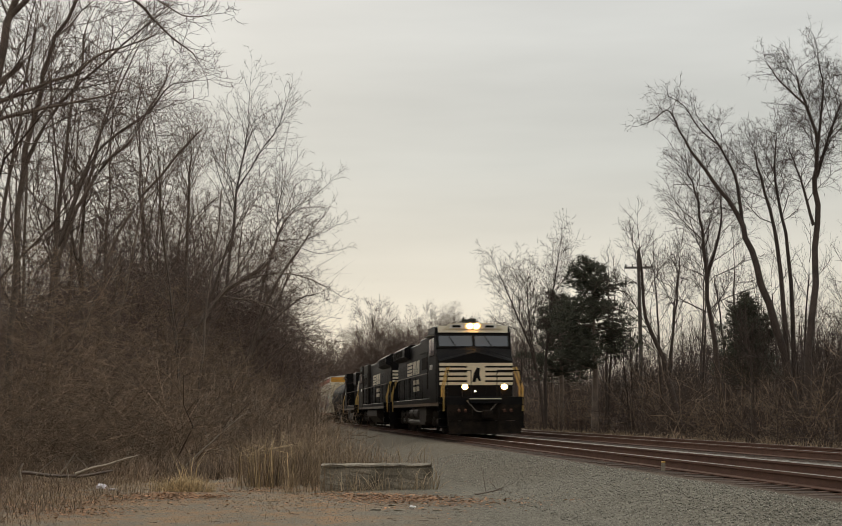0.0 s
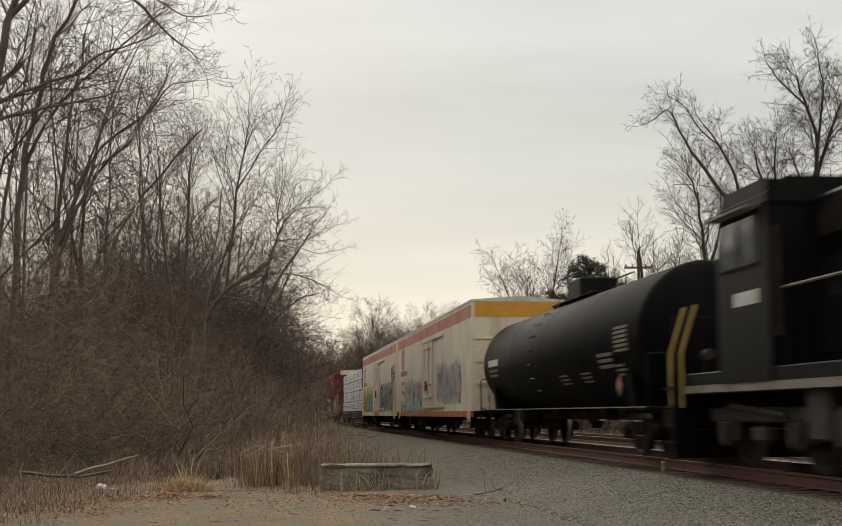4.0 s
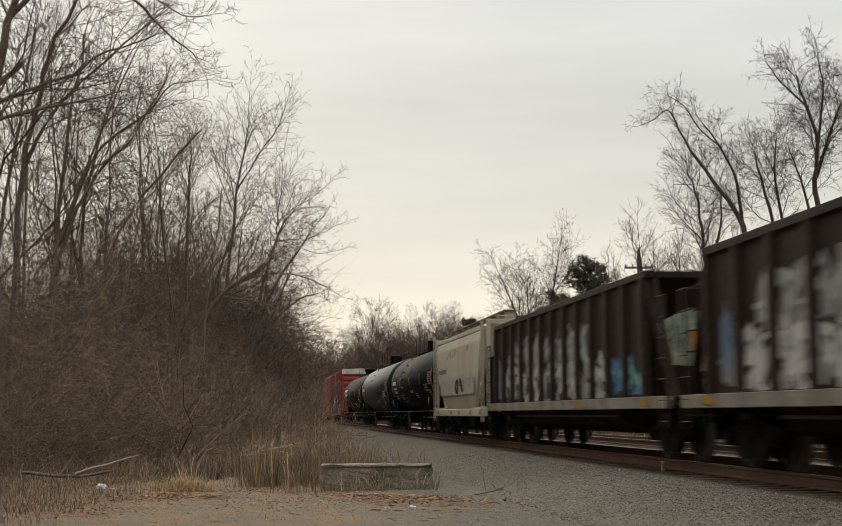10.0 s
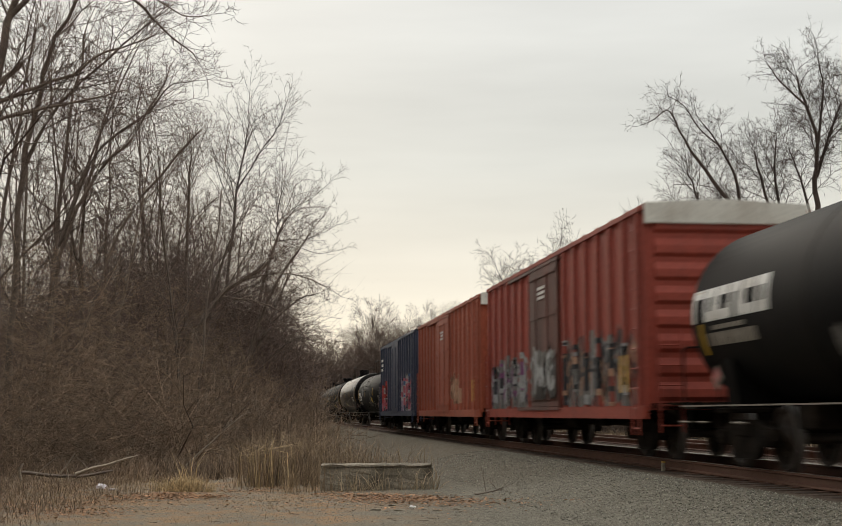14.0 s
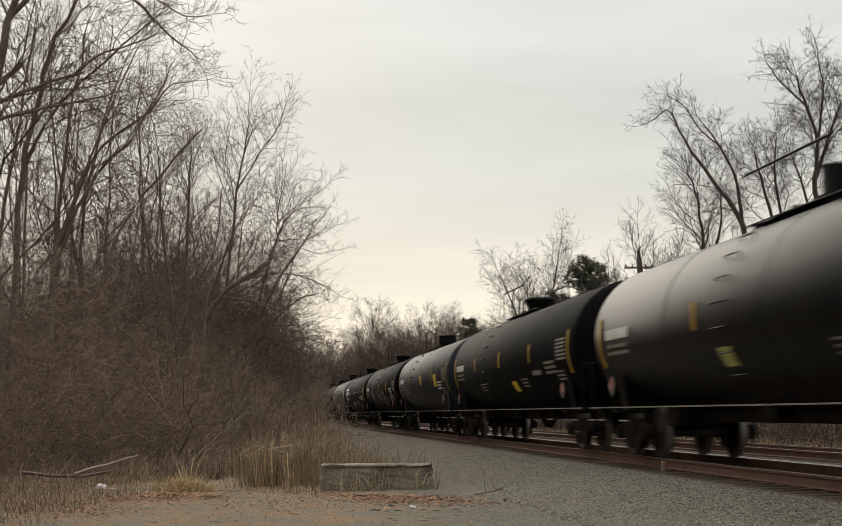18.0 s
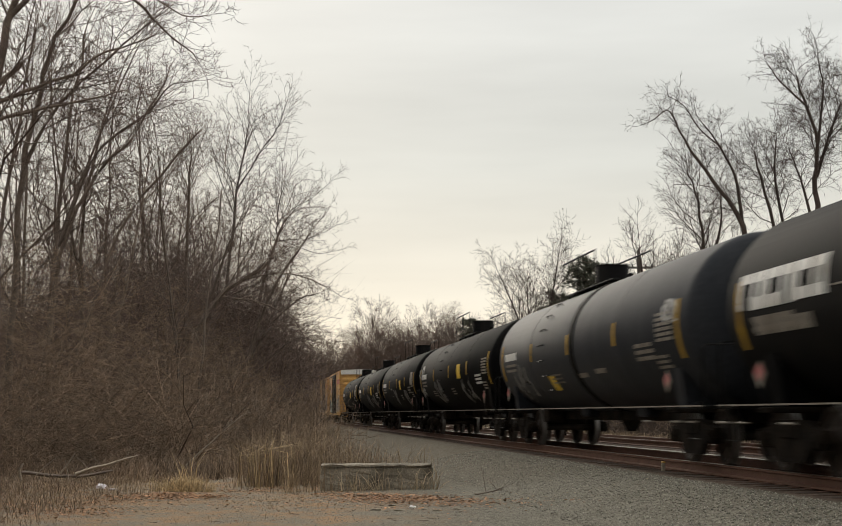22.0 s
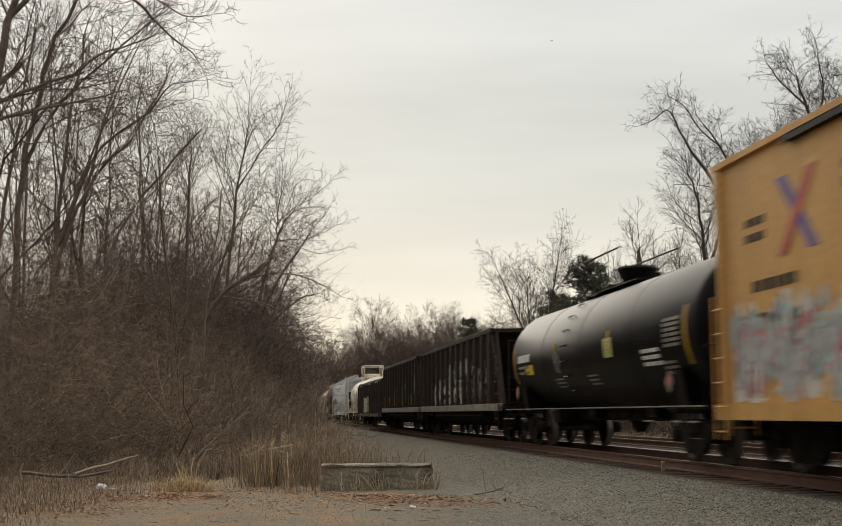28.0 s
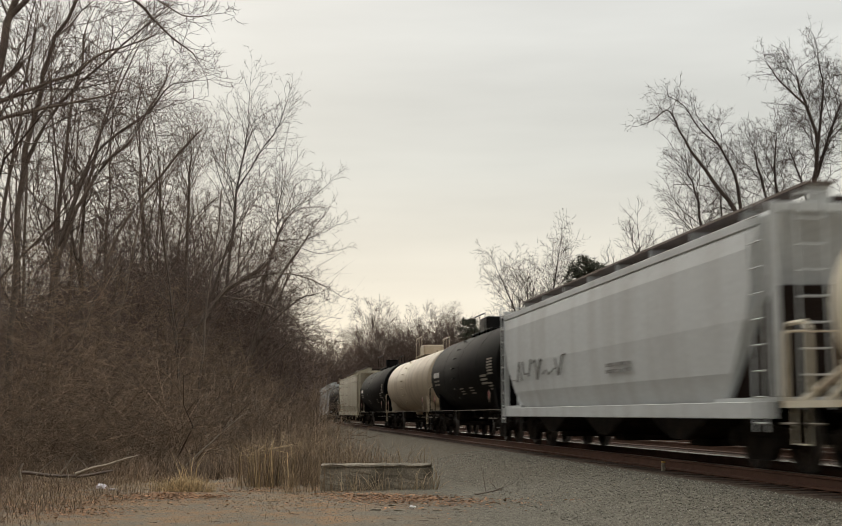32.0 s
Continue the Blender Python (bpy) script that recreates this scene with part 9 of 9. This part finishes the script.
def build_litter():
    g = np.random.RandomState(21)
    spots = [cluster(g, 260, -3.0, 24.5, 1.4, 1.6), cluster(g, 500, -6.5, 24.0, 1.5, 2.0), cluster(g, 200, -1.0, 19.0, 1.3, 1.0), cluster(g, 300, -4.0, 20.5, 1.6, 1.6)]
    # drifts: heaps of leaves blown together
    for q, n, sx, sy in (((-4.90, 18.6, 0.01), 420, 0.4, 0.5), ((-4.31, 22.3, 0.07), 420, 0.22, 0.25), ((-3.61, 21.7, 0.05), 340, 0.22, 0.22), ((-0.86, 21.6, 0.03), 650, 0.38, 0.3), ((-0.14, 20.9, 0.00), 420, 0.3, 0.35), ((0.5, 20.1, -0.03), 700, 0.7, 0.5), ((-0.5, 20.7, 0.0), 700, 0.6, 0.45), ((-5.6, 20.6, 0.0), 700, 0.7, 0.7), ((-4.4, 21.6, 0.0), 600, 0.45, 0.5), ((-5.85, 19.2, 0.02), 260, 0.4, 0.5), ((-4.71, 21.2, 0.05), 200, 0.4, 0.3), ((-1.54, 22.4, 0.05), 160, 0.3, 0.2), ((-3.12, 23.8, 0.12), 220, 0.5, 0.35)):
        spots.append(cluster(g, n, q[0], q[1], sx, sy))
    spots = np.concatenate(spots)
    scatter_leaves("leaf_litter", "rusty brown dead leaves on the gravel edge", len(spots), spots, 22, M["leaf"], 0.034)
    spots = np.concatenate([cluster(g, 800, -4.5, 19.5, 1.6, 1.6), cluster(g, 700, -1.2, 20.5, 1.6, 1.3), cluster(g, 500, -2.5, 23.0, 1.6, 1.5)])
    scatter_leaves("pale_litter", "pale dry leaves and straw scraps on the ground", len(spots), spots, 23, M["dry_grass"], 0.026)
    # bits of twig on the soil
    n = 220
    q = np.column_stack([g.uniform(-6.5, 0.5, n), g.uniform(15.5, 25, n)])
    z = land_height(q[:, 0], q[:, 1]) + 0.008
    a, ln = g.rand(n) * 6.28, g.uniform(0.04, 0.2, n)
    lines = [(np.array([[q[i, 0], q[i, 1], z[i]], [q[i, 0] + ln[i] * np.cos(a[i]), q[i, 1] + ln[i] * np.sin(a[i]), z[i] + 0.01]]), np.array([0.004, 0.0])) for i in range(n)]
    v, f = sweep(lines, 3)
    tagged(new("twig_litter", raw_mesh("twig_litter", v, f, M["bark"])), "small broken twigs scattered on the soil", "twigs", kind="stuff")
    # ballast and gravel: loose angular stones
    base = np.array([[1, 0, 0], [-1, 0, 0], [0, 1, 0], [0, -1, 0], [0, 0, 1], [0, 0, -0.7]], float)
    tri = np.array([[0, 2, 4], [2, 1, 4], [1, 3, 4], [3, 0, 4], [2, 0, 5], [1, 2, 5], [3, 1, 5], [0, 3, 5]])
    n = 26000
    y = 13.5 + 24 * g.rand(n) ** 1.3
    f = -1.55 - np.abs(g.normal(0, 3.0, n))
    f[20000:] = g.uniform(-13, -5, 6000)
    s = -(y - 25) / 0.992
    p = np.array([5.377, 25.0]) + s[:, None] * np.array([DIR.x, DIR.y]) + f[:, None] * np.array([FAR.x, FAR.y])
    size = np.where(f > -4.5, g.uniform(0.008, 0.019, n), g.uniform(0.004, 0.01, n))
    sh = g.uniform(0.6, 1.3, (n, 3)) * size[:, None]
    a = g.rand(n) * 6.28
    v = base[None] * sh[:, None] * g.uniform(0.75, 1.2, (n, 6, 1))
    rx = v[..., 0] * np.cos(a)[:, None] - v[..., 1] * np.sin(a)[:, None]
    ry = v[..., 0] * np.sin(a)[:, None] + v[..., 1] * np.cos(a)[:, None]
    v[..., 0], v[..., 1] = rx, ry
    v += np.column_stack([p, land_height(p[:, 0], p[:, 1]) + size * 0.25])[:, None]
    faces = (tri[None] + (np.arange(n) * 6)[:, None, None]).reshape(-1, 3)
    tagged(new("ballast_stones", raw_mesh("ballast_stones", v.reshape(-1, 3), [faces], M["stone"])), "grey crushed ballast stones spilling from the track", "stones", kind="stuff")


build_litter()


def stick(name, label, pts, r0, r1, mat, category="branch", twigs=0, seed=0):
    t = Tree(seed, 0.02, 0.15, 0.8)
    foot = np.array(pts[0], float)
    foot[2] = 0
    t.stem([np.array(q, float) - foot for q in pts], r0, r1, twigs, 0.5, 0.2, 1, (3, 3), 0.6, None, False)
    ob = thing(name, label, category, "", Matrix.Translation(foot))
    for nm, me in t.meshes(mat, mat):
        part("limb" if nm == "trunk" else "twig_spray", me, None, ob)


stick("fallen_branch", "pale fallen branch with broken ends on the ground", [(-6.84, 25.5, 0.21), (-6.52, 25.5, 0.33), (-6.18, 25.6, 0.41), (-5.62, 25.8, 0.59)], 0.048, 0.018, M["log"], twigs=6, seed=3)
stick("log", "dark fallen log lying in weeds", [(-8.05, 26.0, 0.23), (-7.51, 26.0, 0.17), (-6.86, 26.0, 0.14), (-6.24, 26.3, 0.26)], 0.045, 0.03, M["bark"], "log", 5, 5)
stick("dead_stalk", "pale bent dead stalk by the log", [(-7.86, 25.4, 0.10), (-7.91, 25.4, 0.31), (-7.83, 25.4, 0.45)], 0.035, 0.02, M["log"], "branch", 0, 6)
stick("dead_stalk", "thin pale dead stalk leaning on the log", [(-6.88, 25.2, 0.10), (-6.93, 25.2, 0.39), (-6.96, 25.2, 0.51)], 0.015, 0.008, M["log"], "branch", 0, 7)
stick("dead_stalk", "thin leaning dead stalk by the log", [(-7.65, 25.6, 0.19), (-7.46, 25.6, 0.38), (-7.22, 25.6, 0.56)], 0.013, 0.006, M["log"], "branch", 0, 8)
stick("dead_stalk", "thick broken stalk beside the fallen log", [(-7.16, 25.6, 0.23), (-7.00, 25.6, 0.44), (-6.86, 25.6, 0.65)], 0.022, 0.01, M["log"], "branch", 0, 9)
stick("fallen_stick", "dark thin stick lying on the gravel", [(0.89, 21.6, 0.03), (1.16, 21.7, 0.07), (1.37, 21.8, 0.11)], 0.014, 0.008, M["bark"], "branch", 3, 10)
stick("leaning_stem", "long thin bare stem leaning over the weeds", [(-5.31, 29.0, 0.23), (-4.90, 29.0, 0.62), (-4.42, 29.0, 1.04), (-4.00, 29.0, 1.40)], 0.02, 0.008, M["log"], "branch", 6, 11)


def crumpled(name, label, where, size, mat, category, seed):
    bm = bmesh.new()
    bmesh.ops.create_icosphere(bm, subdivisions=2, radius=1.0)
    r = random.Random(seed)
    for v in bm.verts:
        k = r.uniform(0.7, 1.25)
        v.co = Vector((v.co.x * size[0] * k, v.co.y * size[1] * k, max(-0.3, v.co.z) * size[2] * k))
    x, y = where[0], where[1]
    bmesh.ops.translate(bm, verts=bm.verts, vec=(0, 0, size[2] * 0.25))
    ob = part(name, bm, mat, None, "")
    ob.matrix_basis = at_ground(x, y, 0, 1, 0.0)
    return tagged(ob, label, category)


crumpled("plastic_bag", "crumpled white plastic bag on the leaves", (-5.93, 23.9, 0.08), (0.11, 0.12, 0.07), M["plastic"], "litter", 1)
crumpled("plastic_scrap", "flat white plastic scrap beside a bag", (-5.64, 23.6, 0.04), (0.09, 0.06, 0.02), M["plastic"], "litter", 2)
crumpled("paper_scrap", "white paper scrap among dead leaves", (-0.14, 18.7, 0.03), (0.05, 0.05, 0.035), M["white"], "litter", 3)
for i, (x, y, s) in enumerate(((0.03, 18.4, 0.02), (0.22, 18.2, -0.01), (-0.31, 18.1, -0.02), (0.49, 18.6, 0.01), (-0.45, 19.3, 0.05), (-0.65, 18.2, -0.00))):
    crumpled("pale_stone", "pale broken stone lying on the soil", (x, y), (0.05 + 0.02 * (i % 3), 0.05, 0.02), M["concrete"], "stone", 10 + i)


def build_lineside():
    turn = Matrix.Rotation(HEAD, 4, "Z")
    # short marker post by the near rail
    post = thing("marker_post", "short pale marker post beside the rail", "post", "", Matrix.Translation(on_line(1.0, -1.05, -0.25)) @ turn)
    part("stake", boxed(-0.035, 0.035, -0.03, 0.03, -0.15, 0.2, 0.008), M["concrete"], post)
    part("cap", boxed(-0.04, 0.04, -0.035, 0.035, 0.202, 0.225, 0.006), M["yellow"], post)
    # white box with a bent pipe between the tracks
    bx = thing("junction_box", "small white junction box with a bent cable between tracks", "junction box", "", Matrix.Translation(on_line(4.6, 2.0, -0.22)) @ turn)
    part("box", boxed(-0.09, 0.09, -0.07, 0.07, -0.1, 0.16, 0.015), M["white"], bx)
    part("cable", tubed([(-0.08, 0, 0.06), (-0.35, -0.1, 0.0), (-0.6, -0.15, -0.01), (-0.9, -0.12, -0.02)], 0.022, 8), M["white"], bx)
    part("lid", boxed(-0.1, 0.1, -0.08, 0.08, 0.162, 0.18, 0.006), M["concrete"], bx)
    r = random.Random(4)
    for k in range(9):
        p = on_line(-10.5 + 0.32 * k + r.uniform(-0.1, 0.1), 2.1 + r.uniform(-0.25, 0.25), 0)
        crumpled("white_rubble", "broken white rubble between the two tracks", (p.x, p.y), (r.uniform(0.06, 0.12), r.uniform(0.05, 0.09), 0.05), M["white"], "rubble", 40 + k)
    # utility pole behind the pine
    foot = Vector((15.10, 88.0, 0.22))
    pole = thing("utility_pole", "grey wooden utility pole with one crossarm", "utility pole", "", Matrix.Translation((foot.x, foot.y, 0.3)))
    h = (15.41, 88.0, 12.57)[2] - 0.3
    part("pole", tubed([(0, 0, -0.3), (0, 0, h)], [0.16, 0.11], 10), M["bark_grey"], pole)
    part("crossarm", boxed(-1.0, 1.0, -0.14, -0.02, h - 1.3, h - 1.16), M["bark_grey"], pole)
    for x in (-0.9, -0.45, 0.45, 0.9):
        part("insulator", tubed([(x, -0.08, h - 1.16), (x, -0.08, h - 1.0)], 0.05, 8), M["fuel"], pole)


build_lineside()


# ---------------------------------------------------------------- birds
def bird(label, wing):
    b = thing("bird", label, "bird", "birds in the sky")
    part("body", tubed([(-0.22, 0, 0), (-0.1, 0, 0.02), (0.08, 0, 0.02), (0.2, 0, 0.03), (0.26, 0, 0.02)], [0.01, 0.05, 0.07, 0.045, 0.01], 8), M["bird"], b)
    part("tail", prismed([(-0.2, -0.03), (-0.2, 0.03), (-0.38, 0.07), (-0.38, -0.07)], -0.006, 0.006, "z"), M["bird"], b)
    wings = []
    for s in (-1, 1):
        wings.append((part("wing", prismed([(0.1, 0.0), (0.06, s * wing * 0.5), (-0.06, s * wing), (-0.1, s * wing * 0.9), (-0.1, 0.0)], 0.02, 0.035, "z"), M["bird"], b), s))
    return b, wings


BIRDS = [bird("dark bird gliding under the clouds", 0.5), bird("dark bird flapping above the train", 0.42)]
FLIGHTS = [
    [(0.0, (-60.0, 310.0, 150.0)), (22.0, (-17.73, 310.0, 110.59)), (25.0, (7.15, 310.0, 102.54)), (28.0, (32.94, 310.0, 93.58)), (30.0, (47.84, 310.0, 88.56)), (32.0, (60.81, 310.0, 83.70))],
    [(0.0, (120.0, 260.0, 60.0)), (26.0, (67.68, 260.0, 28.36)), (29.4, (7.53, 260.0, 38.07)), (30.0, (0.04, 260.0, 40.00)), (32.0, (-24.74, 260.0, 44.37))],
]


def bird_motions():
    for (b, wings), path, yaw in zip(BIRDS, FLIGHTS, (-0.1, 2.9)):
        walk(b, [(t, Matrix.Translation(q) @ Matrix.Rotation(yaw, 4, "Z")) for t, q in path])
        for wng, s in wings:
            walk(wng, [(k / 10, Matrix.Rotation(s * (0.25 + 0.5 * math.sin(k * 1.7)), 4, "X")) for k in range(0, 321)])


motions()
